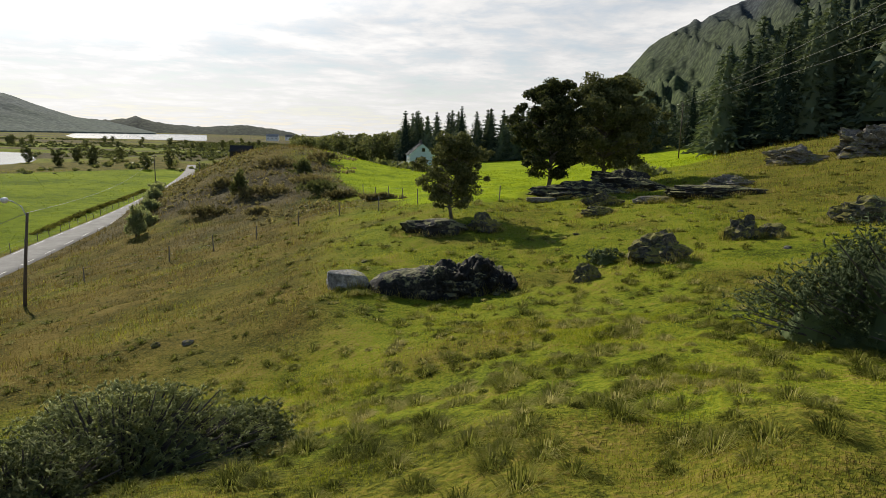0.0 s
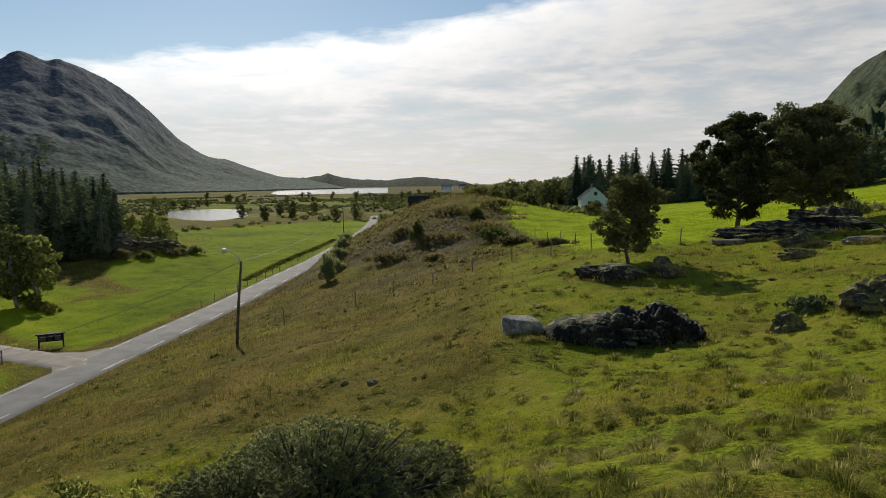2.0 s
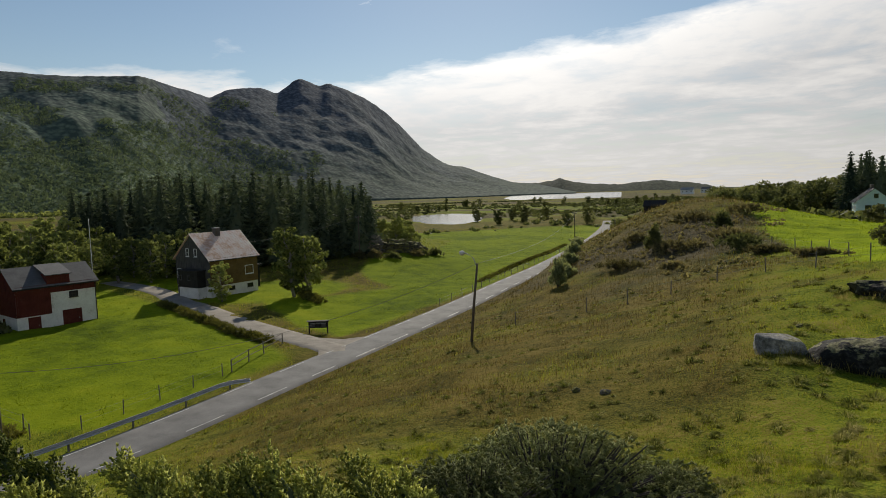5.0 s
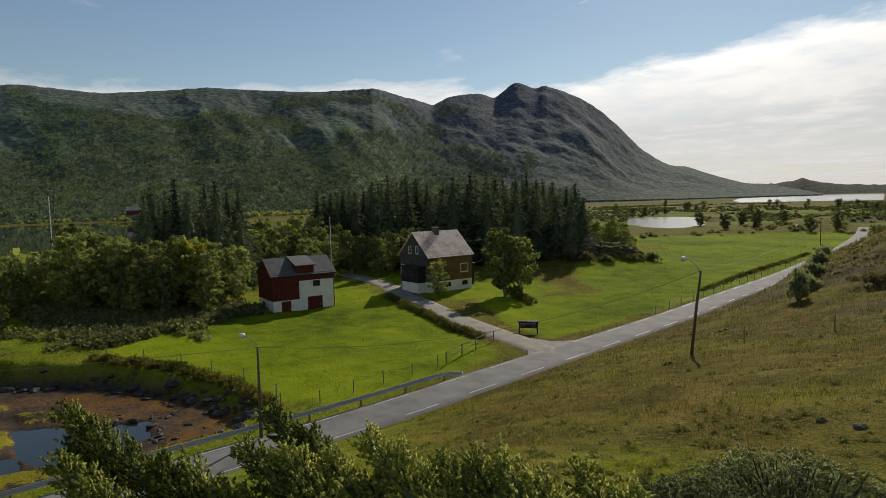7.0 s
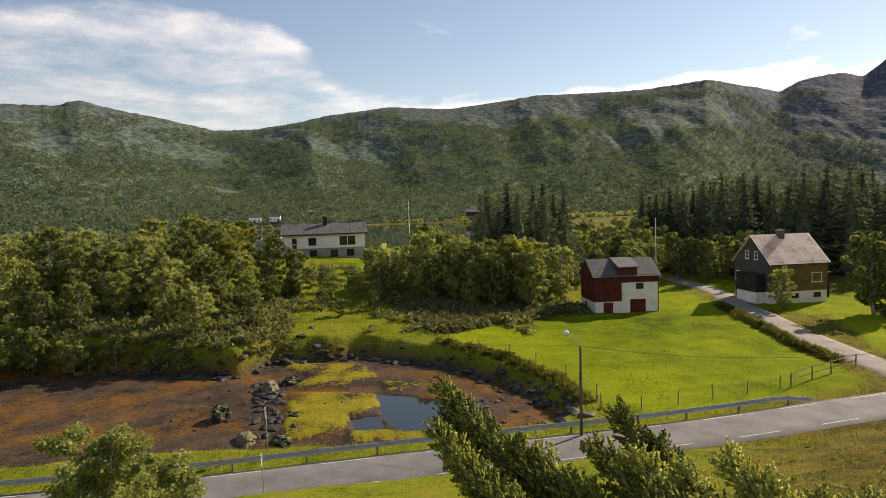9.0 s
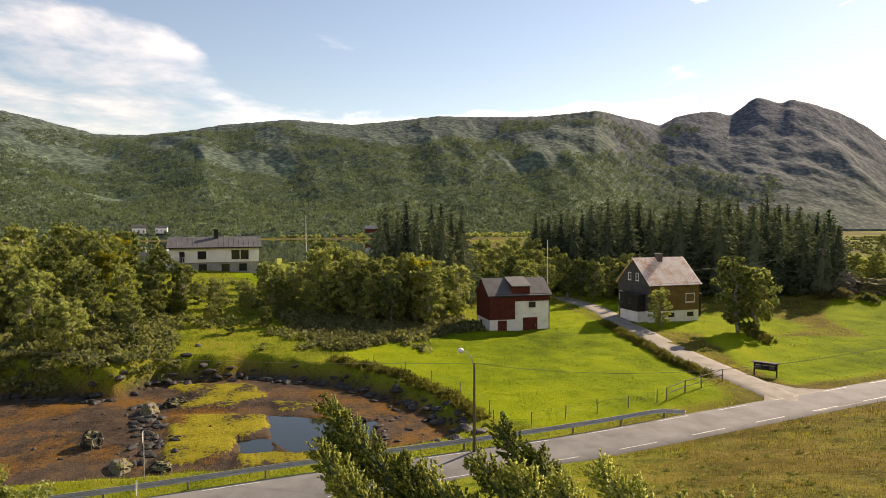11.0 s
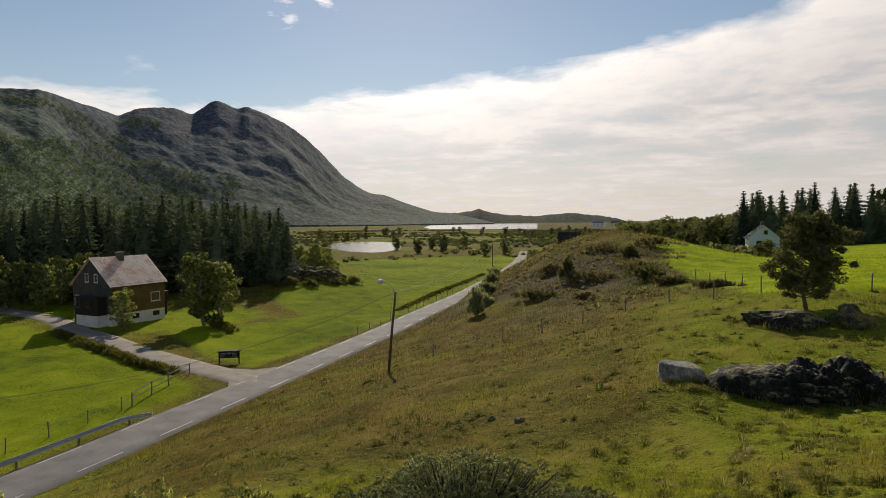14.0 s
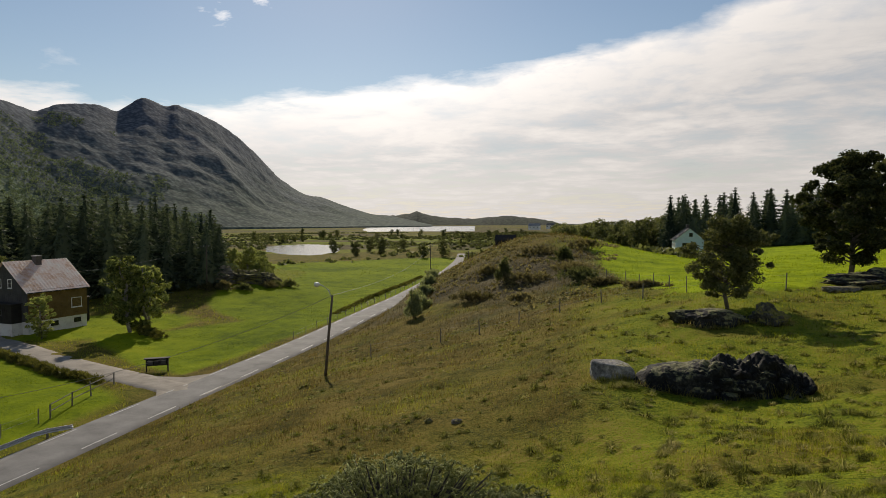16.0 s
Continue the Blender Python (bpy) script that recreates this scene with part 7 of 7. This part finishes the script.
mead = (fl > 0.5) & ~dry
gre = ~dry & ~mead
blades("grass", x_[gre], y_[gre], h_[gre], w_[gre], M_GRASS, "short green pasture grass of the hillside", 1)
blades("dry_grass", x_[dry], y_[dry], h_[dry] * 1.6, w_[dry] * 0.8, M_DRY, "dry golden-brown grass of the slope", 2)
blades("meadow_grass", x_[mead], y_[mead], h_[mead] * 0.6, w_[mead] * 1.2, M_FRESH, "bright young grass of the upper meadow", 3)
# finer cover close by
N = 330000
d_ = g_rng.uniform(2.2, 17, N)
a_ = np.radians(g_rng.uniform(-60, 42, N))
x_, y_ = d_ * np.sin(a_), d_ * np.cos(a_)
tall = np.clip(0.5 + 1.4 * vnoise(x_, y_, 1.6, 83), 0.15, 2.2)
tone = vnoise(x_, y_, 2.2, 84) + g_rng.normal(0, 0.25, N) > 0.30
for pick, mt, lb, sd in ((~tone, M_GRASS, "short green grass close to the viewpoint", 7), (tone, M_STRAW, "dry seeding grass close to the viewpoint", 8)):
    blades("near_grass", x_[pick], y_[pick], ((0.05 + 0.004 * d_) * tall * g_rng.uniform(0.5, 1.5, N))[pick] * (0.8 if sd == 7 else 0.9), (0.0035 + 0.0006 * d_)[pick], mt, lb, sd, 0.8)
# far side of the road: mown meadows and rough verges
N = 170000
d_ = np.exp(g_rng.uniform(math.log(34), math.log(240), N))
a_ = np.radians(g_rng.uniform(-122, -24, N))
x_, y_ = d_ * np.sin(a_), d_ * np.cos(a_)
keep = open_ground(x_, y_) & (x_ < road_x(np.clip(y_, -400, 300)))
x_, y_, d_ = x_[keep], y_[keep], d_[keep]
fl, br, mu, he = zone_masks(x_, y_)
wr = np.abs(x_ - road_x(np.clip(y_, -400, 300)))
mead = fl > 0.5
blades("meadow_grass", x_[mead], y_[mead], (0.04 + 0.0006 * d_[mead]) * g_rng.uniform(0.5, 1.4, mead.sum()) * np.clip(1 + 2.0 * vnoise(x_[mead], y_[mead], 1.3, 86), 0.2, 2.4), 0.02 + 0.0006 * d_[mead], M_MEADOW, "bright green mown meadow grass", 4)
rest = ~mead
blades("rough_grass", x_[rest], y_[rest], (0.16 + 0.0010 * d_[rest]) * g_rng.uniform(0.4, 1.5, rest.sum()), 0.015 + 0.0006 * d_[rest], M_GRASS, "rough grass of verges and banks", 5)
# tussocks
T = 3800
d_ = np.exp(g_rng.uniform(math.log(4.5), math.log(60), T))
a_ = np.radians(g_rng.uniform(-60, 42, T))
cx, cy = d_ * np.sin(a_), d_ * np.cos(a_)
keep = open_ground(cx, cy) & (cx > road_x(cy) + 3) & (vnoise(cx, cy, 5.0, 91) > -0.3)
fl, br, mu, he = zone_masks(cx, cy)
keep &= (fl < 0.3) & (g_rng.random(len(cx)) > 0.45 * br) & (g_rng.random(len(cx)) < np.clip((d_ - 2.5) / 11, 0.15, 1))
cx, cy, d_ = cx[keep], cy[keep], d_[keep]
size = (0.08 + 0.19 * g_rng.random(len(cx)) ** 1.3) * (0.9 + 0.010 * d_) * np.where(np.degrees(np.arctan2(cx, cy)) < -20, 0.75, 1.0)
# much darker grass tone that paints shade into the middle of each clump
M_TUSSOCK_SHADE = grass_material("tussock_thatch", (0.022, 0.026, 0.008), (0.06, 0.066, 0.018), (0.12, 0.115, 0.04), 0.2)


def tussocks(pick, count, label, seed):
    """Blades that spring from each clump's heart and arch outwards on all sides."""
    r = np.random.default_rng(seed)
    x0, y0, sz, dd = (np.repeat(q[pick], count) for q in (cx, cy, size, d_))
    n = len(x0)
    a, rad = r.uniform(0, math.tau, n), np.sqrt(r.random(n))
    ca, sa = np.cos(a), np.sin(a)
    bx, by = x0 + ca * rad * sz * 0.55, y0 + sa * rad * sz * 0.55
    h = sz * (0.9 - 0.5 * rad) * r.uniform(0.45, 1.15, n)
    out = sz * (0.25 + 0.85 * rad) * r.uniform(0.5, 1.3, n)
    turn = r.normal(0, 0.5, n)
    ox, oy = np.cos(a + turn) * out, np.sin(a + turn) * out
    w = (0.004 + 0.0006 * dd) * 0.5
    px, py = -np.sin(a + turn) * w, np.cos(a + turn) * w
    base = np.stack([bx, by, ground(bx, by) - 0.02], 1)
    side = np.stack([px, py, np.zeros(n)], 1)
    mid = base + np.stack([ox * 0.4, oy * 0.4, h * 0.85], 1)
    tip = base + np.stack([ox, oy, h * (1.0 - 0.35 * rad)], 1)
    v = np.stack([base - side, base + side, mid + side * 0.8, mid - side * 0.8, tip], 1).reshape(-1, 3)
    f = ((np.arange(n) * 5)[:, None, None] + np.array([(0, 1, 2), (0, 2, 3), (3, 2, 4)])[None]).reshape(-1, 3)
    tagged(new("tussock_grass", np_mesh("tussock_grass", v, f, M_TUSSOCK)), label, "grass", kind="stuff")
    # short dark blades added in the middle, where the clump would shade itself
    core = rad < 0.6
    blades("tussock_thatch", bx[core], by[core], h[core] * 0.5, 0.010 + 0.0012 * dd[core], M_TUSSOCK_SHADE, "short dark blades standing in for shade in the tussock hearts", seed + 1, 0.7)


tussocks(d_ < 15, 170, "arching tussocks of grass close to the viewpoint", 60)
tussocks(d_ >= 15, 90, "coarse tussocks of grass on the hillside", 62)


def fringe(spots, seed):
    """Pale dry stems and rank grass that stand round the feet of the rocks."""
    r = np.random.default_rng(seed)
    xs, ys, hs = [], [], []
    for x, y, rx, ry, turn in spots:
        n = int(420 * (rx + ry))
        a, q = r.uniform(0, math.tau, n), 1.0 + np.abs(r.normal(0, 0.14, n))
        u, w = rx * q * np.cos(a), ry * q * np.sin(a)
        c, k = math.cos(radians(turn)), math.sin(radians(turn))
        xs.append(x + u * c - w * k), ys.append(y + u * k + w * c)
        hs.append((0.08 + 0.24 * r.random(n) ** 1.5) * np.clip(1 + 1.2 * vnoise(xs[-1], ys[-1], 0.9, seed), 0.25, 2))
    x, y, h = np.concatenate(xs), np.concatenate(ys), np.concatenate(hs)
    pale = r.random(len(x)) < 0.5
    for pick, mt, lb in ((pale, M_STRAW, "dry seeding stems round the rocks"), (~pale, M_TUSSOCK, "rank green grass round the rocks")):
        blades("rock_fringe", x[pick], y[pick], h[pick] * (1.2 if mt is M_STRAW else 0.9), 0.008 + 0.0004 * np.hypot(x, y)[pick], mt, lb, seed, 0.7)


fringe([(0.02, 21.5, 2.75, 0.9, 9), (-3.2, 21.3, 0.8, 0.55, 15), (-0.45, 33.2, 1.9, 0.95, 5), (7.9, 22.4, 1.15, 0.9, 0), (4.8, 20.9, 0.5, 0.4, 15), (12.4, 26, 0.8, 0.7, 30), (13.4, 25.8, 0.7, 0.6, 60), (19.2, 28.2, 1.9, 1.1, -20), (16.6, 40.2, 3.6, 1.4, 8), (13.2, 40, 1.3, 0.8, 10), (10.4, 47, 3.6, 1.6, 4), (10.2, 40.5, 1.2, 0.7, 0), (8.8, 36.5, 1.1, 0.6, 0), (2.2, 33.2, 0.9, 0.7, 0), (30.5, 55.5, 2.6, 1.6, -10), (36.5, 55, 4.2, 2.5, 20)], 95)

# ---- roadside things ----
M_LAMP = mottled("lamp_enamel", [(0.3, (0.55, 0.56, 0.56)), (0.6, (0.72, 0.72, 0.72))], 2.0, 0.4, 0.001)
M_WIRE = mottled("wire", [(0.3, (0.14, 0.14, 0.13)), (0.6, (0.24, 0.23, 0.21))], 2.0, 0.5, 0.0)
M_POST = mottled("grey_post_wood", [(0.3, (0.10, 0.09, 0.075)), (0.6, (0.22, 0.20, 0.17))], 2.0, 0.9, 0.006)
M_SIGN = mottled("sign_back", [(0.3, (0.55, 0.55, 0.55)), (0.6, (0.70, 0.70, 0.69))], 2.0, 0.5, 0.001)


def street_lamp(x, y, z, top, lean, arm, label):
    """Wooden pole, curved steel arm, and a round-bottomed lamp head."""
    ob = thing("street_lamp", Matrix.Translation((x, y, z)), label, "lamp", "street lamps")
    h = top - z
    tip = Vector((lean[0], lean[1], h))
    part("pole", Geo().tube([(0, 0, -0.6), tip * 0.5, tip], [0.105, 0.09, 0.07], 10), M_POLE, ob, smooth=True)
    a = Vector(arm)
    p = [tip + Vector((0, 0, -0.35)), tip + a * 0.3 + Vector((0, 0, 0.35)), tip + a * 0.75 + Vector((0, 0, 0.62)), tip + a + Vector((0, 0, 0.68))]
    part("arm", Geo().tube(p, [0.038, 0.038, 0.035, 0.035], 8), M_STEEL, ob)
    head = Geo()
    rings = [(0.05, 0.16), (0.15, 0.13), (0.2, 0.05), (0.2, 0.0), (0.16, -0.1), (0.08, -0.16), (0.01, -0.18)]
    c = p[-1] + a.normalized() * 0.2
    vs = [(c.x + r * math.cos(k * math.tau / 14), c.y + r * math.sin(k * math.tau / 14), c.z + zz) for r, zz in rings for k in range(14)]
    head.add(vs, [(i * 14 + k, i * 14 + (k + 1) % 14, (i + 1) * 14 + (k + 1) % 14, (i + 1) * 14 + k) for i in range(6) for k in range(14)] + [tuple(range(14)), tuple(range(84, 98))[::-1]])
    part("lamp_head", head, M_LAMP, ob, "pale round lamp head", True)
    return Vector((x, y, z)) + tip


def wire(a, b, sag, label, r=0.012):
    a, b = Vector(a), Vector(b)
    p = [a.lerp(b, f) + Vector((0, 0, -4 * sag * f * (1 - f))) for f in np.linspace(0, 1, 17)]
    tagged(new("wire", Geo().tube(p, [r] * 17, 5).mesh("wire", M_WIRE)), label, "cable", "overhead wires")


def pole(x, y, h, label, cross=0.0, turn=0.0, r=0.13):
    z = gz(x, y)
    ob = thing("utility_pole", pose(x, y, z, 0, 0, turn), label, "pole", "utility poles")
    part("shaft", Geo().tube([(0, 0, -0.6), (0, 0, h)], [r, r * 0.7], 10), M_POLE, ob, smooth=True)
    if cross:
        part("crossarm", Geo().box(-cross / 2, -0.06, h - 0.45, cross / 2, 0.06, h - 0.33), M_POLE, ob)
        for i in range(3):
            u = (i - 1) * cross * 0.45
            part("insulator", Geo().tube([(u, 0, h - 0.34), (u, 0, h - 0.2), (u, 0, h - 0.12)], [0.04, 0.06, 0.03], 8), M_LAMP, ob)
    return Vector((x, y, z + h))


LA = polar(-34.4, 42.5)
top_a = street_lamp(LA[0], LA[1], gz(*LA), 14 - 42.5 * math.tan(radians(6.45)), (0.55, 0.2), (-0.95, -0.1, 0), "wooden street lamp on the grassy slope above the road")
top_b = street_lamp(-36.9, 11.4, gz(-36.9, 11.4), 5.55, (-0.15, 0.1), (-0.55, -0.55, 0), "wooden street lamp beside the guardrail")
wire(top_a, top_b, 1.5, "overhead wire between the street lamps")
wire(top_b, (-60, -40, 7.0), 1.0, "overhead wire across the tidal flat")
pb = pole(-74.3, 161, 7.8, "wooden utility pole at the edge of the meadow", 1.2, 20)
pc = pole(-86.0, 88.0, 8.3, "wooden utility pole by the rocky knoll", 1.0, 40)
wire(pc, (-116, 124, 8.5), 0.8, "overhead wire above the meadow")
wire(top_a, pb, 1.8, "overhead wire along the road")
wire(pc, (-80.9, 57.9, 7.4), 0.7, "overhead wire to the house")
pole(*polar(-21.3, 160), 6.5, "weathered pole behind the knoll", 0, 0)
pole(*polar(-5.2, 240), 8.5, "slim lamp pole beyond the meadow", 0, 0, 0.1)
pd = pole(*polar(20.15, 121), 9.6, "wooden power-line pole with a crossarm below the mountain", 2.0, -20)
for i in range(3):
    e = Vector(polar(33.5 + 1.2 * i, 30)).to_3d() + Vector((0, 0, 20.0 - 0.4 * i))
    wire(pd + Vector(((i - 1) * 0.8, 0, -0.1)), e + (e - pd) * 0.6, 0.6, "power line running up the hillside", 0.010)
    wire(pd + Vector(((i - 1) * 0.8, 0, -0.1)), Vector(polar(17.2 + 0.3 * i, 190)).to_3d() + Vector((0, 0, 19.5)), 1.0, "power line running behind the trees", 0.010)


def flagpole(x, y, top):
    z = gz(x, y)
    ob = thing("flagpole", pose(x, y, z), "slim white flagpole beside a house", "flagpole", "flagpoles")
    part("shaft", Geo().tube([(0, 0, -0.4), (0, 0, top - z)], [0.09, 0.05], 8), M_TRIM_WHITE, ob)
    part("knob", Geo().tube([(0, 0, top - z), (0, 0, top - z + 0.12), (0, 0, top - z + 0.2)], [0.05, 0.1, 0.02], 8), M_TRIM_WHITE, ob)


flagpole(*polar(-87.9, 118), 14 + 118 * math.tan(radians(0.95)))
flagpole(*polar(-66.1, 112), 14 - 112 * math.tan(radians(1.35)))


def guardrail():
    ob = thing("guardrail", Matrix.Identity(4), "galvanised steel guardrail on short posts beside the road", "guardrail")
    ys = np.arange(-30, 29.5, 1.0)
    xs = road_x(ys) - 2.3
    prof = [(0.0, 0.34), (-0.05, 0.40), (-0.05, 0.44), (0.02, 0.49), (-0.05, 0.54), (-0.05, 0.58), (0.0, 0.64), (0.03, 0.64), (-0.02, 0.58), (-0.02, 0.54), (0.05, 0.49), (-0.02, 0.44), (-0.02, 0.40), (0.03, 0.34)]
    k = len(prof)
    vs = [(x + u, y, z + 0.06 - (0.55 * max(0, (y - 26.5) / 3.0))) for x, y in zip(xs, ys) for u, z in prof]
    fs = [(i * k + j, i * k + (j + 1) % k, (i + 1) * k + (j + 1) % k, (i + 1) * k + j) for i in range(len(ys) - 1) for j in range(k)]
    part("beam", Geo().add(vs, fs), M_STEEL, ob, "folded steel beam")
    for y in np.arange(-29, 28, 4.0):
        x = float(road_x(np.array([y]))[0]) - 2.37
        part("post", Geo().box(x - 0.09, y - 0.05, -0.8, x + 0.0, y + 0.05, 0.62), M_POST, ob)


guardrail()


def fence(line, h, gap, label, rails=0, r=0.045, group="fences"):
    ob = thing("fence", Matrix.Identity(4), label, "fence", group)
    pts = dense(line, gap)
    for i, (x, y) in enumerate(pts):
        z = gz(x, y)
        lean = 0.05 * math.sin(i * 2.3)
        part("post", Geo().tube([(x, y, z - 0.4), (x + lean, y + lean * 0.6, z + h * (0.9 + 0.2 * ((i * 7) % 5) / 5))], [r, r * 0.85], 7), M_POST, ob)
    for q in range(rails):
        p = [(x, y, gz(x, y) + h * (0.9 - 0.42 * q)) for x, y in pts]
        for a, b in zip(p, p[1:]):
            part("rail", Geo().tube([a, b], [0.035, 0.035], 6), M_POST, ob)
    if not rails:
        for q in (0.45, 0.85):
            p = [(x, y, gz(x, y) + h * q) for x, y in pts]
            part("strand", Geo().tube(p, [0.006] * len(p), 4), M_WIRE, ob)


fence([(-43.6, 29.5), (-46.0, 34.5), (-48.2, 38.3)], 1.1, 2.6, "grey wooden rail fence beside the drive", 2, 0.06)
fence([(-42.2, 14.5), (-44.6, 15.0), (-50.5, 14.4), (-58, 11.2), (-64, 6.0)], 1.1, 2.8, "thin post and wire fence along the mud bank")
fence([(-41.2, 17), (-43.4, 28.5)], 1.0, 2.6, "thin post and wire fence behind the guardrail")
fence([(-24.5, 42), (-19.5, 44), (-14, 46.5), (-8, 48), (-2, 47), (4, 46)], 1.15, 2.9, "old post and wire fence across the slope")
fence([(-47.0, 62), (-52, 84), (-58.5, 112), (-64, 134)], 1.0, 3.4, "thin post and wire fence along the meadow")
fence([(-13, 70), (-8, 62), (-3.5, 53)], 1.1, 3.2, "old post and wire fence at the upper meadow")


def round_sign(x, y, h, turn, label):
    z = gz(x, y)
    ob = thing("road_sign", pose(x, y, z, 0, 0, turn), label, "sign", "road signs")
    part("post", Geo().tube([(0, 0, -0.4), (0, 0, h)], [0.03, 0.03], 8), M_STEEL, ob)
    disc = Geo()
    n = 24
    disc.add([(0.33 * math.cos(k * math.tau / n), s, h - 0.35 + 0.33 * math.sin(k * math.tau / n)) for s in (-0.05, -0.03) for k in range(n)], [tuple(range(n)), tuple(range(2 * n - 1, n - 1, -1))] + [(k, k + n, (k + 1) % n + n, (k + 1) % n) for k in range(n)])
    part("disc", disc, M_SIGN, ob, "plain grey sign disc seen from the side")


round_sign(-37.6, -7.5, 2.7, 8, "round road sign on a steel post by the guardrail")
round_sign(-31.2, -6.5, 2.5, 8, "round road sign on a steel post beside the road")


def mailbox_stand(x, y, turn):
    ob = thing("mailbox_stand", pose(x, y, gz(x, y), 0, 0, turn), "dark wooden stand with mailboxes beside the drive", "mailbox")
    for u in (-0.95, 0.95):
        part("post", Geo().box(u - 0.06, -0.06, -0.4, u + 0.06, 0.06, 1.35), M_DARK, ob)
    part("roof", Geo().box(-1.15, -0.35, 1.35, 1.15, 0.3, 1.42), M_DARK, ob)
    part("shelf", Geo().box(-1.0, -0.22, 0.72, 1.0, 0.22, 0.77), M_DARK, ob)
    part("back", Geo().box(-1.0, 0.2, 0.6, 1.0, 0.24, 1.35), M_DARK, ob)
    for i, mt in enumerate((M_GREY_BOARD, M_DARK, M_GREY_BOARD)):
        b = part("mailbox", Geo().box(-0.82 + 0.58 * i, -0.2, 0.775, -0.36 + 0.58 * i, 0.18, 1.13), mt, ob)
        part("lid", Geo().box(-0.84 + 0.58 * i, -0.23, 1.13, -0.34 + 0.58 * i, 0.19, 1.17), M_STEEL, b)


mailbox_stand(*polar(-48.3, 66.3), 40)
